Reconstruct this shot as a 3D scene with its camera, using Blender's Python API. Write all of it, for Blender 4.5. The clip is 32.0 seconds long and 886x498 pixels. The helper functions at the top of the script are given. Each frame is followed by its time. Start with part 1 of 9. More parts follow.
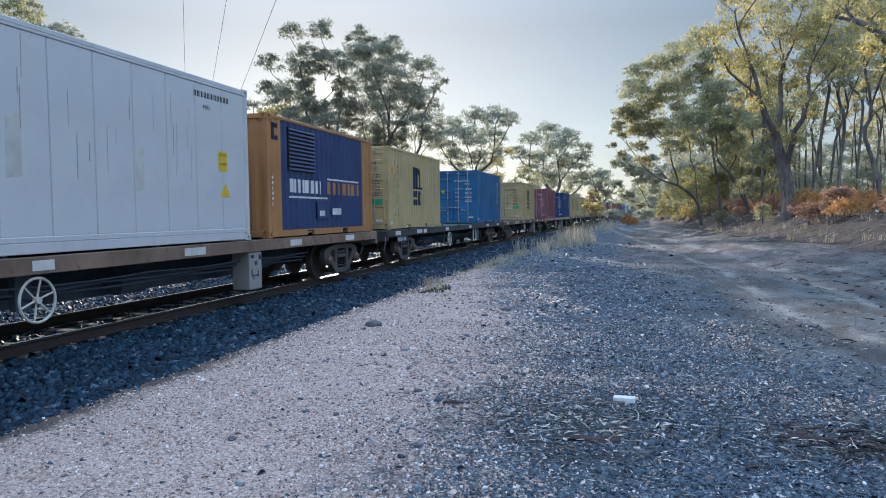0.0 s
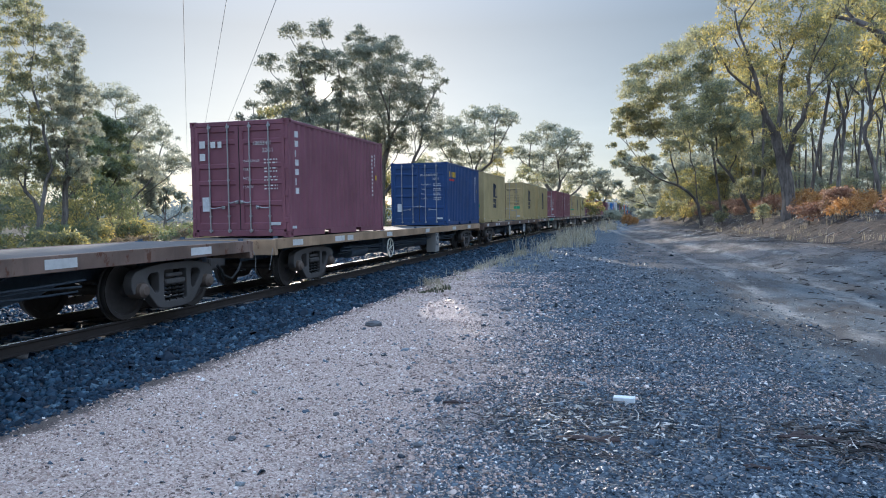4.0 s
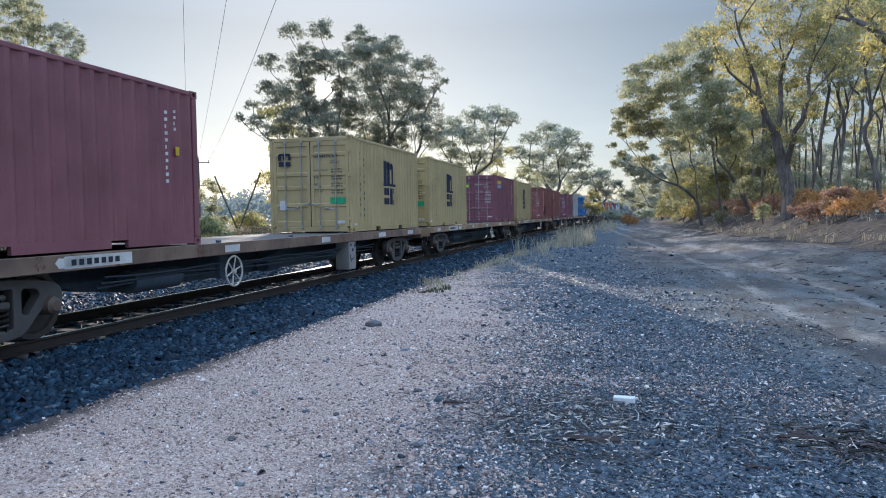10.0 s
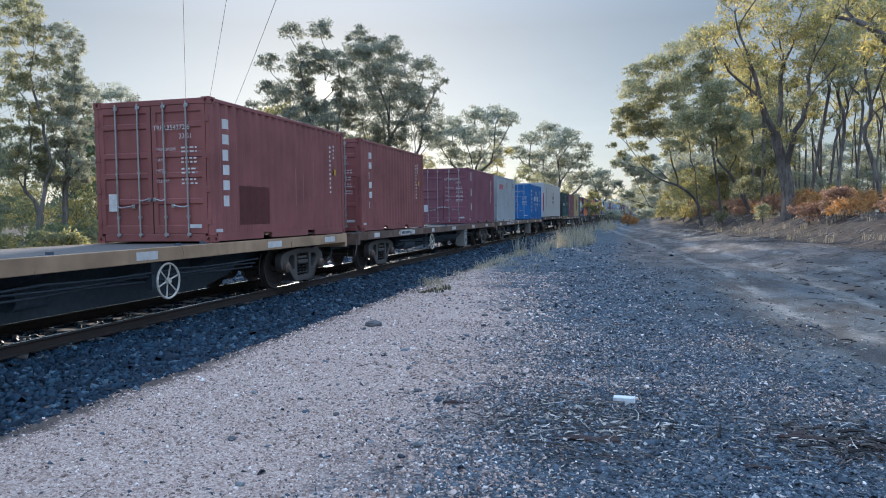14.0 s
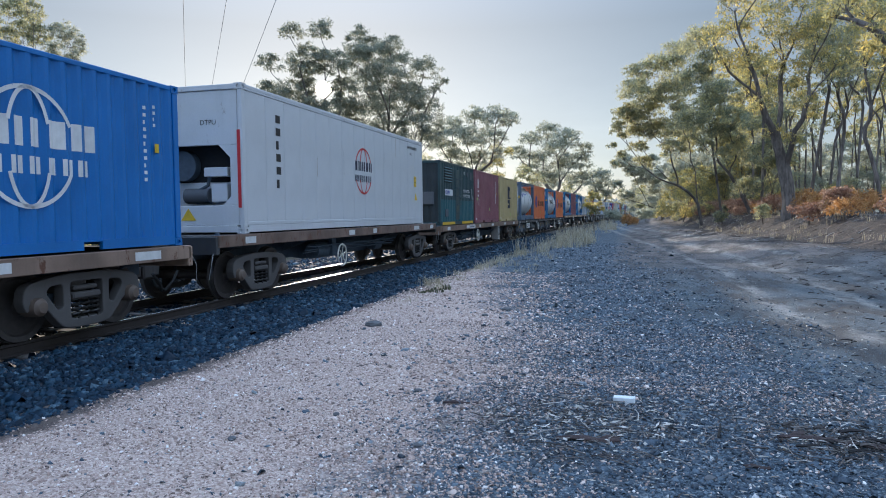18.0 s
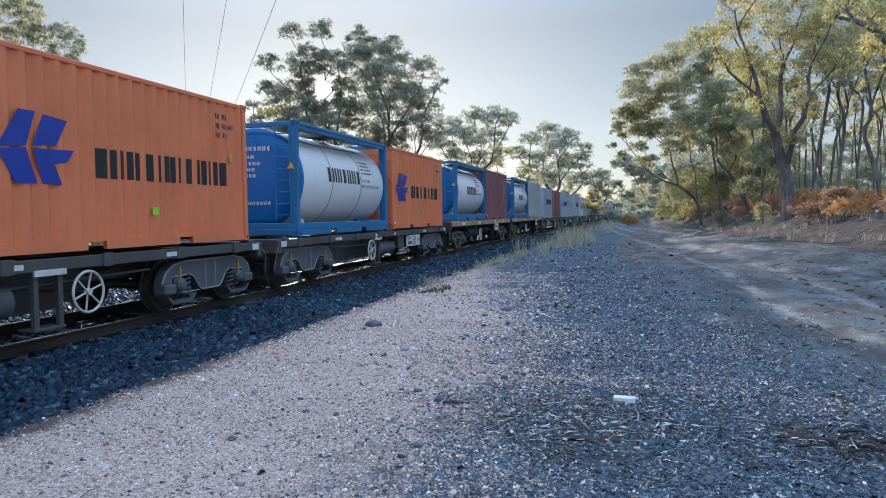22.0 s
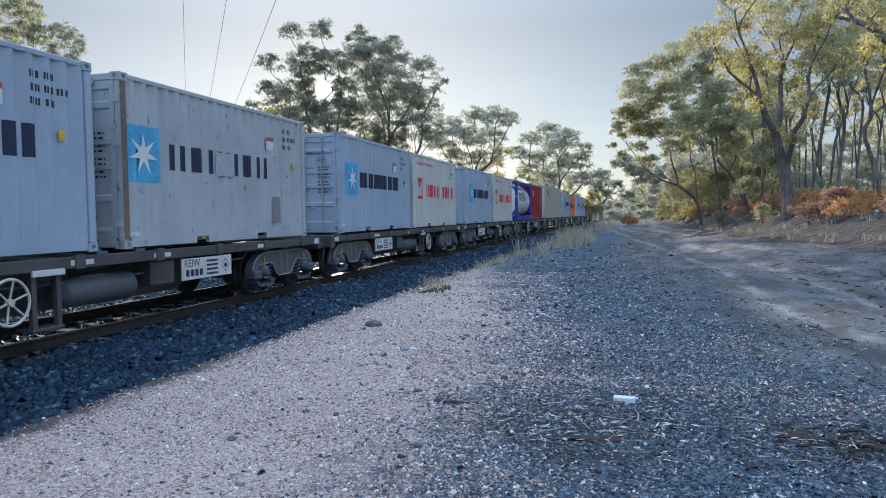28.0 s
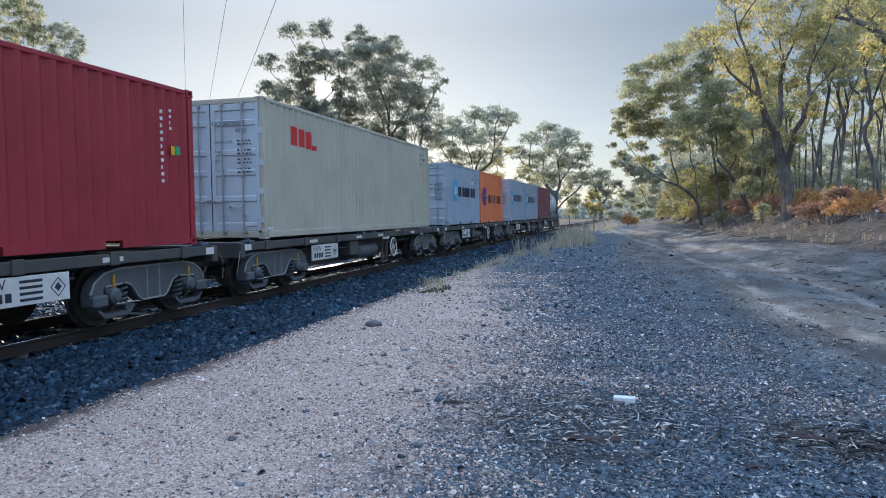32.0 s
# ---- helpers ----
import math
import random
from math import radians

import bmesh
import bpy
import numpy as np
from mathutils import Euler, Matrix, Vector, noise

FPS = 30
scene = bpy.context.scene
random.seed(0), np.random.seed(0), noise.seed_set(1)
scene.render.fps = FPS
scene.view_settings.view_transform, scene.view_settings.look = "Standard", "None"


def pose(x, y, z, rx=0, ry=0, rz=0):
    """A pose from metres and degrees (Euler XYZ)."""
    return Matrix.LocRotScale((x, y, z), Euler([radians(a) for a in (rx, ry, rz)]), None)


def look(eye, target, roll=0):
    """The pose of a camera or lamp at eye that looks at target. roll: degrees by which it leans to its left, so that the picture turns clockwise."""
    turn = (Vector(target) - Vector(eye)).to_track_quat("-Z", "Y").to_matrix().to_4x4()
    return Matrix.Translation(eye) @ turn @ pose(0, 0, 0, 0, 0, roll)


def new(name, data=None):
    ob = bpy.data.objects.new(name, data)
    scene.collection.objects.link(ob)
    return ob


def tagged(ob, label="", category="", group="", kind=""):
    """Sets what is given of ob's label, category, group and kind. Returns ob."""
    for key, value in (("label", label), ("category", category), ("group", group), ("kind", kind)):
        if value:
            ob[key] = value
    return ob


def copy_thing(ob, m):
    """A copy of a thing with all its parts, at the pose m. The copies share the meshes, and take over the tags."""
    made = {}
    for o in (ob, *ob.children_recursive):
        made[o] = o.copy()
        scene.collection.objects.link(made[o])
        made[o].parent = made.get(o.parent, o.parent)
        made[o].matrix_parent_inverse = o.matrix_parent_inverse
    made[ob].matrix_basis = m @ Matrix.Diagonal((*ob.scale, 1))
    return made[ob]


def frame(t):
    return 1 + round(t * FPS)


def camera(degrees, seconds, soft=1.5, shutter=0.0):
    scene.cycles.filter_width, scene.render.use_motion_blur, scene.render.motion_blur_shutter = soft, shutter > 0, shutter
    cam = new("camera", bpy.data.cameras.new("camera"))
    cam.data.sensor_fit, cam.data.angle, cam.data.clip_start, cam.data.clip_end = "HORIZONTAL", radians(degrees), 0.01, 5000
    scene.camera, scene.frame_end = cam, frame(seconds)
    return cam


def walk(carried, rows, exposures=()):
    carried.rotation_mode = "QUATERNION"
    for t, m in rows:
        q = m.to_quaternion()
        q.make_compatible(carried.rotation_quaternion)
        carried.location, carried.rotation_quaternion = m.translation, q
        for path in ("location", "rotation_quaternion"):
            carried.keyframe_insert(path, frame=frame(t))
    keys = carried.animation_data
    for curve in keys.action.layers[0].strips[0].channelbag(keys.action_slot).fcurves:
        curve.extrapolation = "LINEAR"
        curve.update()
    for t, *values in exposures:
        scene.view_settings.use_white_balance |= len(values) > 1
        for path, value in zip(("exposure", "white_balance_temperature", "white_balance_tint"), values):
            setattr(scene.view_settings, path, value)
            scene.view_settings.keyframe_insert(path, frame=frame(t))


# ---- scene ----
EXPOSURE = 0.08
KELVIN = 5720
# low haze colour, then the fill added overhead to brighten the ground
HAZE_LOW, ZENITH_FILL = (3.45, 4.0, 4.4), (21.0, 27.0, 35.0)
EYE_Z = 1.85
CAM_YAW, CAM_PITCH, CAM_ROLL = 14.56, 2.80, -0.725
EYE = Vector((0.0, 0.0, EYE_Z))
AIM = EYE + Vector((-math.sin(radians(CAM_YAW)) * math.cos(radians(CAM_PITCH)),
                    math.cos(radians(CAM_YAW)) * math.cos(radians(CAM_PITCH)),
                    -math.sin(radians(CAM_PITCH))))
cam = camera(64.18, 32.0, soft=1.0)
walk(cam, [(0.0, look(EYE, AIM, CAM_ROLL)), (32.0, look(EYE, AIM, CAM_ROLL))], exposures=[(t, EXPOSURE + e, KELVIN, 12) for t, e in ((0.0, 0.06), (3.0, 0.04), (8.0, 0.0), (17.0, 0.0), (20.0, 0.08), (23.0, 0.07), (25.0, 0.10), (28.0, 0.05), (32.0, 0.03))])

# ---- light: low morning sun behind the trees, clear hazy sky ----
SUN_DIR = Vector((-0.3995, 0.9004, 0.1723)).normalized()
sun = new("sun", bpy.data.lights.new("sun", "SUN"))
sun.data.energy, sun.data.angle, sun.data.color = 5.0, radians(0.6), (1.0, 0.83, 0.62)
sun.matrix_world = SUN_DIR.to_track_quat("Z", "Y").to_matrix().to_4x4()


def make_world():
    w = bpy.data.worlds.new("morning_sky")
    scene.world = w
    w.use_nodes = True
    nt = w.node_tree
    nt.nodes.clear()
    out = nt.nodes.new("ShaderNodeOutputWorld")
    bg = nt.nodes.new("ShaderNodeBackground")
    sky = nt.nodes.new("ShaderNodeTexSky")
    sky.sky_type = "NISHITA"
    sky.sun_disc = False
    sky.sun_elevation = math.asin(SUN_DIR.z)
    sky.sun_rotation = math.atan2(SUN_DIR.x, SUN_DIR.y)
    sky.altitude, sky.air_density, sky.dust_density, sky.ozone_density = 250, 1.0, 0.25, 1.0
    co = nt.nodes.new("ShaderNodeTexCoord")
    dot = nt.nodes.new("ShaderNodeVectorMath")
    dot.operation = "DOT_PRODUCT"
    dot.inputs[1].default_value = SUN_DIR
    nt.links.new(co.outputs["Generated"], dot.inputs[0])
    # aureole of the hazy sun: a wide soft glow and the small bright disc
    mp = nt.nodes.new("ShaderNodeMapRange")
    mp.inputs["From Min"].default_value = 0.74
    mp.inputs["From Max"].default_value = 1.0
    nt.links.new(dot.outputs["Value"], mp.inputs["Value"])
    pw = nt.nodes.new("ShaderNodeMath")
    pw.operation = "POWER"
    pw.inputs[1].default_value = 2.5
    nt.links.new(mp.outputs["Result"], pw.inputs[0])
    glow = nt.nodes.new("ShaderNodeVectorMath")
    glow.operation = "SCALE"
    glow.inputs[0].default_value = (6.3, 5.4, 4.1)
    nt.links.new(pw.outputs[0], glow.inputs["Scale"])
    disc = nt.nodes.new("ShaderNodeMath")
    disc.operation = "GREATER_THAN"
    disc.inputs[1].default_value = math.cos(radians(0.62))
    nt.links.new(dot.outputs["Value"], disc.inputs[0])
    dsc = nt.nodes.new("ShaderNodeVectorMath")
    dsc.operation = "SCALE"
    dsc.inputs[0].default_value = (200.0, 170.0, 110.0)
    nt.links.new(disc.outputs[0], dsc.inputs["Scale"])
    add = nt.nodes.new("ShaderNodeVectorMath")
    add.operation = "ADD"
    nt.links.new(glow.outputs[0], add.inputs[0])
    nt.links.new(dsc.outputs[0], add.inputs[1])
    # overhead sky brightened, out of view, to lift the ground; haze lower down
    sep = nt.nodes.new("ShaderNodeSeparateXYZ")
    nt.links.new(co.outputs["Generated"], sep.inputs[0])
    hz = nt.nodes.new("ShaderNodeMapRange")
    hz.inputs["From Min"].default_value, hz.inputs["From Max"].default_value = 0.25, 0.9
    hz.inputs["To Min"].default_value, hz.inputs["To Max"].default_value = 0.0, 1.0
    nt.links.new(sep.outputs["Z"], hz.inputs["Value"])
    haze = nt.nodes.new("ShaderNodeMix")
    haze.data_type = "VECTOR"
    haze.inputs[4].default_value, haze.inputs[5].default_value = HAZE_LOW, ZENITH_FILL
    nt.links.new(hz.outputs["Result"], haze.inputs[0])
    # brighter mist low over the horizon
    low = nt.nodes.new("ShaderNodeMapRange")
    low.interpolation_type = "SMOOTHSTEP"
    low.inputs["From Min"].default_value, low.inputs["From Max"].default_value = 0.0, 0.3
    low.inputs["To Min"].default_value, low.inputs["To Max"].default_value = 1.0, 0.0
    nt.links.new(sep.outputs["Z"], low.inputs["Value"])
    mist = nt.nodes.new("ShaderNodeVectorMath")
    mist.operation = "MULTIPLY_ADD"
    mist.inputs[1].default_value = (3.6, 3.7, 3.5)
    # faint wisps of cloud in the low haze
    flat = nt.nodes.new("ShaderNodeMapping")
    flat.inputs["Scale"].default_value = (1.0, 1.0, 3.6)
    nt.links.new(co.outputs["Generated"], flat.inputs[0])
    wisp = nt.nodes.new("ShaderNodeTexNoise")
    wisp.inputs["Scale"].default_value, wisp.inputs["Detail"].default_value, wisp.inputs["Roughness"].default_value = 3.4, 7.0, 0.62
    nt.links.new(flat.outputs[0], wisp.inputs["Vector"])
    cloud = nt.nodes.new("ShaderNodeMapRange")
    cloud.inputs["From Min"].default_value, cloud.inputs["From Max"].default_value = 0.42, 0.72
    cloud.inputs["To Min"].default_value, cloud.inputs["To Max"].default_value = 0.9, 1.35
    nt.links.new(wisp.outputs["Fac"], cloud.inputs["Value"])
    lit = nt.nodes.new("ShaderNodeMath")
    lit.operation = "MULTIPLY"
    nt.links.new(low.outputs["Result"], lit.inputs[0])
    nt.links.new(cloud.outputs["Result"], lit.inputs[1])
    nt.links.new(lit.outputs[0], mist.inputs[0])
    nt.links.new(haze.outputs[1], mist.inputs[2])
    add2 = nt.nodes.new("ShaderNodeVectorMath")
    add2.operation = "ADD"
    nt.links.new(add.outputs[0], add2.inputs[0])
    nt.links.new(mist.outputs[0], add2.inputs[1])
    add3 = nt.nodes.new("ShaderNodeVectorMath")
    add3.operation = "ADD"
    thin = nt.nodes.new("ShaderNodeVectorMath")
    thin.operation = "SCALE"
    thin.inputs["Scale"].default_value = 0.6
    nt.links.new(sky.outputs["Color"], thin.inputs[0])
    nt.links.new(thin.outputs[0], add3.inputs[0])
    nt.links.new(add2.outputs[0], add3.inputs[1])
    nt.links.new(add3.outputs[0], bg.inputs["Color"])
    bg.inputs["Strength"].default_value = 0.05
    nt.links.new(bg.outputs[0], out.inputs["Surface"])


make_world()

# ---- materials ----
def node_mat(name):
    m = bpy.data.materials.new(name)
    m.use_nodes = True
    nt = m.node_tree
    return m, nt, nt.nodes["Principled BSDF"]


def ramp_node(nt, src, stops):
    r = nt.nodes.new("ShaderNodeValToRGB")
    el = r.color_ramp.elements
    while len(el) < len(stops):
        el.new(0.5)
    for e, (p, c) in zip(el, stops):
        e.position = p
        e.color = (*c, 1) if len(c) == 3 else c
    nt.links.new(src, r.inputs[0])
    return r.outputs[0]


def noise_node(nt, scale, detail=4.0, stretch=(1, 1, 1), rough=0.6, coord="Object"):
    co = nt.nodes.new("ShaderNodeTexCoord")
    mp = nt.nodes.new("ShaderNodeMapping")
    mp.inputs["Scale"].default_value = stretch
    nt.links.new(co.outputs[coord], mp.inputs[0])
    n = nt.nodes.new("ShaderNodeTexNoise")
    n.inputs["Scale"].default_value, n.inputs["Detail"].default_value = scale, detail
    n.inputs["Roughness"].default_value = rough
    nt.links.new(mp.outputs[0], n.inputs["Vector"])
    return n.outputs["Fac"]


def mix_node(nt, fac, a, b, mode="MIX"):
    m = nt.nodes.new("ShaderNodeMix")
    m.data_type, m.blend_type = "RGBA", mode
    for sock, v in ((m.inputs[0], fac), (m.inputs[6], a), (m.inputs[7], b)):
        if isinstance(v, (int, float)):
            sock.default_value = v
        elif isinstance(v, tuple):
            sock.default_value = (*v, 1)
        else:
            nt.links.new(v, sock)
    return m.outputs[2]


def bump(nt, bsdf, height, strength=0.3, dist=0.01):
    b = nt.nodes.new("ShaderNodeBump")
    b.inputs["Strength"].default_value, b.inputs["Distance"].default_value = strength, dist
    nt.links.new(height, b.inputs["Height"])
    nt.links.new(b.outputs[0], bsdf.inputs["Normal"])


MATS = {}


def paint(name, col, rough=0.5, rust=0.25, fade=0.25, grime=0.3, metal=0.0):
    """Weathered paint on steel: faded patches, rust spots and runs, road grime."""
    if name in MATS:
        return MATS[name]
    m, nt, b = node_mat(name)
    big = noise_node(nt, 0.9, 3)
    pale = tuple(min(1, c * (1 + fade) + 0.04 * fade) for c in col)
    dark = tuple(c * (1 - fade * 0.7) for c in col)
    c = mix_node(nt, ramp_node(nt, big, [(0.3, (0, 0, 0)), (0.7, (1, 1, 1))]), dark, pale)
    runs = noise_node(nt, 1.0, 4, (4, 4, 0.22), 0.6)
    c = mix_node(nt, ramp_node(nt, runs, [(0.54, (0, 0, 0)), (0.8, (grime, grime, grime))]), c, tuple(x * 0.55 + 0.02 for x in col))
    spots = noise_node(nt, 5.0, 8, (1, 1, 0.55), 0.75)
    edge = 0.66 - 0.12 * rust
    c = mix_node(nt, ramp_node(nt, spots, [(edge, (0, 0, 0)), (edge + 0.06, (rust * 2, rust * 2, rust * 2))]), c, (0.13, 0.055, 0.03))
    fine = noise_node(nt, 40, 4)
    c = mix_node(nt, 0.05, c, ramp_node(nt, fine, [(0.3, (0.0, 0.0, 0.0)), (0.7, (1, 1, 1))]), "OVERLAY")
    nt.links.new(c, b.inputs["Base Color"])
    rr = nt.nodes.new("ShaderNodeMapRange")
    rr.inputs["To Min"].default_value, rr.inputs["To Max"].default_value = rough - 0.20, min(1, rough + 0.12)
    nt.links.new(spots, rr.inputs["Value"])
    nt.links.new(rr.outputs[0], b.inputs["Roughness"])
    b.inputs["Metallic"].default_value = metal
    bump(nt, b, noise_node(nt, 3.0, 4), 0.25, 0.012)
    MATS[name] = m
    return m


def plain(name, col, rough=0.6, metal=0.0, var=0.25, scale=12.0, bmp=0.15):
    """Slightly uneven single-colour surface."""
    if name in MATS:
        return MATS[name]
    m, nt, b = node_mat(name)
    n = noise_node(nt, scale, 5)
    n2 = noise_node(nt, scale * 0.12, 3)
    c = mix_node(nt, ramp_node(nt, n, [(0.3, (0, 0, 0)), (0.7, (1, 1, 1))]), tuple(x * (1 - var) for x in col), tuple(min(1, x * (1 + var)) for x in col))
    c = mix_node(nt, 0.35, c, ramp_node(nt, n2, [(0.3, tuple(x * 0.6 for x in col)), (0.7, tuple(min(1, x * 1.2) for x in col))]))
    nt.links.new(c, b.inputs["Base Color"])
    b.inputs["Roughness"].default_value, b.inputs["Metallic"].default_value = rough, metal
    if bmp:
        bump(nt, b, n, bmp, 0.01)
    MATS[name] = m
    return m


def leaf_mat(name, stops, trans=0.45, rough=0.45, tint=(1.25, 1.15, 0.6)):
    """Foliage: colour varies from leaf to leaf, light comes through."""
    if name in MATS:
        return MATS[name]
    m, nt, b = node_mat(name)
    g = nt.nodes.new("ShaderNodeNewGeometry")
    c = ramp_node(nt, g.outputs["Random Per Island"], stops)
    big = noise_node(nt, 0.45, 2)
    c = mix_node(nt, ramp_node(nt, big, [(0.35, (0.3, 0.3, 0.3)), (0.65, (0, 0, 0))]), c, tuple(x * 0.7 for x in stops[0][1]))
    # noise patches of the last, brightest stop imitate sunlit clumps
    clump = noise_node(nt, 1.3, 3)
    c = mix_node(nt, ramp_node(nt, clump, [(0.50, (0, 0, 0)), (0.60, (0.58, 0.58, 0.58))]), c, stops[-1][1])
    nt.links.new(c, b.inputs["Base Color"])
    b.inputs["Roughness"].default_value = rough
    tr = nt.nodes.new("ShaderNodeBsdfTranslucent")
    nt.links.new(mix_node(nt, 1.0, c, tint, "MULTIPLY"), tr.inputs["Color"])
    ms = nt.nodes.new("ShaderNodeMixShader")
    ms.inputs[0].default_value = trans
    nt.links.new(b.outputs[0], ms.inputs[1])
    nt.links.new(tr.outputs[0], ms.inputs[2])
    nt.links.new(ms.outputs[0], nt.nodes["Material Output"].inputs["Surface"])
    MATS[name] = m
    return m


def stone_mat(name, stops, rough=0.75, gloss=0.5):
    if name in MATS:
        return MATS[name]
    m, nt, b = node_mat(name)
    g = nt.nodes.new("ShaderNodeNewGeometry")
    c = ramp_node(nt, g.outputs["Random Per Island"], stops)
    n = noise_node(nt, 60, 5)
    c = mix_node(nt, 0.35, c, ramp_node(nt, n, [(0.3, (0.0, 0.0, 0.0)), (0.7, (1, 1, 1))]), "OVERLAY")
    nt.links.new(c, b.inputs["Base Color"])
    b.inputs["Roughness"].default_value = rough
    b.inputs["Specular IOR Level"].default_value = gloss
    bump(nt, b, n, 0.4, 0.01)
    MATS[name] = m
    return m


def bark_mat(name, lo, hi):
    if name in MATS:
        return MATS[name]
    m, nt, b = node_mat(name)
    n = noise_node(nt, 3.0, 6, (3, 3, 0.5), 0.7)
    n2 = noise_node(nt, 0.7, 3)
    c = mix_node(nt, ramp_node(nt, n, [(0.35, (0, 0, 0)), (0.65, (1, 1, 1))]), lo, hi)
    c = mix_node(nt, ramp_node(nt, n2, [(0.45, (0, 0, 0)), (0.65, (0.6, 0.6, 0.6))]), c, tuple(x * 0.5 for x in lo))
    nt.links.new(c, b.inputs["Base Color"])
    b.inputs["Roughness"].default_value = 0.85
    bump(nt, b, n, 0.7, 0.04)
    MATS[name] = m
    return m


# grimy steel; its lifted bluish base imitates lens veil over dark parts
STEEL_DARK = plain("veil_lifted_grimy_steel", (0.068, 0.095, 0.128), 0.7, 0.0)
STEEL_BOGIE = paint("grimy_bogie_casting", (0.085, 0.078, 0.074), 0.75, 0.35, 0.25, 0.3)
STEEL_GREY = paint("grey_bogie_casting", (0.085, 0.093, 0.105), 0.7, 0.15, 0.25, 0.3)
WHEEL_TREAD = plain("worn_wheel_steel", (0.22, 0.21, 0.20), 0.32, 0.9, 0.2, 6)
SPRING = plain("oily_spring_steel", (0.05, 0.048, 0.045), 0.5, 0.6)
RUBBER = plain("black_rubber", (0.02, 0.02, 0.02), 0.7)
WHITE_PAINT = plain("scuffed_white_paint", (0.72, 0.72, 0.70), 0.5, 0, 0.15, 9)
DARK_INK = plain("dark_ink", (0.02, 0.025, 0.04), 0.5)
ROD = plain("galvanised_rod", (0.42, 0.43, 0.44), 0.45, 0.6, 0.2, 20)
YELLOW_MARK = plain("yellow_paint", (0.7, 0.45, 0.03), 0.5)
# near-black colour stands in for shade under floors and inside recesses
HOLE = plain("shade_black_steel", (0.02, 0.021, 0.023), 0.9)
DECK_TIMBER = plain("weathered_timber_deck", (0.115, 0.108, 0.105), 0.85, 0, 0.3, 8, 0.4)

# ---- mesh building ----
class Geo:
    """Collects vertices and faces, then becomes one mesh."""

    def __init__(self):
        self.v, self.f = [], []

    def add(self, verts, faces):
        n = len(self.v)
        self.v += [tuple(p) for p in verts]
        self.f += [tuple(i + n for i in q) for q in faces]
        return self

    def box(self, x0, y0, z0, x1, y1, z1, c=0.0):
        if c <= 0:
            v = [(x, y, z) for x in (x0, x1) for y in (y0, y1) for z in (z0, z1)]
            return self.add(v, [(0, 1, 3, 2), (4, 6, 7, 5), (0, 4, 5, 1), (2, 3, 7, 6), (0, 2, 6, 4), (1, 5, 7, 3)])
        lo, hi = (x0, y0, z0), (x1, y1, z1)
        v, idx = [], {}
        for i in (0, 1):
            for j in (0, 1):
                for k in (0, 1):
                    bits = (i, j, k)
                    for ax in range(3):
                        p = []
                        for a in range(3):
                            e = hi[a] if bits[a] else lo[a]
                            p.append(e if a == ax else e + (-c if bits[a] else c))
                        idx[(bits, ax)] = len(v)
                        v.append(p)
        f = []

        def q(*keys):
            f.append(tuple(idx[k] for k in keys))
        for ax in range(3):
            a, b = (ax + 1) % 3, (ax + 2) % 3
            for s in (0, 1):
                loop = []
                for pa, pb in ((0, 0), (1, 0), (1, 1), (0, 1)):
                    bits = [0, 0, 0]
                    bits[ax], bits[a], bits[b] = s, pa, pb
                    loop.append((tuple(bits), ax))
                q(*(loop if s else loop[::-1]))
            for sa in (0, 1):
                for sb in (0, 1):
                    b0, b1 = [0, 0, 0], [0, 0, 0]
                    b0[a] = b1[a] = sa
                    b0[b] = b1[b] = sb
                    b1[ax] = 1
                    b0, b1 = tuple(b0), tuple(b1)
                    loop = [(b0, a), (b0, b), (b1, b), (b1, a)]
                    q(*(loop if sa == sb else loop[::-1]))
        for bits in ((i, j, k) for i in (0, 1) for j in (0, 1) for k in (0, 1)):
            loop = [(bits, 0), (bits, 1), (bits, 2)]
            q(*(loop if sum(bits) % 2 else loop[::-1]))
        return self.add(v, f)

    def tube(self, pts, radii, n=8, caps=True):
        """A round bar through points with a radius at each."""
        pts = [Vector(p) for p in pts]
        if isinstance(radii, (int, float)):
            radii = [radii] * len(pts)
        up = None
        rings = []
        for i, p in enumerate(pts):
            d = (pts[min(i + 1, len(pts) - 1)] - pts[max(i - 1, 0)]).normalized()
            if up is None or abs(d.dot(up)) > 0.97:
                up = Vector((1, 0, 0)) if abs(d.x) < 0.8 else Vector((0, 0, 1))
            a = d.cross(up).normalized()
            bb = a.cross(d)
            up = bb
            rings.append([p + (a * math.cos(2 * math.pi * k / n) + bb * math.sin(2 * math.pi * k / n)) * radii[i] for k in range(n)])
        v = [q for r in rings for q in r]
        f = []
        for i in range(len(pts) - 1):
            for k in range(n):
                f.append((i * n + k, i * n + (k + 1) % n, (i + 1) * n + (k + 1) % n, (i + 1) * n + k))
        if caps:
            f.append(tuple(range(n))[::-1])
            f.append(tuple((len(pts) - 1) * n + k for k in range(n)))
        return self.add(v, f)

    def cyl(self, axis, c, r, h0, h1, n=20):
        p = [list(c), list(c)]
        i = "xyz".index(axis)
        p[0][i], p[1][i] = h0, h1
        return self.tube(p, r, n)

    def lathe(self, axis, c, prof, n=24):
        """Turns (radius, height) pairs round an axis through c."""
        i = "xyz".index(axis)
        a, b = [(1, 2), (0, 2), (0, 1)][i]
        v, f = [], []
        for r, h in prof:
            for k in range(n):
                p = list(c)
                p[i] += h
                p[a] += r * math.cos(2 * math.pi * k / n)
                p[b] += r * math.sin(2 * math.pi * k / n)
                v.append(p)
        for j in range(len(prof) - 1):
            for k in range(n):
                f.append((j * n + k, j * n + (k + 1) % n, (j + 1) * n + (k + 1) % n, (j + 1) * n + k))
        return self.add(v, f)

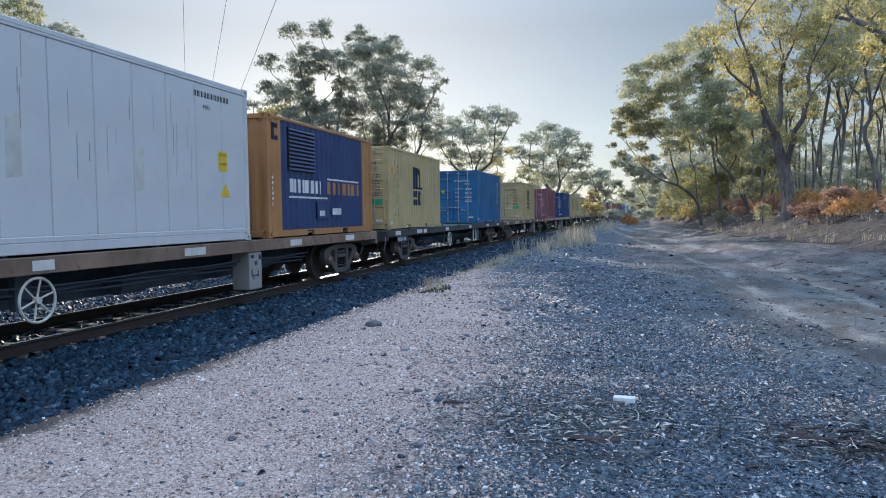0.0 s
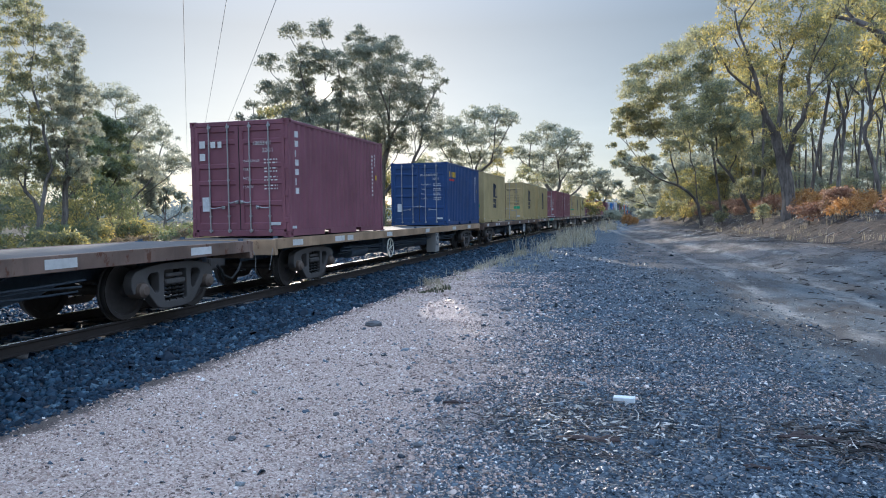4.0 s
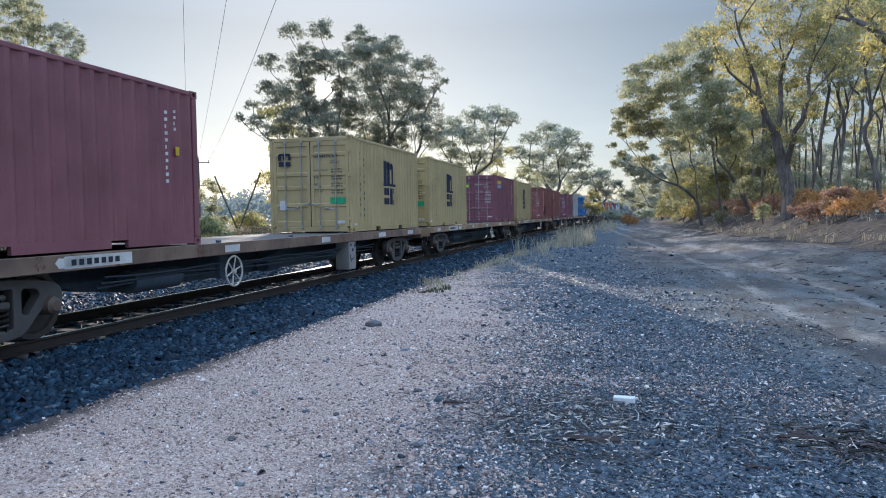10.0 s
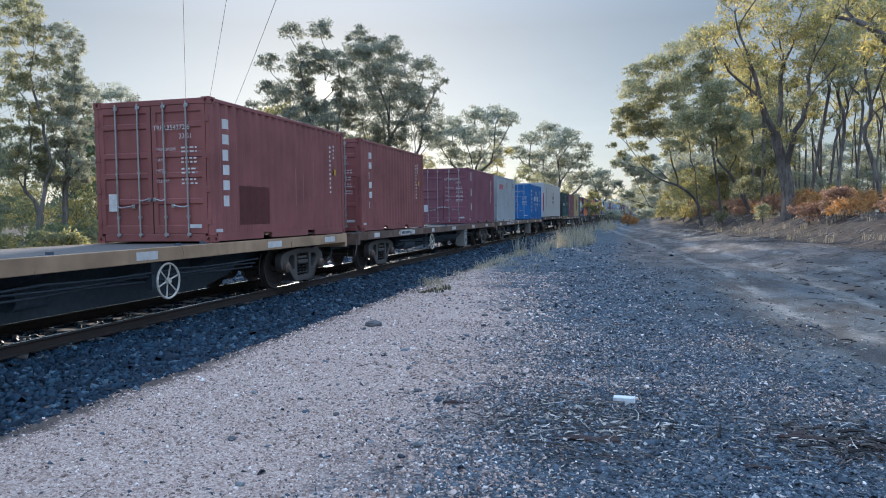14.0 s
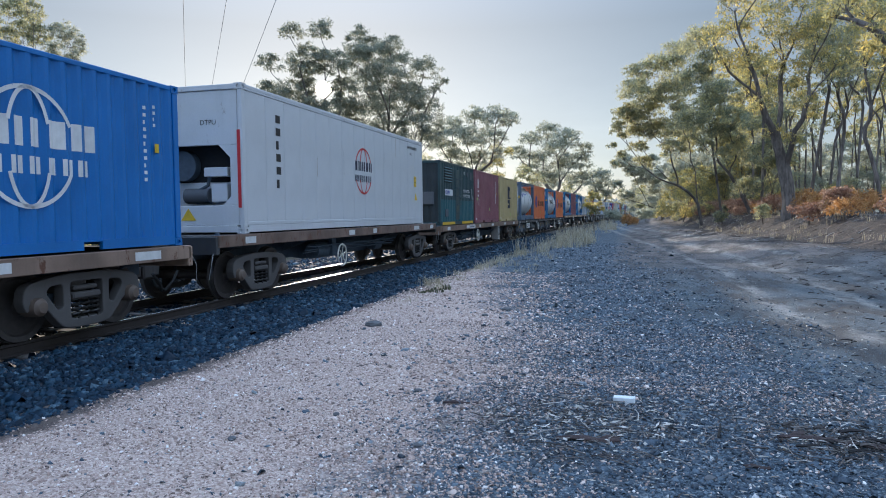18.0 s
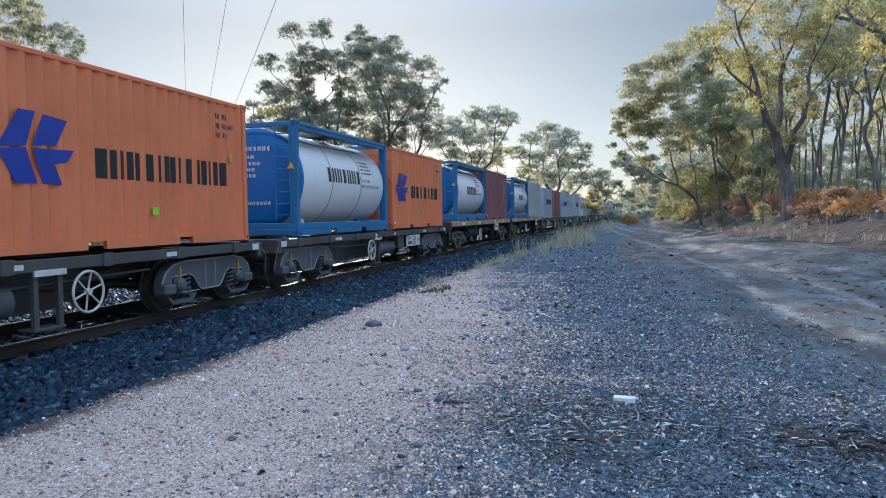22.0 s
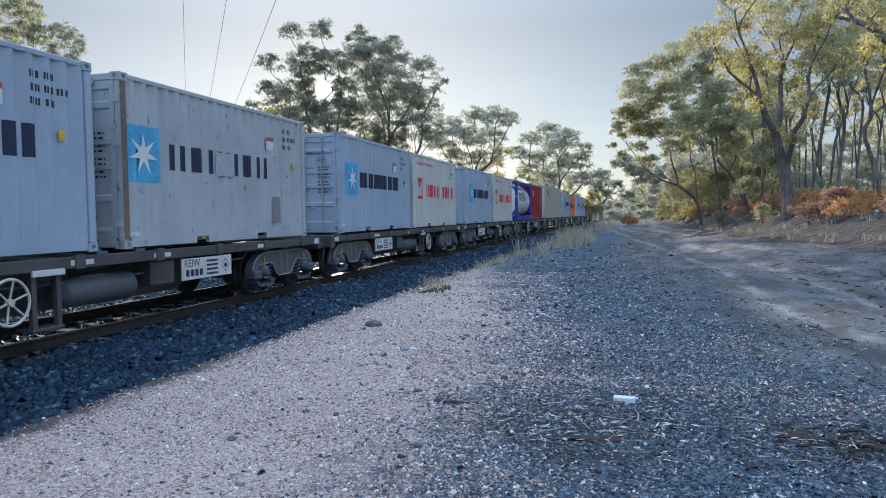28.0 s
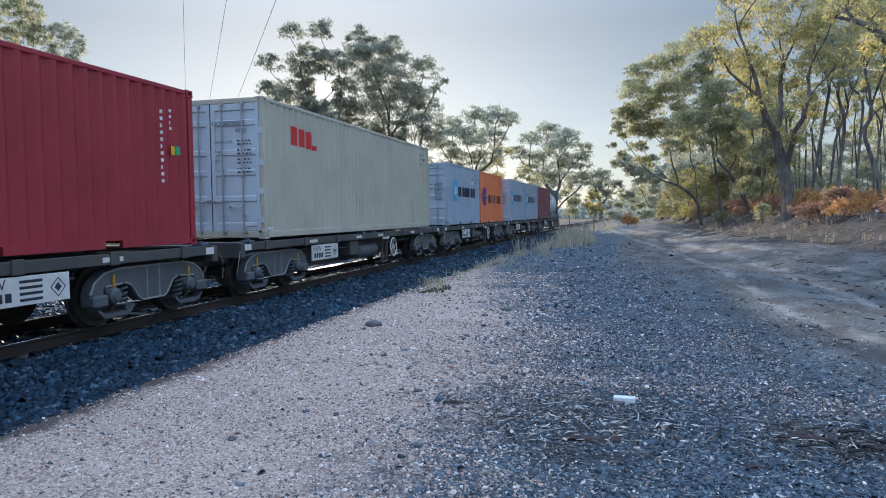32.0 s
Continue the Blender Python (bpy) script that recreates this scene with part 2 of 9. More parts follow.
    def plate(self, outline, axis, t0, t1):
        """A flat plate: an outline in the two other axes, from t0 to t1 along axis."""
        i = "xyz".index(axis)
        a, b = [(1, 2), (0, 2), (0, 1)][i]
        v = []
        for t in (t0, t1):
            for p in outline:
                q = [0, 0, 0]
                q[i], q[a], q[b] = t, p[0], p[1]
                v.append(q)
        n = len(outline)
        f = [tuple(range(n))[::-1], tuple(range(n, 2 * n))]
        f += [(k, (k + 1) % n, n + (k + 1) % n, n + k) for k in range(n)]
        return self.add(v, f)

    def mesh(self, name, material, smooth=False):
        me = bpy.data.meshes.new(name)
        me.from_pydata(self.v, [], self.f)
        me.materials.append(material)
        if smooth:
            me.shade_smooth()
            me.set_sharp_from_angle(angle=radians(38))
        me.update()
        return me


def fix_normals(me):
    bm = bmesh.new()
    bm.from_mesh(me)
    bmesh.ops.recalc_face_normals(bm, faces=bm.faces)
    bm.to_mesh(me)
    bm.free()
    return me


SHARED = {}


def part(name, geo, material, parent, label="", key=None, smooth=False, at=None):
    """Links one mesh under a thing or a part. key: alike pieces share their mesh data."""
    k = (key, material.name) if key else None
    if k and k in SHARED:
        me = SHARED[k]
    else:
        g = geo() if callable(geo) else geo
        me = g if isinstance(g, bpy.types.Mesh) else fix_normals(g.mesh(name, material, smooth))
        if k:
            SHARED[k] = me
    ob = new(name, me)
    ob.parent = parent
    if at is not None:
        ob.matrix_basis = at
    if label:
        ob["label"] = label
    return ob


def text_mesh(words, size, material):
    """Flat lettering in the built-in font, lying in its own xy plane, from the left."""
    k = ("text", words, size, material.name)
    if k not in SHARED:
        cu = bpy.data.curves.new("words", "FONT")
        cu.body, cu.size, cu.extrude = words, size, 0.0
        ob = bpy.data.objects.new("words", cu)
        scene.collection.objects.link(ob)
        dg = bpy.context.evaluated_depsgraph_get()
        me = bpy.data.meshes.new_from_object(ob.evaluated_get(dg))
        bpy.data.objects.remove(ob)
        me.materials.clear()
        me.materials.append(material)
        SHARED[k] = me
    return SHARED[k]


# turn lettering onto the camera-side face (+x) or the near end (-y) of a thing
def on_side(x, y, z):
    return Matrix.Translation((x, y, z)) @ Matrix(((0, 0, 1, 0), (1, 0, 0, 0), (0, 1, 0, 0), (0, 0, 0, 1)))


def on_end(x, y, z):
    return Matrix.Translation((x, y, z)) @ Matrix(((1, 0, 0, 0), (0, 0, -1, 0), (0, 1, 0, 0), (0, 0, 0, 1)))

# ---- the track's plan: a very wide curve ----
TRACK_X, RADIUS = -8.361, 3771.0
RAIL_TOP, DECK = 0.27, 1.40


def track_pose(s, z=0.0):
    """The pose at arc length s along the track; y runs along the rails, x to the camera's side."""
    a = s / RADIUS
    return pose(TRACK_X + RADIUS * (1 - math.cos(a)), RADIUS * math.sin(a), z, 0, 0, -math.degrees(a))


def smooth_np(e0, e1, x):
    t = np.clip((x - e0) / (e1 - e0), 0, 1)
    return t * t * (3 - 2 * t)


def bank_edge(y):
    """Where the bank under the wood begins, beside the dirt road."""
    return 3.2 + 4.9 * np.exp(-(np.asarray(y, float) - 25.7) / 28.0)


def ground_height(x, y):
    """Height of the ground: flat by the track, a gentle rise past the dirt road and a low bank under the wood."""
    x, y = np.asarray(x, float), np.asarray(y, float)
    xr = x - y * y / (2 * RADIUS)
    yc = np.clip(y, 0, 400)
    xe = bank_edge(yc)
    far = smooth_np(8, 24, y)
    h = 0.52 * smooth_np(xe - 4.6, xe, xr) * far
    h = h + 1.05 * smooth_np(xe - 0.2, xe + 2.9, xr) * far * (1 - 0.55 * smooth_np(60, 160, y))
    for c in (2.85, 4.5):
        h = h - 0.05 * np.exp(-((xr - c - 0.25 * np.sin(y * 0.13)) / 0.28) ** 2) * smooth_np(6, 10, y) * (1 - smooth_np(30, 40, y))
    u = 0.014 * np.sin(x * 2.3 + np.sin(y * 1.1) * 1.7) * np.sin(y * 1.9 + x * 0.7) + 0.008 * np.sin(x * 6.1 + y * 2.7) * np.sin(y * 5.3 - x * 3.1)
    u = u + 0.03 * np.sin(x * 0.41 + 1.3) * np.sin(y * 0.37)
    near = (xr - TRACK_X < 3.2) & (xr - TRACK_X > -5.8)
    return h + np.where(near, 0.0, u)


def gh(x, y):
    return float(ground_height(x, y))


def ground_material():
    m, nt, b = node_mat("gravel_and_dirt")
    co = nt.nodes.new("ShaderNodeTexCoord")
    sep = nt.nodes.new("ShaderNodeSeparateXYZ")
    nt.links.new(co.outputs["Object"], sep.inputs[0])

    def math2(op, a, c):
        n = nt.nodes.new("ShaderNodeMath")
        n.operation = op
        for i, v in enumerate((a, c)):
            if isinstance(v, (int, float)):
                n.inputs[i].default_value = v
            else:
                nt.links.new(v, n.inputs[i])
        return n.outputs[0]

    def step(src, e0, e1):
        r = nt.nodes.new("ShaderNodeMapRange")
        r.interpolation_type = "SMOOTHSTEP"
        r.inputs["From Min"].default_value, r.inputs["From Max"].default_value = e0, e1
        nt.links.new(src, r.inputs["Value"])
        return r.outputs[0]

    x, y = sep.outputs["X"], sep.outputs["Y"]
    xr = math2("SUBTRACT", x, math2("DIVIDE", math2("MULTIPLY", y, y), 2 * RADIUS))
    wob = math2("MULTIPLY", math2("SUBTRACT", noise_node(nt, 0.55, 4), 0.5), 2.2)
    wob2 = math2("MULTIPLY", math2("SUBTRACT", noise_node(nt, 2.6, 5), 0.5), 1.6)
    xw = math2("ADD", xr, math2("ADD", wob, wob2))
    fine = noise_node(nt, 55, 6, (1, 1, 1), 0.7)
    mid = noise_node(nt, 9, 5)
    vor = nt.nodes.new("ShaderNodeTexVoronoi")
    vor.inputs["Scale"].default_value = 52
    nt.links.new(co.outputs["Object"], vor.inputs["Vector"])
    cell = vor.outputs["Color"]
    hsv = nt.nodes.new("ShaderNodeSeparateColor")
    nt.links.new(cell, hsv.inputs[0])
    grain = hsv.outputs[0]
    pink = ramp_node(nt, grain, [(0.0, (0.33, 0.235, 0.195)), (0.5, (0.52, 0.395, 0.335)), (1.0, (0.70, 0.57, 0.50))])
    # blue of skylit shade is put into the gravel and dirt colours
    blue = ramp_node(nt, grain, [(0.0, (0.022, 0.040, 0.062)), (0.6, (0.062, 0.098, 0.135)), (1.0, (0.22, 0.265, 0.30))])
    dirt = ramp_node(nt, fine, [(0.25, (0.036, 0.046, 0.052)), (0.5, (0.098, 0.116, 0.122)), (0.8, (0.21, 0.23, 0.23))])
    dirt = mix_node(nt, 0.35, dirt, blue)
    # the road turns to pinkish brown earth further along
    earth = ramp_node(nt, fine, [(0.25, (0.085, 0.066, 0.058)), (0.5, (0.19, 0.15, 0.13)), (0.8, (0.32, 0.265, 0.235))])
    dirt = mix_node(nt, math2("MULTIPLY", step(y, 14.0, 34.0), 0.75), dirt, earth)
    loam = ramp_node(nt, fine, [(0.3, (0.013, 0.010, 0.009)), (0.55, (0.034, 0.025, 0.021)), (0.75, (0.17, 0.115, 0.09))])
    light = ramp_node(nt, fine, [(0.25, (0.21, 0.20, 0.185)), (0.7, (0.40, 0.38, 0.35))])
    # crushed pink granite by the ballast, dark gravel, the dirt road, the littered bank
    blotch = noise_node(nt, 1.3, 6, (1, 1, 1), 0.65)
    taper = math2("MULTIPLY", math2("MAXIMUM", math2("SUBTRACT", y, 10.5), 0.0), 0.24)
    xe = math2("ADD", xw, taper)
    c = mix_node(nt, step(xe, -2.3, -0.9), pink, blue)
    dark = mix_node(nt, ramp_node(nt, blotch, [(0.48, (0, 0, 0)), (0.62, (0.7, 0.7, 0.7))]), c, (0.062, 0.062, 0.066))
    c = mix_node(nt, step(xe, -2.6, -0.6), c, dark)
    edge = math2("SUBTRACT", xr, math2("MULTIPLY", wob2, 0.35))
    c = mix_node(nt, math2("MULTIPLY", step(math2("MULTIPLY", edge, -1), 4.85, 5.15), 0.85), c, loam)
    road = math2("ADD", xw, math2("MULTIPLY", math2("MINIMUM", y, 26.0), 0.11))
    c = mix_node(nt, step(road, 1.7, 3.0), c, dirt)
    # pale wheel ruts and dark littered strips along the road
    bend = math2("MULTIPLY", math2("POWER", math2("MAXIMUM", math2("SUBTRACT", 14.5, y), 0.0), 1.5), 0.10)
    xt = math2("SUBTRACT", math2("SUBTRACT", math2("ADD", xr, math2("MULTIPLY", wob2, 0.35)), bend), math2("MULTIPLY", math2("MAXIMUM", math2("SUBTRACT", y, 24.0), 0.0), -0.10))
    broken = ramp_node(nt, noise_node(nt, 0.8, 5, (1, 1, 1), 0.6), [(0.36, (0.15, 0.15, 0.15)), (0.6, (0.95, 0.95, 0.95))])
    for centre, wide in ((2.85, 0.30), (4.5, 0.42), (5.9, 0.30)):
        off = math2("DIVIDE", math2("SUBTRACT", xt, centre), wide)
        near = math2("SUBTRACT", 1.0, math2("MINIMUM", math2("MULTIPLY", off, off), 1.0))
        c = mix_node(nt, math2("MULTIPLY", near, broken), c, light)
    strip = noise_node(nt, 1.1, 6, (1.0, 0.35, 1), 0.7)
    c = mix_node(nt, math2("MULTIPLY", step(road, 2.0, 3.0), ramp_node(nt, strip, [(0.44, (0, 0, 0)), (0.58, (0.9, 0.9, 0.9))])), c, (0.046, 0.046, 0.048))
    ex = math2("EXPONENT", math2("DIVIDE", math2("SUBTRACT", 25.7, y), 28.0), 0)
    past = math2("SUBTRACT", math2("ADD", xr, math2("MULTIPLY", wob2, 0.6)), math2("ADD", 3.2, math2("MULTIPLY", ex, 4.9)))
    straw = mix_node(nt, ramp_node(nt, noise_node(nt, 1.6, 6, (0.5, 1.6, 1), 0.7), [(0.54, (0, 0, 0)), (0.68, (0.5, 0.5, 0.5))]), loam, (0.27, 0.19, 0.145))
    c = mix_node(nt, step(past, -1.4, 0.1), c, straw)
    # beyond the track, shade of the bushes is put into a dark ground colour
    c = mix_node(nt, step(math2("MULTIPLY", xr, -1), 13.4, 14.4), c, mix_node(nt, mid, (0.07, 0.055, 0.035), (0.035, 0.038, 0.02)))
    c = mix_node(nt, ramp_node(nt, mid, [(0.56, (0, 0, 0)), (0.75, (0.3, 0.3, 0.3))]), c, (0.09, 0.078, 0.07))
    nt.links.new(c, b.inputs["Base Color"])
    b.inputs["Roughness"].default_value = 0.88
    ds = math2("ADD", vor.outputs["Distance"], math2("MULTIPLY", fine, 0.6))
    bump(nt, b, ds, 0.75, 0.02)
    return m


def build_ground():
    xs = np.concatenate([[-2500, -1200, -600, -300, -160, -90, -55, -35, -25, -18, -14], np.arange(-11.5, 13.6, 0.17), [14, 15, 16, 18, 21, 26, 35, 55, 90, 160, 300, 600, 1200, 2500]])
    ys = np.concatenate([[-2500, -1000, -400, -150, -60, -25, -10, -4, 0, 1.5], np.arange(2.4, 15, 0.15), np.arange(15, 45, 0.6), np.arange(45, 130, 3.0), np.arange(130, 420, 12), [450, 600, 900, 1500, 3000]])
    gx, gy = np.meshgrid(xs, ys)
    gz = ground_height(gx, gy)
    v = np.stack([gx, gy, gz], -1).reshape(-1, 3)
    nx, ny = len(xs), len(ys)
    i = (np.arange(ny - 1)[:, None] * nx + np.arange(nx - 1)[None]).ravel()
    f = np.stack([i, i + 1, i + nx + 1, i + nx], -1)
    me = bpy.data.meshes.new("ground")
    me.from_pydata(v.tolist(), [], f.tolist())
    me.shade_smooth()
    me.materials.append(ground_material())
    tagged(new("ground", me), "crushed pink granite, dark gravel and a rutted dirt road", "ground", kind="structure")


build_ground()

BALLAST_BED = plain("ballast_bed_fines", (0.024, 0.03, 0.038), 0.9, 0, 0.4, 25, 0.8)


def rail_material():
    m, nt, b = node_mat("rusty_rail")
    n = noise_node(nt, 4, 6, (1, 1, 1), 0.7)
    c = mix_node(nt, n, (0.03, 0.026, 0.025), (0.072, 0.055, 0.047))
    nt.links.new(c, b.inputs["Base Color"])
    b.inputs["Roughness"].default_value = 0.75
    b.inputs["Metallic"].default_value = 0.3
    return m


def along(profile, s0, s1, step, z=0.0):
    """Sweeps a closed (x, z) profile along the track."""
    n = int((s1 - s0) / step)
    v, f = [], []
    k = len(profile)
    for i in range(n + 1):
        m = track_pose(s0 + (s1 - s0) * i / n)
        v += [m @ Vector((px, 0, pz + z)) for px, pz in profile]
    for i in range(n):
        for j in range(k):
            f.append((i * k + j, i * k + (j + 1) % k, (i + 1) * k + (j + 1) % k, (i + 1) * k + j))
    f += [tuple(range(k))[::-1], tuple(n * k + j for j in range(k))]
    g = Geo()
    return g.add(v, f)


def build_track():
    t = tagged(new("railway_track"), "steel rails on sleepers in a dark stone ballast bed", "railway track", kind="structure")
    bed = [(-5.6, -0.05), (-4.4, 0.0), (-1.75, 0.055), (-1.2, 0.075), (1.2, 0.075), (1.72, 0.055), (3.1, -0.03)]
    bed = [(-5.6, -0.2)] + bed + [(3.1, -0.2)]
    part("ballast_bed", along(bed, -60, 420, 4), BALLAST_BED, t)
    prof = [(-0.07, 0.0), (0.07, 0.0), (0.07, 0.012), (0.012, 0.03), (0.012, 0.115), (0.035, 0.13), (0.035, 0.158), (0.028, 0.162), (-0.028, 0.162), (-0.035, 0.158), (-0.035, 0.13), (-0.012, 0.115), (-0.012, 0.03), (-0.07, 0.012)]
    for side in (-1, 1):
        p = [(x + side * 0.75, z + RAIL_TOP - 0.162) for x, z in prof]
        part("rail", along(p, -60, 420, 3), rail_material(), t, "rust-brown rail")
        head = [(side * 0.75 - 0.027, RAIL_TOP - 0.004), (side * 0.75 + 0.027, RAIL_TOP - 0.004), (side * 0.75 + 0.022, RAIL_TOP + 0.003), (side * 0.75 - 0.022, RAIL_TOP + 0.003)]
        part("rail_head", along(head, -60, 420, 3), plain("polished_rail_head", (0.80, 0.80, 0.80), 0.26, 1.0, 0.06, 3, 0), t, "polished running surface")
    slp = plain("weathered_sleeper", (0.17, 0.155, 0.145), 0.85, 0, 0.3, 10, 0.5)
    g = lambda: Geo().box(-1.25, -0.115, -0.10, 1.25, 0.115, 0.105, 0.015)
    for i in range(150):
        s = -6 + i * 0.61
        part("sleeper", g, slp, t, key="sleeper", at=track_pose(s))


build_track()


def stones(name, pts, sizes, material, label, seed=1, flat=0.75):
    """Many loose stones in one mesh: each a squashed, twisted eight-cornered lump."""
    rng = np.random.default_rng(seed)
    n = len(pts)
    cube = np.array([(x, y, z) for x in (-1, 1) for y in (-1, 1) for z in (-1, 1)], float)
    faces = np.array([(0, 1, 3, 2), (4, 6, 7, 5), (0, 4, 5, 1), (2, 3, 7, 6), (1, 5, 7, 3)])
    v = cube[None] * (1 + rng.uniform(-0.45, 0.35, (n, 8, 3)))
    v *= np.asarray(sizes)[:, None, None] * 0.5 * rng.uniform(0.65, 1.15, (n, 1, 3)) * np.array([1, 1, flat])
    a = rng.uniform(0, 2 * np.pi, n)
    tx, ty = rng.normal(0, 0.5, n), rng.normal(0, 0.5, n)
    y1 = v[:, :, 1] * np.cos(tx)[:, None] - v[:, :, 2] * np.sin(tx)[:, None]
    z1 = v[:, :, 1] * np.sin(tx)[:, None] + v[:, :, 2] * np.cos(tx)[:, None]
    x2 = v[:, :, 0] * np.cos(ty)[:, None] + z1 * np.sin(ty)[:, None]
    z2 = -v[:, :, 0] * np.sin(ty)[:, None] + z1 * np.cos(ty)[:, None]
    x3 = x2 * np.cos(a)[:, None] - y1 * np.sin(a)[:, None]
    y3 = x2 * np.sin(a)[:, None] + y1 * np.cos(a)[:, None]
    v = np.stack([x3, y3, z2], -1) + np.asarray(pts)[:, None, :]
    f = faces[None] + (np.arange(n) * 8)[:, None, None]
    me = bpy.data.meshes.new(name)
    me.vertices.add(n * 8)
    me.vertices.foreach_set("co", v.ravel())
    me.loops.add(n * 20)
    me.loops.foreach_set("vertex_index", f.ravel().astype(np.int32))
    me.polygons.add(n * 5)
    me.polygons.foreach_set("loop_start", np.arange(0, n * 20, 4, dtype=np.int32))
    me.update(calc_edges=True)
    me.materials.append(material)
    return tagged(new(name, me), label, "stones", kind="stuff")

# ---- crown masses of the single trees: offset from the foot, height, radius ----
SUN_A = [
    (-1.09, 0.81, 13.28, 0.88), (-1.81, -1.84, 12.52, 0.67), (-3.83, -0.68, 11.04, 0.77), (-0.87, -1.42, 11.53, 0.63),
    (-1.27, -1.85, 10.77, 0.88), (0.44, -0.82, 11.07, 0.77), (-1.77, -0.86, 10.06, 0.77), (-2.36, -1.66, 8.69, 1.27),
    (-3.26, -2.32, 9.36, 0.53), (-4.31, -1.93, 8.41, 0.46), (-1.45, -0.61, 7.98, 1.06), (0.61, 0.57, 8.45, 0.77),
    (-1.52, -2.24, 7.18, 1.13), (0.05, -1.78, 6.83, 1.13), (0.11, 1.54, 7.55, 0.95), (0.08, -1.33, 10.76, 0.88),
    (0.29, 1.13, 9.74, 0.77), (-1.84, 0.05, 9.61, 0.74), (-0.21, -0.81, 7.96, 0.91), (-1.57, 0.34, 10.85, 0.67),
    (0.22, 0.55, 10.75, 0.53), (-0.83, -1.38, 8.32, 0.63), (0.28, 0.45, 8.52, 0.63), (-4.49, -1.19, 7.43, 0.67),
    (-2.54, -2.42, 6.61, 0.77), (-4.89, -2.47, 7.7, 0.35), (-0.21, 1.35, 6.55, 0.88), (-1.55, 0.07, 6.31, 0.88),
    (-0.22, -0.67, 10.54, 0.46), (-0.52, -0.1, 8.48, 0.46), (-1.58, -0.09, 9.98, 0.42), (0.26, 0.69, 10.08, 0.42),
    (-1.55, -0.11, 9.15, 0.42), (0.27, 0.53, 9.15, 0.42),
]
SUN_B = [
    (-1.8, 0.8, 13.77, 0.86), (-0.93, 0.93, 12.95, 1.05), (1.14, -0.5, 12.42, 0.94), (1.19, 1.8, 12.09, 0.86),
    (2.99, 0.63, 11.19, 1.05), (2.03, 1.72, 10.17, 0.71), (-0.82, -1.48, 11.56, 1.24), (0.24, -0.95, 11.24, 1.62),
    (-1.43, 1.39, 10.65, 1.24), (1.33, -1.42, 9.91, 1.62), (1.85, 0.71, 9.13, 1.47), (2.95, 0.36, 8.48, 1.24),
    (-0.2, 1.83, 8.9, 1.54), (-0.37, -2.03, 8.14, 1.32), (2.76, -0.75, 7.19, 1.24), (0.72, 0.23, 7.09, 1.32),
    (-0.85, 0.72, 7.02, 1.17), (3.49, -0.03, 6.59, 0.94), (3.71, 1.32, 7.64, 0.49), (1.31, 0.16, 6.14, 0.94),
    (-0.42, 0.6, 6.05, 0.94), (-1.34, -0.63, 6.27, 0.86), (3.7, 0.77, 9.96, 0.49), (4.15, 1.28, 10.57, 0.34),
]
MID_A = [
    (-1.95, 0.16, 10.33, 1.34), (-0.09, 2.23, 11.34, 1.4), (2.74, -1.23, 10.78, 1.34), (3.9, 0.75, 10.98, 0.84),
    (-2.77, -1.19, 8.73, 1.57), (-0.15, -1.54, 8.88, 1.68), (1.54, 2.13, 9.17, 1.46), (-1.89, -0.25, 7.12, 1.4),
    (0.5, 0.6, 7.11, 1.34), (2.6, -0.04, 7.55, 0.78),
]
MID_B = [
    (-1.33, 2.25, 12.91, 1.72), (-3.37, -0.32, 11.72, 1.41), (1.83, -0.54, 11.5, 1.72), (3.71, 0.55, 10.31, 1.1),
    (-5.12, -0.17, 9.86, 1.41), (0.16, -1.3, 9.98, 2.19), (2.95, 1.85, 8.59, 1.72), (-3.01, 1.55, 8.6, 1.88),
    (1.13, 0.47, 7.4, 2.19), (-1.55, 0.38, 6.47, 1.72), (3.34, 1.52, 6.09, 1.57),
]
MID_C = [
    (-1.29, -1.45, 8.6, 1.92), (0.46, 0.2, 9.33, 1.68), (1.84, -0.43, 7.65, 1.08), (-0.65, -0.6, 6.31, 1.92),
    (1.39, -0.64, 5.45, 1.2),
]
LEFT_A = [
    (-1.14, 0.32, 9.97, 0.82), (0.04, 0.09, 9.96, 0.61), (-0.38, 0.19, 8.89, 0.72), (0.16, 0.47, 9.13, 0.41),
    (-0.49, -0.3, 7.6, 0.67), (0.07, 0.13, 7.1, 0.56), (0.21, -1.17, 6.25, 0.61), (-0.35, 0.28, 5.94, 0.56),
    (-1.12, 0.19, 5.19, 0.61), (-0.22, 0.42, 4.96, 0.51), (-0.39, -0.36, 4.13, 0.56), (-0.22, 0.74, 4.08, 0.46),
]
LEFT_E = [
    (0.75, -0.03, 9.23, 0.58), (1.05, 0.16, 8.85, 0.53), (-0.04, 0.35, 8.69, 0.53), (0.71, 0.9, 8.76, 0.32),
    (-0.0, 0.8, 8.33, 0.42), (-0.29, 0.2, 8.09, 0.42), (-0.32, 0.79, 7.41, 0.58), (0.3, 1.3, 7.51, 0.53),
    (0.82, 1.33, 7.11, 0.37), (1.01, -0.08, 6.74, 0.48), (0.12, -0.09, 6.38, 0.53), (0.37, 1.0, 6.29, 0.48),
    (0.87, -0.29, 5.46, 0.53), (1.07, 0.32, 5.13, 0.42), (-0.6, 0.45, 4.82, 0.48), (-0.12, 0.92, 4.53, 0.48),
]
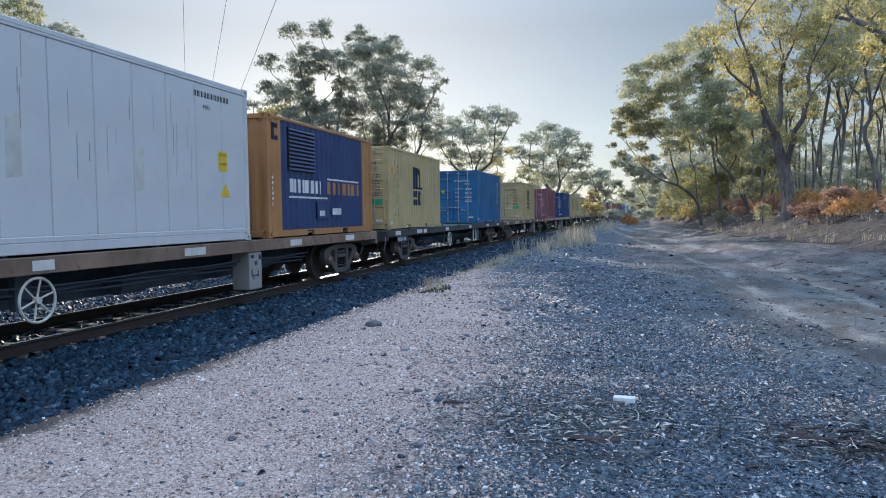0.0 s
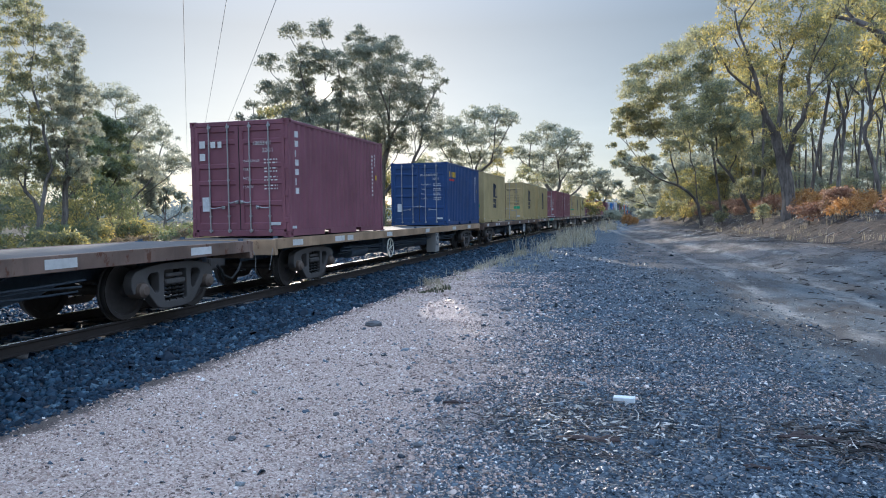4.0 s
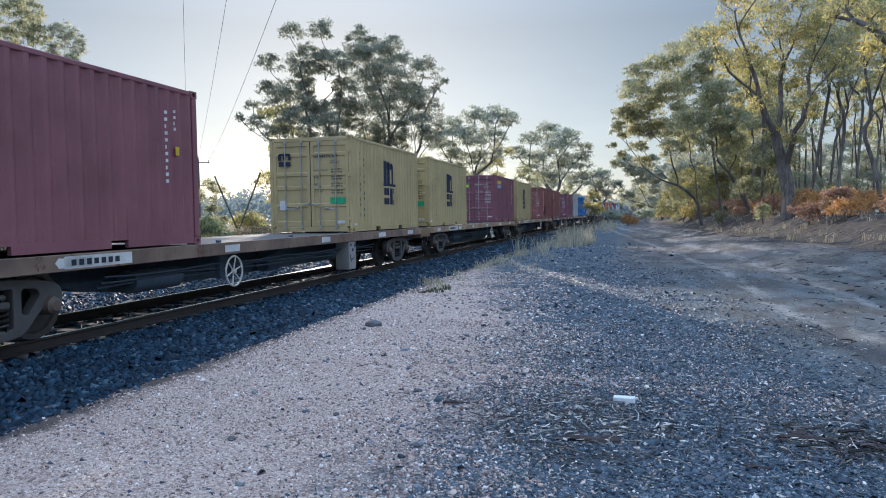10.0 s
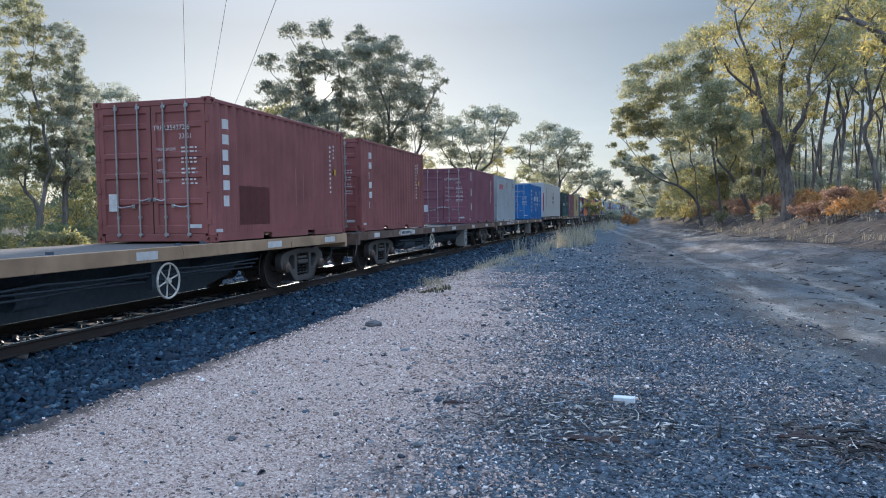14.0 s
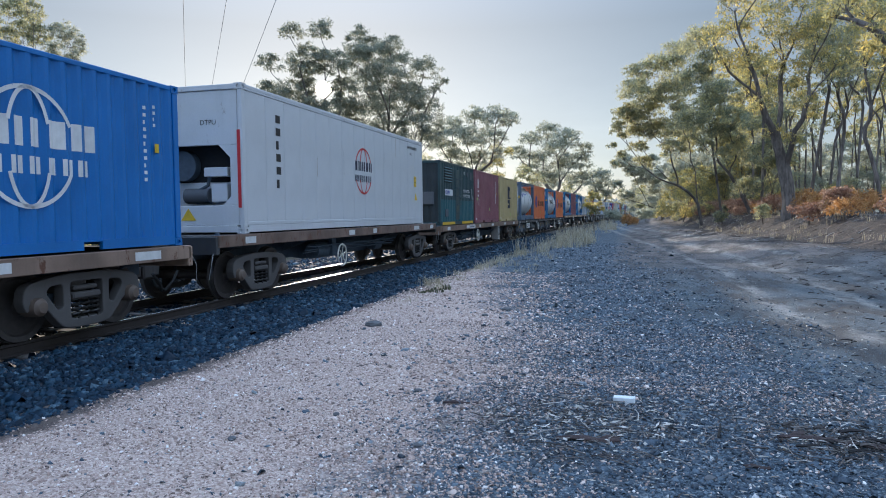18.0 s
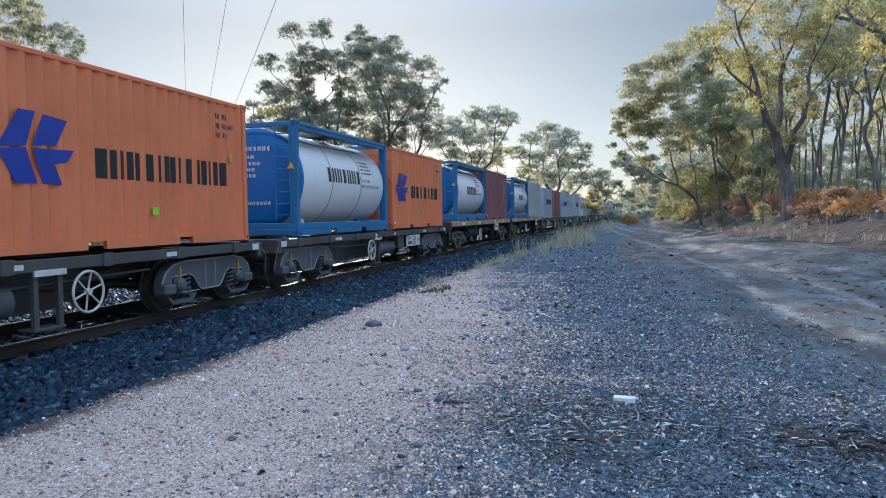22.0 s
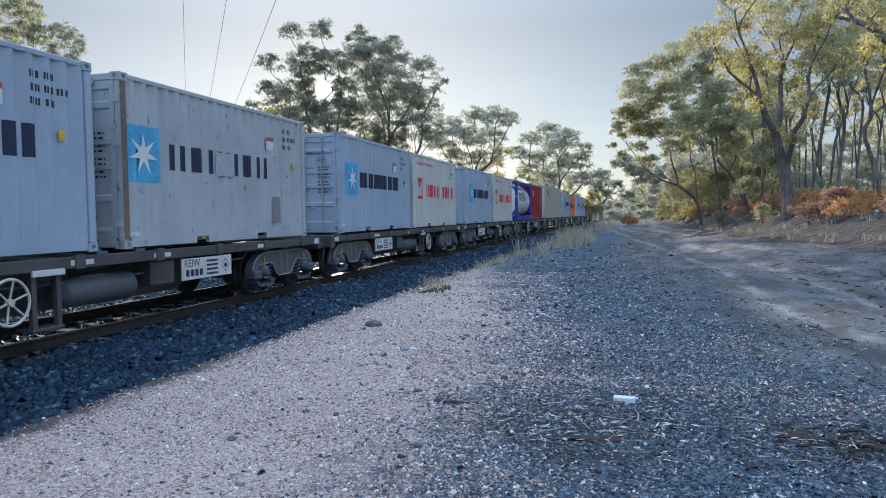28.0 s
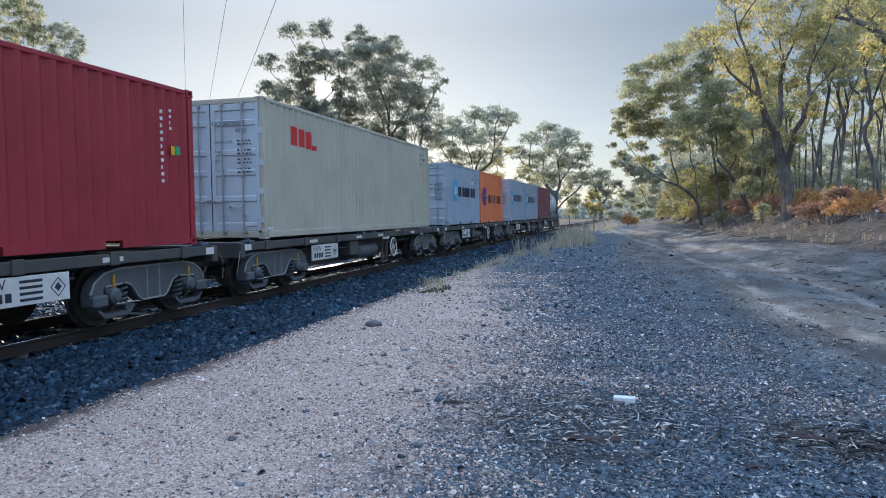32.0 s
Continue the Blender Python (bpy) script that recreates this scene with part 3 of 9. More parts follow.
LEFT_B = [
    (0.93, -1.02, 5.02, 1.47), (0.14, 1.06, 6.19, 1.1), (-0.94, -0.05, 6.33, 0.96), (0.47, 1.09, 7.05, 0.88),
    (-0.17, 0.46, 7.33, 0.88), (1.75, 0.07, 4.68, 0.88), (-0.11, -1.43, 4.08, 0.96), (0.92, -0.08, 3.72, 1.1),
    (0.23, -1.08, 3.38, 1.03),
]
LEFT_C = [
    (-1.36, 0.91, 8.14, 1.37), (1.24, -0.83, 8.81, 1.0), (1.36, -0.33, 6.72, 1.37), (1.14, 1.49, 6.14, 1.0),
    (-0.14, 0.32, 4.98, 1.37), (0.92, 0.99, 4.52, 1.12),
]
LEFT_D = [
    (0.53, -1.51, 7.94, 1.46), (-0.31, 1.86, 6.34, 1.25), (1.84, 1.63, 5.51, 0.94), (-0.61, -1.41, 5.78, 1.25),
]
WOOD_A = [
    (-4.93, -1.34, 11.22, 1.49), (-3.36, 0.66, 13.04, 1.63), (-1.55, 1.75, 14.27, 1.63), (-5.79, -0.4, 9.61, 1.06),
    (-4.0, 1.14, 9.96, 1.49), (-2.3, 0.0, 11.06, 1.63), (-4.88, 1.6, 8.2, 1.06), (-2.92, 0.5, 8.23, 1.39),
    (-5.34, 1.57, 13.33, 0.82), (-6.46, -0.19, 8.76, 0.58), (-1.62, -1.31, 9.3, 1.15),
]
WOOD_H = [
    (-3.37, 0.62, 13.44, 1.44), (-3.57, 2.36, 11.02, 1.44), (-4.26, -0.57, 7.66, 1.23), (-3.04, -0.11, 8.63, 1.31),
    (-1.95, -0.1, 9.73, 1.31), (-2.34, 0.24, 7.08, 1.1), (-1.34, -1.01, 7.86, 1.1), (-2.45, 1.44, 12.38, 1.23),
]
WOOD_B = [
    (-2.62, 1.31, 11.63, 1.14), (-1.08, 1.87, 12.27, 1.28), (0.18, 0.95, 10.74, 1.21), (1.63, 1.25, 11.3, 1.28),
    (-2.04, -0.64, 9.65, 1.14), (-0.37, 0.87, 8.95, 1.04), (0.89, 0.32, 9.07, 1.04), (-3.09, -0.17, 9.52, 0.97),
    (-3.88, 0.02, 11.12, 0.84), (2.31, 0.63, 9.63, 1.04), (-1.43, -0.41, 7.45, 0.74), (0.61, -0.41, 7.2, 0.74),
    (-0.74, -0.01, 5.89, 0.57), (0.03, -0.32, 5.47, 0.5), (1.62, -0.95, 11.9, 1.21), (0.69, 0.82, 12.82, 1.21),
    (-1.75, -0.35, 13.23, 1.21), (-0.52, 0.25, 11.22, 0.97), (-2.89, -0.62, 12.51, 0.91),
]
WOOD_C = [
    (-0.36, 0.93, 10.5, 1.03), (-0.51, -1.51, 8.44, 1.03), (-0.1, -1.86, 9.29, 1.22), (0.8, 0.13, 7.69, 1.22),
    (-0.73, 0.41, 8.86, 0.67), (-0.11, -0.81, 10.52, 0.91),
]
WOOD_I = [
    (0.58, 0.1, 11.02, 1.08), (0.76, 0.88, 13.21, 1.15), (0.78, -1.23, 9.07, 0.94), (-0.82, 0.14, 10.67, 0.94),
    (-0.03, -0.18, 8.7, 0.79),
]
WOOD_D = [
    (-3.07, 1.26, 6.75, 0.42), (-2.56, 1.31, 6.52, 0.42), (-3.31, 1.41, 6.63, 0.26), (-2.48, 0.69, 5.93, 0.35),
    (-1.88, 1.16, 6.43, 0.64), (-1.5, 1.54, 5.54, 0.64), (-0.98, 0.46, 5.79, 0.96), (-0.81, 1.58, 7.65, 0.96),
]
WOOD_E = [
    (-0.77, 1.62, 11.69, 1.29), (0.23, 0.82, 12.36, 1.39), (0.79, -1.51, 11.06, 1.39), (-0.87, -1.38, 9.51, 1.29),
    (0.65, -0.7, 9.32, 1.29), (2.11, 0.44, 10.04, 1.19), (2.45, 0.19, 7.86, 1.09),
]
WOOD_F = [
    (-1.13, 1.33, 14.28, 1.61), (-0.16, -1.79, 14.42, 1.61), (-0.61, -0.24, 11.9, 1.61), (1.25, 0.78, 12.48, 1.5),
    (-1.67, 0.74, 9.47, 1.38), (0.28, 0.61, 9.11, 1.38), (1.52, -0.51, 9.7, 1.15), (-0.99, 0.2, 7.02, 1.04),
]
WOOD_G = [
    (-2.13, -1.4, 9.19, 1.58), (-0.51, -1.19, 7.49, 1.58), (-2.94, -1.52, 5.7, 1.06), (1.14, 0.17, 6.68, 1.76),
    (3.0, 0.13, 4.95, 1.58), (-1.47, 1.07, 4.05, 1.14), (1.83, 1.82, 9.12, 1.41), (4.15, -0.78, 7.22, 1.76),
]
TRACK_BUSH = [
    (-0.06, -0.74, 3.01, 0.64), (-0.59, 0.46, 2.36, 0.5), (0.41, 0.41, 2.25, 0.5), (-0.03, 0.61, 1.87, 0.5),
]
FOOT_LA = (-22.46, 22.80)
FOOT_LE = (-22.64, 24.01)
FOOT_A = (5.86, 59.71)
FOOT_H = (8.40, 52.33)
FOOT_B = (8.42, 41.15)
FOOT_C = (11.32, 36.27)
FOOT_I = (11.20, 43.59)
FOOT_D = (8.31, 18.19)
FOOT_E = (15.06, 60.14)
FOOT_F = (11.55, 71.07)

GUM_BARK = bark_mat("grey_gum_bark", (0.10, 0.085, 0.075), (0.30, 0.27, 0.245))
DARK_BARK = bark_mat("dark_box_bark", (0.08, 0.068, 0.062), (0.26, 0.225, 0.20))
# grey-blue dark stops imitate hazy shade, yellow last stops sunlit leaves
LEAF_GUM = leaf_mat("gum_leaves", [(0.0, (0.22, 0.255, 0.23)), (0.45, (0.32, 0.345, 0.285)), (0.8, (0.45, 0.45, 0.32)), (1.0, (0.68, 0.61, 0.36))], 0.68, tint=(1.18, 1.14, 0.86))
LEAF_YELLOW = leaf_mat("sunlit_toned_gum_leaves", [(0.0, (0.21, 0.24, 0.21)), (0.4, (0.31, 0.33, 0.255)), (0.75, (0.47, 0.45, 0.27)), (1.0, (0.82, 0.68, 0.31))], 0.68, tint=(1.22, 1.13, 0.68))
# gum leaves again, their backlit, veiled look against the sun put into the colour
LEAF_BACKLIT = leaf_mat("backlight_toned_gum_leaves", [(0.0, (0.19, 0.225, 0.215)), (0.5, (0.27, 0.30, 0.265)), (1.0, (0.42, 0.42, 0.33))], 0.6, tint=(1.15, 1.1, 0.92))
# mist in front of the far woods is put into this leaf colour
LEAF_MIST = leaf_mat("mist_toned_far_foliage", [(0.0, (0.30, 0.36, 0.36)), (1.0, (0.38, 0.43, 0.41))], 0.5, rough=0.9, tint=(1.0, 1.0, 1.0))
LEAF_DARK = leaf_mat("dark_wattle_leaves", [(0.0, (0.15, 0.20, 0.18)), (0.6, (0.22, 0.275, 0.22)), (1.0, (0.34, 0.36, 0.24))], 0.58)
LEAF_RUST = leaf_mat("dead_rusty_leaves", [(0.0, (0.26, 0.15, 0.11)), (0.4, (0.40, 0.24, 0.17)), (0.75, (0.52, 0.35, 0.25)), (1.0, (0.64, 0.50, 0.38))], 0.5, tint=(1.1, 1.0, 0.9))
LEAF_FERN = leaf_mat("orange_bracken", [(0.0, (0.32, 0.18, 0.08)), (0.5, (0.52, 0.31, 0.13)), (1.0, (0.70, 0.48, 0.24))], 0.55, tint=(1.15, 1.0, 0.8))
LEAF_DRY = leaf_mat("dry_brown_scrub_leaves", [(0.0, (0.17, 0.145, 0.11)), (0.5, (0.28, 0.235, 0.17)), (1.0, (0.44, 0.38, 0.27))], 0.5, tint=(1.1, 1.0, 0.85))
# pale grey-green tone imitates haze in front of the foliage
LEAF_HAZED = leaf_mat("haze_toned_gum_leaves", [(0.0, (0.29, 0.335, 0.32)), (0.5, (0.39, 0.43, 0.385)), (1.0, (0.54, 0.535, 0.44))], 0.68, tint=(1.12, 1.08, 0.92))
GRASS_DRY = leaf_mat("dry_grass", [(0.0, (0.34, 0.29, 0.19)), (0.5, (0.55, 0.49, 0.35)), (1.0, (0.74, 0.68, 0.53))], 0.45, tint=(1.0, 0.97, 0.9))
GRASS_GREEN = leaf_mat("weed_leaves", [(0.0, (0.05, 0.065, 0.04)), (0.6, (0.10, 0.11, 0.07)), (1.0, (0.20, 0.18, 0.12))], 0.3)


def quads_mesh(name, v, material):
    """A mesh of separate four-cornered leaves; v: (n, 4, 3)."""
    n = len(v)
    me = bpy.data.meshes.new(name)
    me.vertices.add(n * 4)
    me.vertices.foreach_set("co", np.ascontiguousarray(v, dtype=np.float32).ravel())
    me.loops.add(n * 4)
    me.loops.foreach_set("vertex_index", np.arange(n * 4, dtype=np.int32))
    me.polygons.add(n)
    me.polygons.foreach_set("loop_start", np.arange(0, n * 4, 4, dtype=np.int32))
    me.update(calc_edges=True)
    me.materials.append(material)
    return me


def leaves(centres, rng, length, width, droop=0.6):
    """Narrow pointed leaves hanging at the given places."""
    n = len(centres)
    d = rng.normal(0, 1, (n, 3))
    d[:, 2] -= droop * 1.6
    d /= np.linalg.norm(d, axis=1)[:, None]
    s = np.cross(d, rng.normal(0, 1, (n, 3)))
    s /= np.linalg.norm(s, axis=1)[:, None] + 1e-9
    l = length * rng.uniform(0.6, 1.3, (n, 1))
    w = width * rng.uniform(0.6, 1.3, (n, 1))
    mid = centres + d * l * 0.45
    return np.stack([centres, mid + s * w * 0.5, centres + d * l, mid - s * w * 0.5], 1)


def grow(blobs, trunk_r, seed, lean=(0, 0), fork=0.4, twigs=8, gap=None):
    """Trunk and limbs from the foot to each crown mass; limbs sweep upwards, thickness follows what each carries."""
    rng = random.Random(seed)
    order = sorted(blobs, key=lambda b: math.hypot(b[0], b[1]) * 0.5 + b[2])
    top = max(b[2] for b in blobs)
    low = min(b[2] - b[3] for b in blobs)
    h0 = max(0.6, min(low * 1.0, top * fork))
    steps = max(2, int(h0 / 0.8))
    nodes, parent = [Vector((0, 0, -0.25))], [-1]
    sway = rng.uniform(-0.05, 0.05) * h0
    for i in range(1, steps + 1):
        t = i / steps
        nodes.append(Vector((lean[0] * t + sway * math.sin(3.1 * t), lean[1] * t + sway * math.sin(2.3 * t), h0 * t)))
        parent.append(i - 1)
    way = [v.z for v in nodes]
    first = max(1, int(steps * 0.55))
    for bx, by, bz, br in order:
        tgt = Vector((bx, by, bz - br * 0.2))
        best, cost = steps, 1e9
        for i in range(first, len(nodes)):
            p = nodes[i]
            d = tgt - p
            dd = d.length + 1e-6
            c = dd + 0.75 * way[i] + max(0, 0.7 * dd - d.z) * 3.0
            if c < cost:
                best, cost = i, c
        p = nodes[best]
        d = tgt - p
        dd = d.length
        up = (p - nodes[parent[best]]).normalized() if best else Vector((0, 0, 1))
        c1 = p + (up * 0.5 + d.normalized() * 0.8) * dd * 0.27
        c2 = tgt - (d.normalized() * 0.8 + Vector((rng.uniform(-0.3, 0.3), rng.uniform(-0.3, 0.3), 0.15))) * dd * 0.3
        k = max(3, int(dd / 0.45))
        bow = Vector((rng.uniform(-1, 1), rng.uniform(-1, 1), rng.uniform(-0.3, 0.9))) * 0.09 * dd
        kink = rng.uniform(0.8, 2.2)
        last = best
        for j in range(1, k + 1):
            t = j / k
            q = p * (1 - t) ** 3 + c1 * (3 * t * (1 - t) ** 2) + c2 * (3 * t * t * (1 - t)) + tgt * t ** 3
            nodes.append(q + bow * math.sin(math.pi * t * kink) * (1 - t) + Vector((rng.uniform(-1, 1), rng.uniform(-1, 1), rng.uniform(-1, 1))) * 0.03)
            parent.append(last)
            way.append(way[last] + (nodes[-1] - nodes[last]).length)
            last = len(nodes) - 1
        for j in range(twigs):
            a = rng.uniform(0, 6.28)
            q = tgt + Vector((math.cos(a) * br * rng.uniform(0.3, 1.1), math.sin(a) * br * rng.uniform(0.3, 1.1), br * rng.uniform(-0.2, 1.1)))
            m = tgt.lerp(q, 0.5) + Vector((rng.uniform(-1, 1), rng.uniform(-1, 1), rng.uniform(0, 1))) * br * 0.1
            nodes.append(m)
            parent.append(last)
            nodes.append(q)
            parent.append(len(nodes) - 2)
            way += [99.0, 99.0]
    if gap:
        o, d, r = gap
        for i, p in enumerate(nodes):
            w = p - Vector(o)
            w = w - d * w.dot(d)
            if w.length < r + 0.25:
                nodes[i] = p + w.normalized() * (r + 0.25 - w.length)
    n = len(nodes)
    load = [0.0] * n
    kids = [[] for _ in range(n)]
    for i in range(n - 1, 0, -1):
        if not kids[i]:
            load[i] = 1.0
        load[parent[i]] += load[i]
        kids[parent[i]].append(i)
    tot = load[0]
    rad = [max(0.006, trunk_r * (l / tot) ** 0.74) for l in load]
    rad[0] *= 1.35
    g = Geo()
    done = set()
    for i in range(n):
        for c in kids[i]:
            if c in done:
                continue
            main = max(kids[i], key=lambda q: load[q])
            if i > 0 and c == main and i in done:
                continue
            pts, rr = [nodes[i]], [min(rad[i], rad[c] * 1.3)]
            j = c
            while True:
                done.add(j)
                pts.append(nodes[j])
                rr.append(rad[j])
                if not kids[j]:
                    break
                j = max(kids[j], key=lambda q: load[q])
            g.tube(pts, rr, 8 if rr[0] > 0.08 else (4 if rr[0] > 0.02 else 3))
    return g


def crown(blobs, seed, count, length, width, droop=0.6, tight=0.20, gap=None):
    """Leaves in umbrella-shaped sprays: each mass carries small domes, dense above and open below."""
    rng = np.random.default_rng(seed)
    pts = []
    for bx, by, bz, br in blobs:
        m = int(12 + 24 * br)
        u = rng.normal(0, 1, (m, 3))
        u /= np.linalg.norm(u, axis=1)[:, None]
        u[:, 2] = np.where(u[:, 2] < -0.5, -u[:, 2], u[:, 2])
        c = u * br * rng.uniform(0.15, 1.0, (m, 1)) ** 0.5 * np.array([1.08, 1.08, 0.98]) + (bx, by, bz)
        k = max(12, int(count * br * br / m))
        size = br * tight * 1.55 * rng.uniform(0.5, 1.25, (m, 1, 1))
        d = rng.normal(0, 1, (m, k, 3))
        d /= np.linalg.norm(d, axis=2)[:, :, None]
        d[:, :, 2] = np.where(d[:, :, 2] < -0.2, -d[:, :, 2], d[:, :, 2])
        p = c[:, None, :] + d * rng.uniform(0.2, 1.0, (m, k, 1)) ** 0.45 * np.array([1.15, 1.15, 0.62]) * size
        p = p + rng.normal(0, 0.05, (m, k, 3)) * br
        pts.append(p.reshape(-1, 3))
    q = leaves(np.concatenate(pts), rng, length, width, droop)
    if gap:
        # a small gap in the crown, open along a line
        o, d, r = gap
        w = q - np.array(o)
        t = w @ np.array(d)
        q = q[(np.linalg.norm(w - t[:, :, None] * np.array(d), axis=2) > r).all(1)]
    return q


def tree(x, y, blobs, label, trunk_r=0.3, bark=None, leaf=None, seed=1, count=900, length=0.2, width=0.06, lean=(0, 0), name="gum_tree", category="tree", group="", fork=0.4, tight=0.20, gap=None):
    z = gh(x, y)
    t = tagged(new(name), label, category, group)
    t.location = (x, y, z)
    rel = [(bx, by, bz - z, br) for bx, by, bz, br in blobs]
    part("trunk", grow(rel, trunk_r, seed, lean, fork, 8 if trunk_r > 0.04 else 4, gap), bark or GUM_BARK, t, smooth=True)
    part("crown", quads_mesh("crown", crown(rel, seed, count, length, width, 0.6, tight, gap), leaf or LEAF_GUM), leaf or LEAF_GUM, t)
    return t


def hung(blobs, seed, low, share=0.8):
    """Adds smaller sprays that hang below the crown masses, down to a height."""
    rng = random.Random(seed)
    out = list(blobs)
    for bx, by, bz, br in blobs:
        z = bz - br * 1.1
        while z > low:
            if rng.random() < share:
                out.append((bx + rng.uniform(-1.2, 1.2) * br, by + rng.uniform(-1, 1) * br, z, br * rng.uniform(0.45, 0.72)))
            z -= br * rng.uniform(0.9, 1.5)
    return out


def build_trees():
    def light_gap(x, y):
        return (-x, -y, EYE_Z - gh(x, y)), SUN_DIR, 0.33
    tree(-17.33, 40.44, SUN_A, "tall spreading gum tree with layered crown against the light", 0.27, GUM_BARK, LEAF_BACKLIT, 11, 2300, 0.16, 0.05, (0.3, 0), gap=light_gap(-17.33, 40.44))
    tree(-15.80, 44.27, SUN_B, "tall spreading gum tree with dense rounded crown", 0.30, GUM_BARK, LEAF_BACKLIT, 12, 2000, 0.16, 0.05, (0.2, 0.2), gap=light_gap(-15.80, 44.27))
    tree(-14.78, 68.42, MID_A, "gum tree with open branching crown beside the track", 0.26, GUM_BARK, LEAF_HAZED, 13, 1150, 0.24, 0.075)
    tree(-9.23, 97.56, MID_B, "gum tree with broad crown far along the track", 0.4, GUM_BARK, LEAF_HAZED, 14, 640, 0.32, 0.10)
    tree(-5.25, 149.9, MID_C, "distant gum tree at the track's bend", 0.4, GUM_BARK, LEAF_HAZED, 15, 450, 0.45, 0.14)
    tree(*FOOT_LA, hung(LEFT_A, 16, 3.2, 0.5), "slender gum tree with pale limbs and yellowing leaves", 0.12, GUM_BARK, LEAF_GUM, 16, 3000, 0.13, 0.04, (0.4, 0.2))
    tree(*FOOT_LE, hung(LEFT_E, 20, 3.2, 0.5), "slender gum tree with grey-green clumps of leaves", 0.12, GUM_BARK, LEAF_HAZED, 20, 3000, 0.13, 0.04, (0.3, 0.2))
    tree(-29.97, 34.9, LEFT_B, "dense dark green wattle tree", 0.22, DARK_BARK, LEAF_DARK, 17, 3200, 0.17, 0.055)
    side = [(0.78 * a + rr, 0.63 * a - rr, z, r) for a, z, r, rr in ((-2.5, 9.4, 1.3, 0.2), (-0.2, 9.6, 1.3, -0.3), (1.5, 8.3, 1.2, 0.3), (2.6, 7.0, 1.1, -0.2), (3.5, 5.5, 1.0, 0.2), (0.5, 7.3, 1.3, 0.6), (-1.5, 6.9, 1.3, -0.6), (2.0, 5.0, 1.2, 0.5), (-0.5, 5.0, 1.2, -0.3))]
    tree(-33.0, 41.0, side, "rounded gum tree with domes of leaves coloured pale for mist", 0.2, GUM_BARK, LEAF_HAZED, 31, 1700, 0.18, 0.055)
    tree(-48.1, 61.4, hung(LEFT_C, 18, 2.6, 0.7), "distant gum tree with morning mist put into its leaf colour", 0.3, GUM_BARK, LEAF_HAZED, 18, 1300, 0.30, 0.10)
    tree(-76.4, 105.2, hung(LEFT_D, 19, 2.0, 0.7), "far gum tree with morning mist put into its leaf colour", 0.3, GUM_BARK, LEAF_HAZED, 19, 900, 0.42, 0.14)
    g = "gum trees of the wood"
    tree(*FOOT_A, hung(WOOD_A, 65, 5.6, 0.55), "leaning gum tree with long limbs and sunny crown", 0.125, DARK_BARK, LEAF_GUM, 21, 1250, 0.23, 0.07, (-0.5, 0.2), group=g, fork=0.55)
    tree(*FOOT_H, hung(WOOD_H, 72, 5.0, 0.55), "gum tree with slim trunk leaning over the dirt road", 0.12, DARK_BARK, LEAF_GUM, 29, 1150, 0.22, 0.068, (-1.5, 0.2), group=g, fork=0.5)
    tree(*FOOT_B, WOOD_B, "massive old gum tree with forked dark trunk", 0.34, DARK_BARK, LEAF_YELLOW, 22, 760, 0.20, 0.062, (-0.5, 0), group=g, fork=0.45)
    tree(*FOOT_C, WOOD_C, "gum tree with slender dark limbs", 0.095, DARK_BARK, LEAF_YELLOW, 23, 1050, 0.19, 0.06, (-0.7, 0.2), group=g)
    tree(*FOOT_I, WOOD_I, "gum tree with straight grey trunk and airy crown", 0.095, GUM_BARK, LEAF_GUM, 30, 1000, 0.19, 0.06, (0.5, 0.2), group=g)
    tree(*FOOT_D, WOOD_D, "gum tree with overhanging branch of yellow leaves", 0.2, DARK_BARK, LEAF_YELLOW, 24, 2000, 0.13, 0.036, (-0.5, 0), group=g)
    tree(*FOOT_E, [(a, b, z + 3.0, r) for a, b, z, r in WOOD_E], "gum tree with paired slim trunks", 0.10, DARK_BARK, LEAF_HAZED, 25, 1000, 0.23, 0.07, (0.4, 0), group=g)
    tree(*FOOT_F, hung(WOOD_F, 70, 4.5, 0.60), "slim gum tree deep in the wood", 0.13, DARK_BARK, LEAF_YELLOW, 26, 900, 0.25, 0.075, group=g)
    tree(5.2, 112.0, [(bx - 3.6, by - 2, bz, br) for bx, by, bz, br in WOOD_G], "gum trees where the dirt road runs out of sight", 0.12, DARK_BARK, LEAF_HAZED, 27, 1300, 0.30, 0.09, group=g)
    tree(-2.64, 61.94, TRACK_BUSH, "small bright green sapling beside the track", 0.05, GUM_BARK, LEAF_YELLOW, 28, 1800, 0.2, 0.07, name="sapling")
    # the wood behind: slim trunks, three kinds repeated
    rng = random.Random(5)
    kinds = []
    for k in range(4):
        h = (9.5, 12.0, 10.5, 8.0)[k]
        bl = []
        for i in range(16):
            a = rng.uniform(0, 6.28)
            r = rng.uniform(0.2, 2.1)
            bl.append((math.cos(a) * r, math.sin(a) * r, h * rng.uniform(0.36, 1.0), rng.uniform(0.6, 1.05)))
        t = tree(24.0 + 5 * k, 74.0 + 4 * k, bl, "slim gum tree with dark trunk in the wood behind", 0.075 + 0.01 * k, DARK_BARK, (LEAF_GUM, LEAF_YELLOW, LEAF_HAZED, LEAF_GUM)[k], 40 + k, 430, 0.29, 0.09, (rng.uniform(-0.5, 0.5), 0), group=g, fork=0.58)
        kinds.append(t)
    spots = []
    tries = 0
    while len(spots) < 40 and tries < 4000:
        tries += 1
        y = rng.uniform(38, 150)
        x = float(bank_edge(min(y, 140))) + y * y / (2 * RADIUS) + rng.uniform(2.0, 46)
        if x / y > 0.62 or (x / y > 0.19 and y < 92) or (x / y > 0.19 and rng.random() < 0.5) or any((x - a) ** 2 + (y - b) ** 2 < 8 for a, b in spots):
            continue
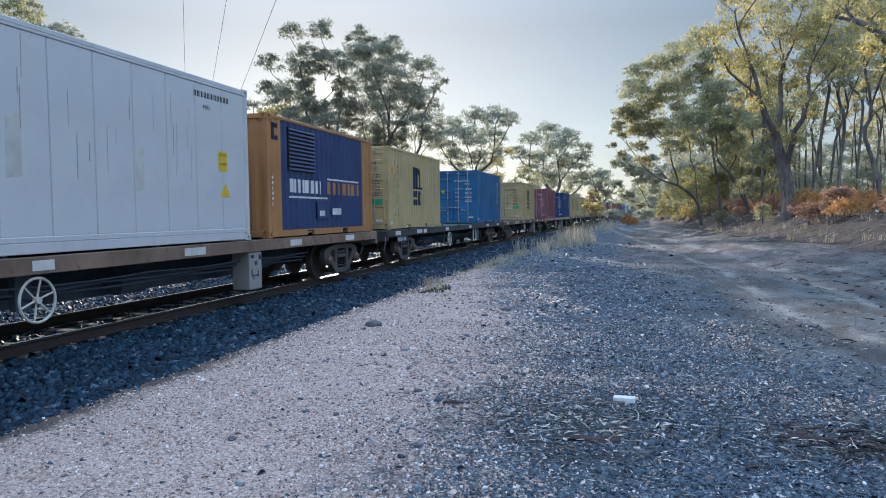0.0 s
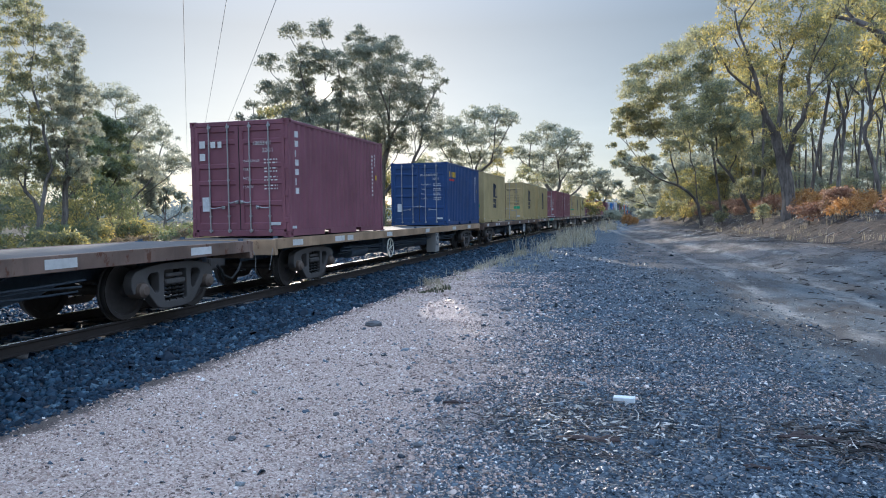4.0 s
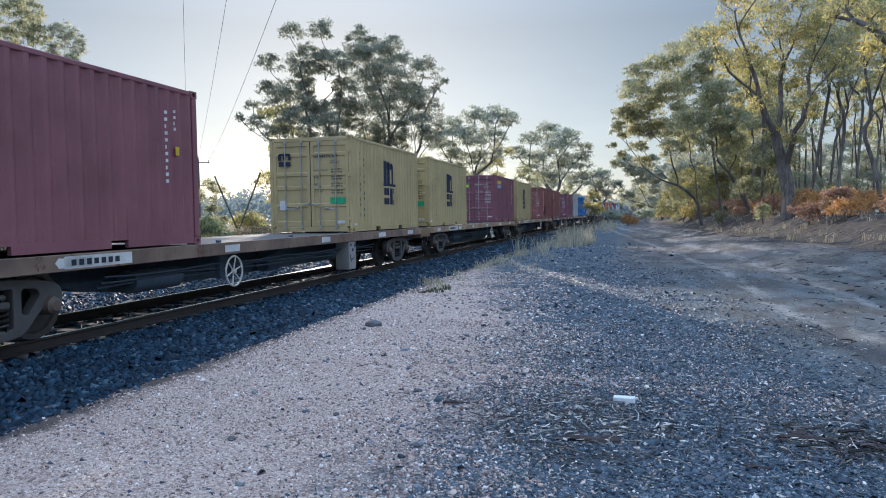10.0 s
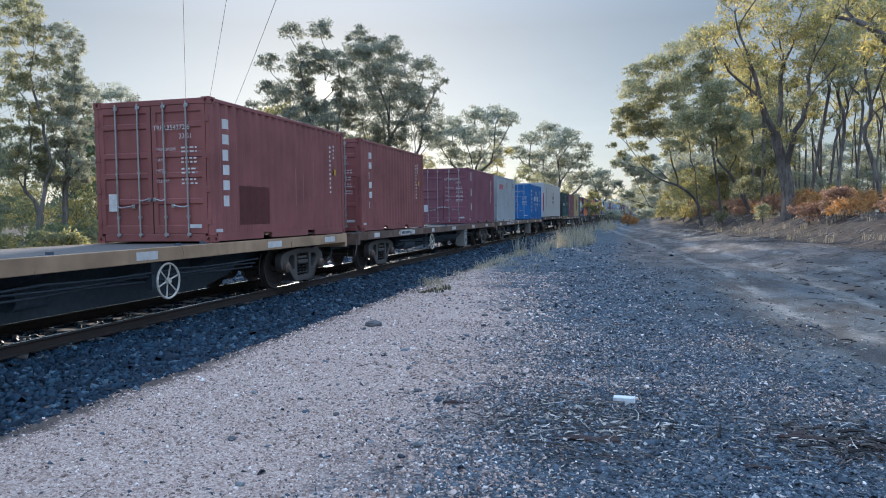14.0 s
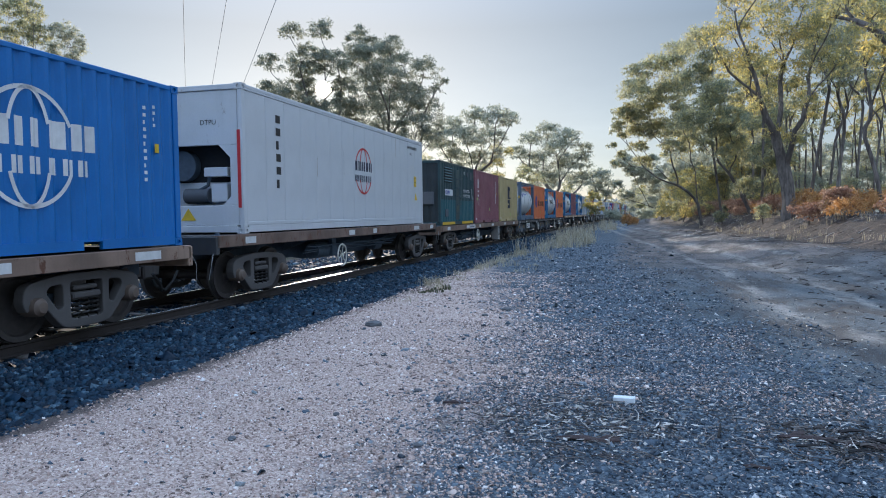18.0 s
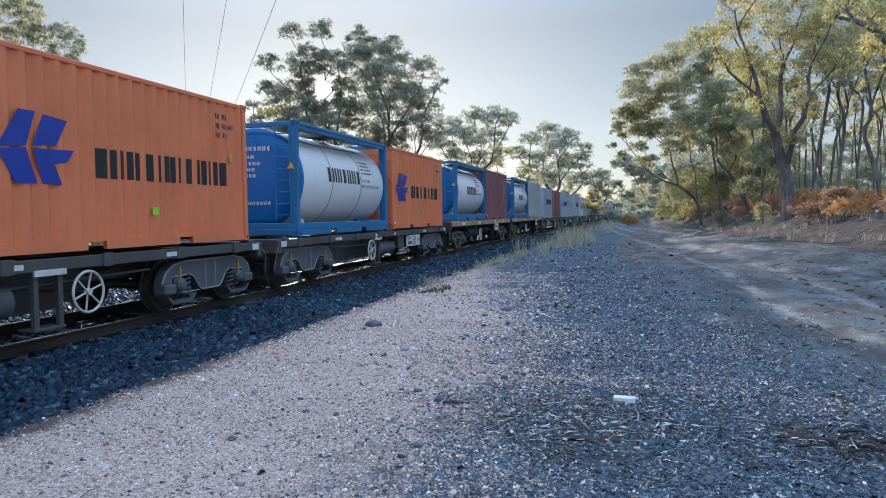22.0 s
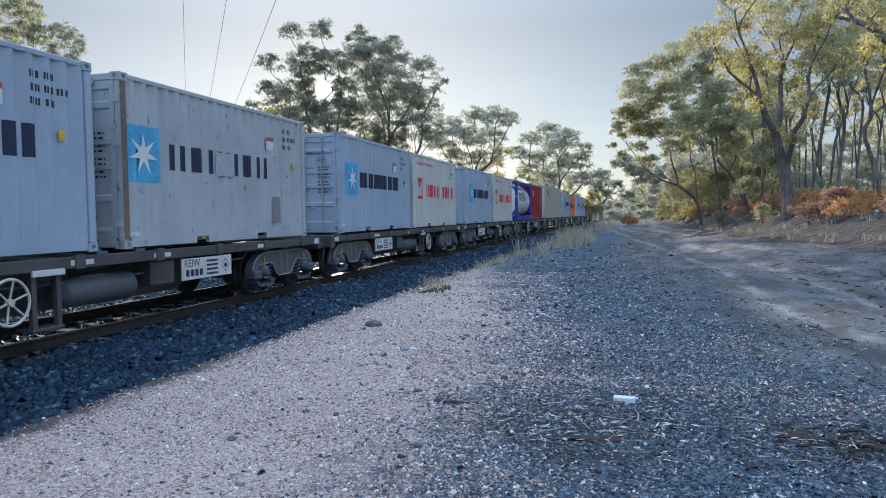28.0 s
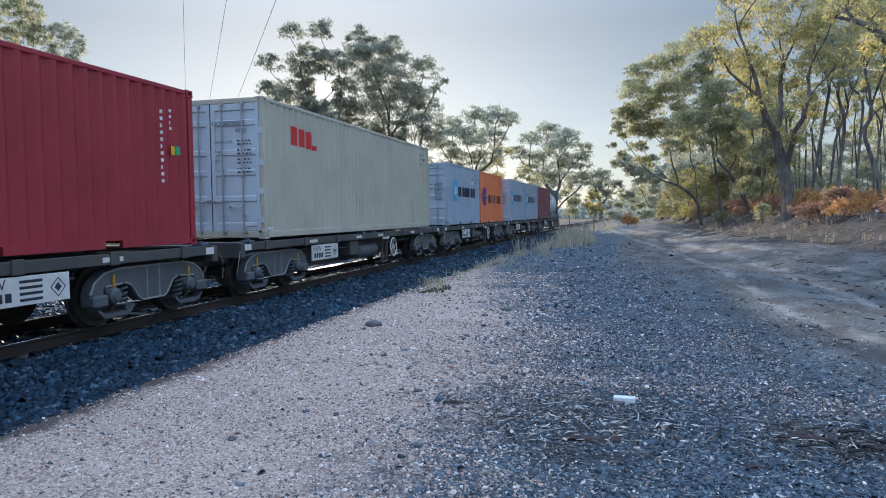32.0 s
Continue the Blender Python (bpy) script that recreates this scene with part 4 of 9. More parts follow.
        if math.hypot(x - 8.4, y - 41) < 3 or math.hypot(x - 11.3, y - 36.3) < 3:
            continue
        spots.append((x, y))
    for x, y in spots:
        c = copy_thing(kinds[rng.randrange(4)], pose(x, y, gh(x, y), 0, 0, rng.uniform(0, 360)))
        s = rng.uniform(0.75, 1.25)
        c.scale = (s, s, s * rng.uniform(0.9, 1.15))
    for x, y in ((-1.5, 205), (2.5, 178), (6.0, 160), (9.5, 140), (4.5, 225), (-6, 240), (1.0, 250), (11, 190)):
        c = copy_thing(kinds[rng.randrange(3)], pose(x, y, gh(x, y), 0, 0, rng.uniform(0, 360)))
        c.scale = (1.15, 1.15, rng.uniform(0.75, 1.1))
    # younger trees that fill the wood below the crowns
    for i in range(12):
        y = 62 + (i * 7.3) % 34
        x = y * (0.17 + 0.024 * i + rng.uniform(-0.006, 0.006))
        c = copy_thing(kinds[2], pose(x, y, gh(x, y), 0, 0, rng.uniform(0, 360)))
        q = rng.uniform(0.55, 0.85)
        c.scale = (q, q, q)
    # low leafy trees where the wood meets the road
    low = []
    for k in range(2):
        bl = [(math.cos(2.4 * i) * (0.5 + 0.11 * i), math.sin(2.4 * i) * (0.5 + 0.11 * i), 5.6 - 0.36 * i + rng.uniform(-0.3, 0.3), rng.uniform(0.55, 0.85)) for i in range(12)]
        low.append(tree(6.3 + 1.2 * k, 70.0 + 9 * k, bl, "low leafy gum tree where the wood meets the dirt road", 0.06, GUM_BARK, (LEAF_YELLOW, LEAF_GUM)[k], 80 + k, 900, 0.22, 0.07, (0.2, 0), group=g, fork=0.3))
    for i, (d, y) in enumerate(((0.8, 76), (1.6, 82), (0.9, 89), (2.2, 96), (0.7, 103), (1.8, 110), (3.4, 73), (4.4, 80), (3.6, 92), (5.6, 68))):
        x = float(bank_edge(y)) + y * y / (2 * RADIUS) + d
        c = copy_thing(low[i % 2], pose(x, y, gh(x, y), 0, 0, 67 * i))
        q = rng.uniform(0.75, 1.15)
        c.scale = (q, q, q)
    # slim straight stems at the wood's edge
    slim = []
    for k in range(2):
        bl = [(rng.uniform(-0.9, 0.9), rng.uniform(-0.9, 0.9), 10.0 + 0.8 * i, 0.55) for i in range(4)]
        slim.append(tree(9.2 + 4 * k, 52.0 + 9 * k, bl, "slim straight gum stem with a thin high crown", 0.07 + 0.02 * k, (DARK_BARK, GUM_BARK)[k], LEAF_YELLOW, 60 + k, 500, 0.2, 0.065, (rng.uniform(-0.9, 0.9), 0), group=g, fork=0.75))
    for i in range(52):
        y = rng.uniform(43, 88)
        x = y * (0.112 + 0.0073 * i + rng.uniform(-0.004, 0.004))
        if x < float(bank_edge(y)) + 1.6:
            continue
        c = copy_thing(slim[rng.randrange(2)], pose(x, y, gh(x, y), rng.uniform(-5, 5), rng.uniform(-8, 8), rng.uniform(0, 360)))
        q = rng.uniform(0.7, 1.1)
        c.scale = (q, q, q)
    for x, y in ((7.0, 96), (9.5, 104), (8.0, 118), (11.5, 90), (6.2, 128), (10.0, 132), (13, 110), (6.2, 84), (7.6, 88), (5.9, 104), (6.6, 112), (8.8, 82), (7.4, 76), (9.9, 96), (4.6, 150), (3.4, 168), (5.5, 140)):
        c = copy_thing(kinds[(2, 0, 2)[rng.randrange(3)]], pose(x, y, gh(x, y), 0, 0, rng.uniform(0, 360)))
        q = rng.uniform(0.7, 1.05)
        c.scale = (q, q, q * 0.85)
    # trees behind the track, thinning to the left
    for x, y in ((-38, 46), (-46, 72), (-56, 52), (-62, 80), (-70, 66), (-34, 118), (-26, 140), (-20, 160), (-16, 122), (-90, 92), (-44, 40), (-30, 26), (-26, 84), (-20, 100), (-13, 190), (-36, 32), (-20, 56), (-18, 62), (-24, 66), (-14, 80), (-12, 88), (-17, 74), (-11, 108), (-9, 118), (-25, 48), (-27, 56)):
        c = copy_thing(kinds[rng.randrange(3)], pose(x, y, gh(x, y), 0, 0, rng.uniform(0, 360)))
        s = rng.uniform(0.7, 1.05)
        c.scale = (s, s, s)
        c["group"] = "gum trees behind the track"
        c["label"] = "slim gum tree in the paddock behind the track"


build_trees()


def shrub(x, y, h, r, leaf, label, seed, count=1400, size=(0.13, 0.05), name="shrub", group=""):
    rng = random.Random(seed)
    bl = []
    for i in range(6):
        a = rng.uniform(0, 6.28)
        q = r * rng.uniform(0.1, 0.75)
        bl.append((math.cos(a) * q, math.sin(a) * q, gh(x, y) + h * rng.uniform(0.35, 0.85), r * rng.uniform(0.3, 0.5)))
    return tree(x, y, bl, label, 0.035, DARK_BARK, leaf, seed, count, size[0], size[1], name=name, category="shrub", group=group, fork=0.12, tight=0.34)


def build_shrubs():
    rng = random.Random(9)
    g = "scorched shrubs on the bank"
    # along the foot of the wood
    for i in range(26):
        y = 30 + i * 2.3 + rng.uniform(-0.8, 0.8)
        x = float(bank_edge(y)) + y * y / (2 * RADIUS) + rng.uniform(0.6, 4.6)
        rust = i > 8 or rng.random() < 0.4
        shrub(x, y, rng.uniform(0.5, 1.25), rng.uniform(0.6, 1.1), (LEAF_GUM if i % 4 == 2 else LEAF_RUST) if rust else LEAF_FERN, ("low grey-green sapling at the foot of the wood" if i % 4 == 2 else "scorched shrub with rust-red leaves") if rust else "clump of orange dead bracken", 100 + i, 480 if i % 4 != 2 else 130, (0.13, 0.045), group=g)
    for i in range(16):
        y = 33 + i * 2.6 + rng.uniform(-0.6, 0.6)
        x = float(bank_edge(y)) + y * y / (2 * RADIUS) + rng.uniform(2.2, 6.5)
        shrub(x, y, rng.uniform(0.6, 1.3), rng.uniform(0.8, 1.4), LEAF_RUST if i % 3 else LEAF_FERN, "scorched shrub with rust-red leaves" if i % 3 else "clump of orange dead bracken", 400 + i, 420, (0.16, 0.05), group=g)
    for i in range(12):
        y = rng.uniform(34, 46)
        x = float(bank_edge(y)) + rng.uniform(4.5, 13.0)
        shrub(x, y, rng.uniform(0.7, 1.4), rng.uniform(0.9, 1.5), LEAF_FERN, "clump of orange dead bracken", 140 + i, 520, (0.17, 0.045), group=g)
    # thin saplings and scrub under the trees
    kinds = [shrub(9.0 + 2 * k, 52 + 3 * k, (2.6, 3.4, 2.0, 3.0)[k], (1.0, 1.2, 1.1, 0.9)[k], (LEAF_YELLOW, LEAF_GUM, LEAF_RUST, LEAF_HAZED)[k], ("sunny yellow-green sapling under the gum trees", "grey-green sapling under the gum trees", "tall scorched sapling with rust-pink leaves", "pale green sapling under the gum trees")[k], 330 + k, 330, (0.16, 0.055), name="sapling", group="saplings under the trees") for k in range(4)]
    for i in range(26):
        y = rng.uniform(48, 96)
        x = float(bank_edge(min(y, 140))) + y * y / (2 * RADIUS) + rng.uniform(1.5, 24)
        if x / y > 0.6:
            continue
        c = copy_thing(kinds[(2, 2, 1, 3, 0, 2)[i % 6]], pose(x, y, gh(x, y), 0, 0, rng.uniform(0, 360)))
        q = rng.uniform(0.5, 0.95)
        c.scale = (q, q, q)
    g = "bushes behind the track"
    for i in range(20):
        y = rng.uniform(14, 56)
        x = -13.6 - rng.uniform(0, 15) - 0.1 * y
        dark = rng.random() < 0.65
        shrub(x, y, rng.uniform(0.9, 2.1), rng.uniform(0.9, 1.7), LEAF_DARK if dark else LEAF_YELLOW, "dark green bush behind the track" if dark else "yellow-green bush behind the track", 170 + i, 650, (0.2, 0.07), group=g)
    shrub(0.2, 98.0, 1.3, 1.5, LEAF_FERN, "bright orange shrub where the dirt road ends", 198, 900, (0.22, 0.08), group="scorched shrubs on the bank")
    shrub(3.0, 120.0, 1.6, 2.2, LEAF_HAZED, "low green bushes at the end of the dirt road", 197, 700, (0.26, 0.09))
    shrub(-2.0, 128.0, 1.9, 2.4, LEAF_HAZED, "low green bushes at the end of the dirt road", 196, 700, (0.26, 0.09))
    for i in range(64):
        y = -4 + i * 1.05 + rng.uniform(-0.5, 0.5)
        x = -19.4 - rng.uniform(0, 2.6)
        dark = rng.random() < 0.75
        if y > 25:
            shrub(x, y, rng.uniform(0.8, 1.5), rng.uniform(0.8, 1.2), LEAF_DRY, "dry brown bush behind the track", 220 + i, 620, (0.19, 0.05), group=g)
        else:
            shrub(x, y, rng.uniform(1.1, 1.7), rng.uniform(0.9, 1.3), LEAF_DARK if dark else LEAF_YELLOW, "dark green bush behind the track" if dark else "yellow-green bush behind the track", 220 + i, 700, (0.18, 0.065), group=g)
    for i, (x, y, h, r) in enumerate(((-26, 24, 3.4, 2.0), (-29, 27, 4.0, 2.2), (-24, 21, 2.6, 1.7), (-31, 31, 3.6, 2.2), (-27, 29, 3.0, 1.8), (-23, 18.5, 2.2, 1.5), (-23.5, 26, 4.0, 1.9), (-24.5, 29.5, 4.2, 1.9))):
        shrub(x, y, h, r, LEAF_DARK if i % 3 else LEAF_YELLOW, "tall dark green bush behind the track" if i % 3 else "tall yellow-green bush behind the track", 300 + i, 800, (0.18, 0.06), group=g)
    shrub(-22.0, 16.0, 3.2, 1.7, LEAF_DARK, "tall dark green bush behind the track", 199, 900, (0.18, 0.06), group=g)


build_shrubs()


def blades(name, spots, heights, material, label, seed, per=26, spread=0.16, lean=0.35, w=0.012, category="grass"):
    """Tufts of thin grass blades: each a tapered, bent strip."""
    rng = np.random.default_rng(seed)
    spots, heights = np.asarray(spots), np.asarray(heights)
    n = len(spots)
    base = np.repeat(spots, per, 0) + np.concatenate([rng.normal(0, spread, (n * per, 2)), np.zeros((n * per, 1))], 1)
    h = np.repeat(heights, per) * rng.uniform(0.5, 1.15, n * per)
    a = rng.uniform(0, 2 * np.pi, n * per)
    b = np.stack([np.cos(a), np.sin(a), np.zeros_like(a)], 1)
    s = np.stack([-np.sin(a), np.cos(a), np.zeros_like(a)], 1)
    t = base + b * (h * lean * rng.uniform(0.1, 1.3, n * per))[:, None]
    t[:, 2] += h
    m = base * 0.5 + t * 0.5
    m[:, 2] += h * 0.08
    m -= b * (h * lean * 0.2)[:, None]
    ww = w * rng.uniform(0.6, 1.5, (n * per, 1))
    lo = np.stack([base - s * ww, base + s * ww, m + s * ww * 0.8, m - s * ww * 0.8], 1)
    hi = np.stack([m - s * ww * 0.8, m + s * ww * 0.8, t + s * ww * 0.15, t - s * ww * 0.15], 1)
    return tagged(new(name, quads_mesh(name, np.concatenate([lo, hi]), material)), label, category, kind="stuff")


def build_grass():
    rng = np.random.default_rng(3)

    def spread_on(x0, x1, y0, y1, n):
        x, y = rng.uniform(x0, x1, n), rng.uniform(y0, y1, n)
        x = x + y * y / (2 * RADIUS)
        return np.stack([x, y, ground_height(x, y)], 1)
    p = np.concatenate([spread_on(-4.7, -3.4, 31, 60, 20), spread_on(-4.0, -2.2, 36, 48, 16), spread_on(-4.6, -1.6, 60, 100, 26)])
    blades("tall_dry_grass", p, rng.uniform(0.25, 1.3, len(p)), GRASS_DRY, "tall dry straw-coloured grass beside the ballast", 4, 36, 0.2, 0.5, 0.008)
    p = np.concatenate([spread_on(-5.2, -4.5, 14, 34, 46), spread_on(-5.0, -3.0, 22, 34, 14)])
    blades("short_dry_grass", p, rng.uniform(0.10, 0.28, len(p)), GRASS_DRY, "short dry grass on the edge of the ballast", 5, 26, 0.14, 0.8, 0.005)
    p = spread_on(-4.75, -4.3, 15.8, 17.2, 7)
    blades("green_weed", p, rng.uniform(0.05, 0.13, len(p)), GRASS_GREEN, "small green weed at the ballast's foot", 6, 22, 0.10, 0.7, 0.014)
    p = np.concatenate([spread_on(-50, -17, 12, 90, 900), spread_on(-26, -17, 8, 45, 400)])
    blades("paddock_grass", p, rng.uniform(0.35, 0.95, len(p)), GRASS_DRY, "rough dry grass behind the track", 7, 22, 0.4, 0.4, 0.022)
    y = rng.uniform(26, 70, 160)
    x = bank_edge(y) + y * y / (2 * RADIUS) + rng.uniform(-0.2, 6, 160)
    p = np.stack([x, y, ground_height(x, y)], 1)
    blades("bank_grass", p, rng.uniform(0.15, 0.4, 160), GRASS_DRY, "sparse dry tufts on the littered bank", 8, 12, 0.12, 0.5, 0.006)


build_grass()


def build_far_woods():
    """A far belt of woods all round the plain; pale leaf colour stands in for mist."""
    rng = np.random.default_rng(12)
    n = 1500
    a = np.concatenate([rng.uniform(-0.95, 0.75, 1000), rng.uniform(0.75, 5.33, 500)])
    d = rng.uniform(230, 420, n)
    x, y = np.sin(a) * d, np.cos(a) * d
    h = rng.uniform(0.5, 1.0, n) * np.where((a > 0.1) & (a < 0.7), 0.8, 1.25) * (6 + 2 * np.sin(a * 9) + 2 * np.sin(a * 23 + 1))
    c = np.stack([x, y, h], 1)
    pts = c[:, None, :] * np.array([1, 1, 0]) + rng.normal(0, 1, (len(c), 48, 3)) * np.array([3.2, 3.2, 0.0])
    pts[:, :, 2] = c[:, None, 2] * np.sqrt(rng.uniform(0.0, 1.0, (len(c), 48)))
    pts = pts.reshape(-1, 3)
    tagged(new("far_woods", quads_mesh("far_woods", leaves(pts, rng, 1.7, 1.1, 0.2), LEAF_MIST)), "far belt of gum woods, mist painted into the leaves", "woods", kind="stuff")


build_far_woods()

# ---- the train ----
MOVING, WHEELS = [], []
CW, CH, CHH = 2.438, 2.591, 2.896
C20, C40 = 6.058, 12.192
PITCH, OUT, SLOPE, INN, DEEP = 0.278, 0.072, 0.068, 0.070, 0.036


def wave(y):
    """Depth of a side wall's corrugation at y."""
    t = y % PITCH
    if t < OUT:
        return 0.0
    if t < OUT + SLOPE:
        return -DEEP * (t - OUT) / SLOPE
    if t < OUT + SLOPE + INN:
        return -DEEP
    return -DEEP * (1 - (t - OUT - SLOPE - INN) / SLOPE)


def breaks(a, b):
    out = [a]
    k = math.floor(a / PITCH)
    while k * PITCH < b:
        for o in (0, OUT, OUT + SLOPE, OUT + SLOPE + INN):
            p = k * PITCH + o
            if a + 1e-4 < p < b - 1e-4:
                out.append(p)
        k += 1
    return out + [b]


def corrugated(a, b, z0, z1, place):
    """A corrugated sheet from a to b; place(along, depth, z) gives each corner, 3 mm thick."""
    g = Geo()
    bs = breaks(a, b)
    v = []
    for p in bs:
        d = wave(p)
        v += [place(p, d, z0), place(p, d, z1), place(p, d - 0.004, z0), place(p, d - 0.004, z1)]
    f = []
    for i in range(len(bs) - 1):
        k, n = i * 4, i * 4 + 4
        f += [(k, n, n + 1, k + 1), (k + 2, k + 3, n + 3, n + 2), (k + 1, n + 1, n + 3, k + 3), (k, k + 2, n + 2, n)]
    return g.add(v, f)


def side_rects(rects, L, ribbed=True, depth=0.0):
    """Painted bars on the camera-side wall that follow its corrugation. Each: (along, up, along, up) from the near bottom corner."""
    g = Geo()
    x0 = CW / 2 - 0.012 + 0.0025 + depth
    for a, z0, b, z1 in rects:
        bs = breaks(a - L / 2, b - L / 2) if ribbed else [a - L / 2, b - L / 2]
        v = []
        for p in bs:
            d = wave(p) if ribbed else 0.0
            v += [(x0 + d, p, z0), (x0 + d, p, z1)]
        f = [(i * 2, i * 2 + 2, i * 2 + 3, i * 2 + 1) for i in range(len(bs) - 1)]
        g.add(v, f)
    return g


def end_rects(rects, L, out=0.004):
    g = Geo()
    for a, z0, b, z1 in rects:
        y = -L / 2 - out
        g.add([(a, y, z0), (b, y, z0), (b, y, z1), (a, y, z1)], [(0, 1, 2, 3)])
    return g


def sprawl(a, z, h, n, w, gap, kind=0, thick=0.3):
    """A row of n marks of plain upright bars, the size of painted lettering."""
    out = []
    for i in range(n):
        x = a + i * (w + gap)
        if (i + kind) % 3 == 1:
            out += [(x + w * 0.16, z, x + w * 0.84, z + h)]
        else:
            out += [(x, z, x + w * 0.38, z + h), (x + w * 0.60, z, x + w * 0.98, z + h)]
    return out


def column(a, z1, n, w, h, gap):
    """A column of n plain marks downwards from height z1."""
    out = []
    for i in range(n):
        z = z1 - i * (h + gap)
        if i % 3 == 2:
            out.append((a, z - h, a + w * 0.6, z))
        else:
            out.append((a, z - h * 0.9, a + w, z))
    return out


def fine_lines(a, z1, rows, w, lh, seed):
    rng = random.Random(seed)
    out = []
    for i in range(rows):
        x = a
        z = z1 - i * lh
        while x < a + w:
            l = rng.uniform(0.03, 0.09)
            out.append((x, z - lh * 0.42, min(x + l, a + w), z))
            x += l + 0.03
    return out


def casting():
    """A corner fitting: a block with an oval hole in each outer face."""
    g = Geo()
    x, y, z = 0.162, 0.178, 0.118

    def face(u0, u1, v0, v1, put, hole):
        hu, hv = hole
        cu, cv = (u0 + u1) / 2, (v0 + v1) / 2
        n = 10
        ring = [(cu + hu * math.cos(2 * math.pi * (k + 0.5) / n), cv + hv * math.sin(2 * math.pi * (k + 0.5) / n)) for k in range(n)]
        outer = []
        for ru, rv in ring:
            du, dv = ru - cu, rv - cv
            s = min((u1 - u0) / 2 / abs(du) if du else 9, (v1 - v0) / 2 / abs(dv) if dv else 9)
            outer.append((cu + du * s, cv + dv * s))
        v = [put(*p, 0) for p in outer] + [put(*p, 0) for p in ring] + [put(*p, 0.03) for p in ring]
        f = []
        for k in range(n):
            q = (k + 1) % n
            f += [(k, q, n + q, n + k), (n + k, n + q, 2 * n + q, 2 * n + k)]
        f.append(tuple(2 * n + k for k in range(n)))
        g.add(v, f)
        corners = [(u0, v0), (u1, v0), (u1, v1), (u0, v1)]
        for c in corners:
            near = sorted(range(n), key=lambda k: (outer[k][0] - c[0]) ** 2 + (outer[k][1] - c[1]) ** 2)[:2]
            g.add([put(*c, 0), put(*outer[near[0]], 0), put(*outer[near[1]], 0)], [(0, 1, 2)])
    # corner at the origin; the block reaches inwards to -x, +y and up
    face(0, y, 0, z, lambda u, w, d: (-d, u, w), (0.05, 0.032))
    face(-x, 0, 0, z, lambda u, w, d: (u, d, w), (0.035, 0.04))
    g.add([(-x, 0, 0), (0, 0, 0), (0, y, 0), (-x, y, 0)], [(0, 1, 2, 3)])
    g.add([(-x, 0, z), (0, 0, z), (0, y, z), (-x, y, z)], [(0, 1, 2, 3)])
    g.add([(-x, 0, 0), (-x, y, 0), (-x, y, z), (-x, 0, z)], [(0, 1, 2, 3)])
    g.add([(-x, y, 0), (0, y, 0), (0, y, z), (-x, y, z)], [(0, 1, 2, 3)])
    return g


def add_frame(c, L, H, mat, tag, end_z=0.0):
    """Corner fittings, posts and rails common to all boxes."""
    hw = CW / 2
    for sx in (-1, 1):
        for sy in (-1, 1):
            for top in (0, 1):
                m = Matrix.Translation((sx * hw, sy * L / 2, H - 0.118 if top else 0)) @ Matrix.Diagonal((sx, -sy, 1, 1))
                part("corner_casting", casting, mat, c, key="casting", at=m)
            x0, x1 = sorted((sx * (hw - 0.004), sx * (hw - 0.10)))
            y0, y1 = sorted((sy * (L / 2 - 0.004), sy * (L / 2 - 0.13)))
            part("corner_post", lambda: Geo().box(x0, y0, 0.118, x1, y1, H - 0.118, 0.012), mat, c, key=("post", L, H, sx, sy))
        x0, x1 = sorted((sx * (hw - 0.006), sx * (hw - 0.07)))
        part("top_rail", lambda: Geo().box(x0, -L / 2 + 0.178, H - 0.085, x1, L / 2 - 0.178, H - 0.012, 0.01), mat, c, key=("toprail", L, H, sx))

        def bottom():
            # a sill with two fork pockets cut into its lower edge
            e = L / 2 - 0.178
            if L > 7:
                return Geo().box(x0, -e, 0.02, x1, e, 0.158, 0.008)
            o = [(-e, 0.02), (-1.21, 0.02), (-1.21, 0.132), (-0.85, 0.132), (-0.85, 0.02), (0.85, 0.02), (0.85, 0.132), (1.21, 0.132), (1.21, 0.02), (e, 0.02), (e, 0.158), (-e, 0.158)]
            return Geo().plate(o, "x", x0, x1)
        part("bottom_rail", bottom, mat, c, key=("botrail", L, sx))
    for sy in (-1, 1):
        y0, y1 = sorted((sy * (L / 2 - 0.006), sy * (L / 2 - 0.10)))
        part("end_header", lambda: Geo().box(-hw + 0.16, y0, H - 0.115, hw - 0.16, y1, H - 0.012, 0.01), mat, c, key=("header", L, H, sy))
        part("end_sill", lambda: Geo().box(-hw + 0.16, y0, 0.02, hw - 0.16, y1, 0.158, 0.01), mat, c, key=("sill", L, sy))


def add_roof_floor(c, L, H, mat):
    def roof():
        return corrugated(-L / 2 + 0.1, L / 2 - 0.1, -CW / 2 + 0.07, CW / 2 - 0.07, lambda p, d, w: (w, p, H - 0.02 + d * 0.5))
    part("roof", roof, mat, c, key=("roof", L, H))
    # near-black slab: the shade below the floor is its colour
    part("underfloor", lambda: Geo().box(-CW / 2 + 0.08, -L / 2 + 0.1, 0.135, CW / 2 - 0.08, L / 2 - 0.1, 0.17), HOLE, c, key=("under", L))


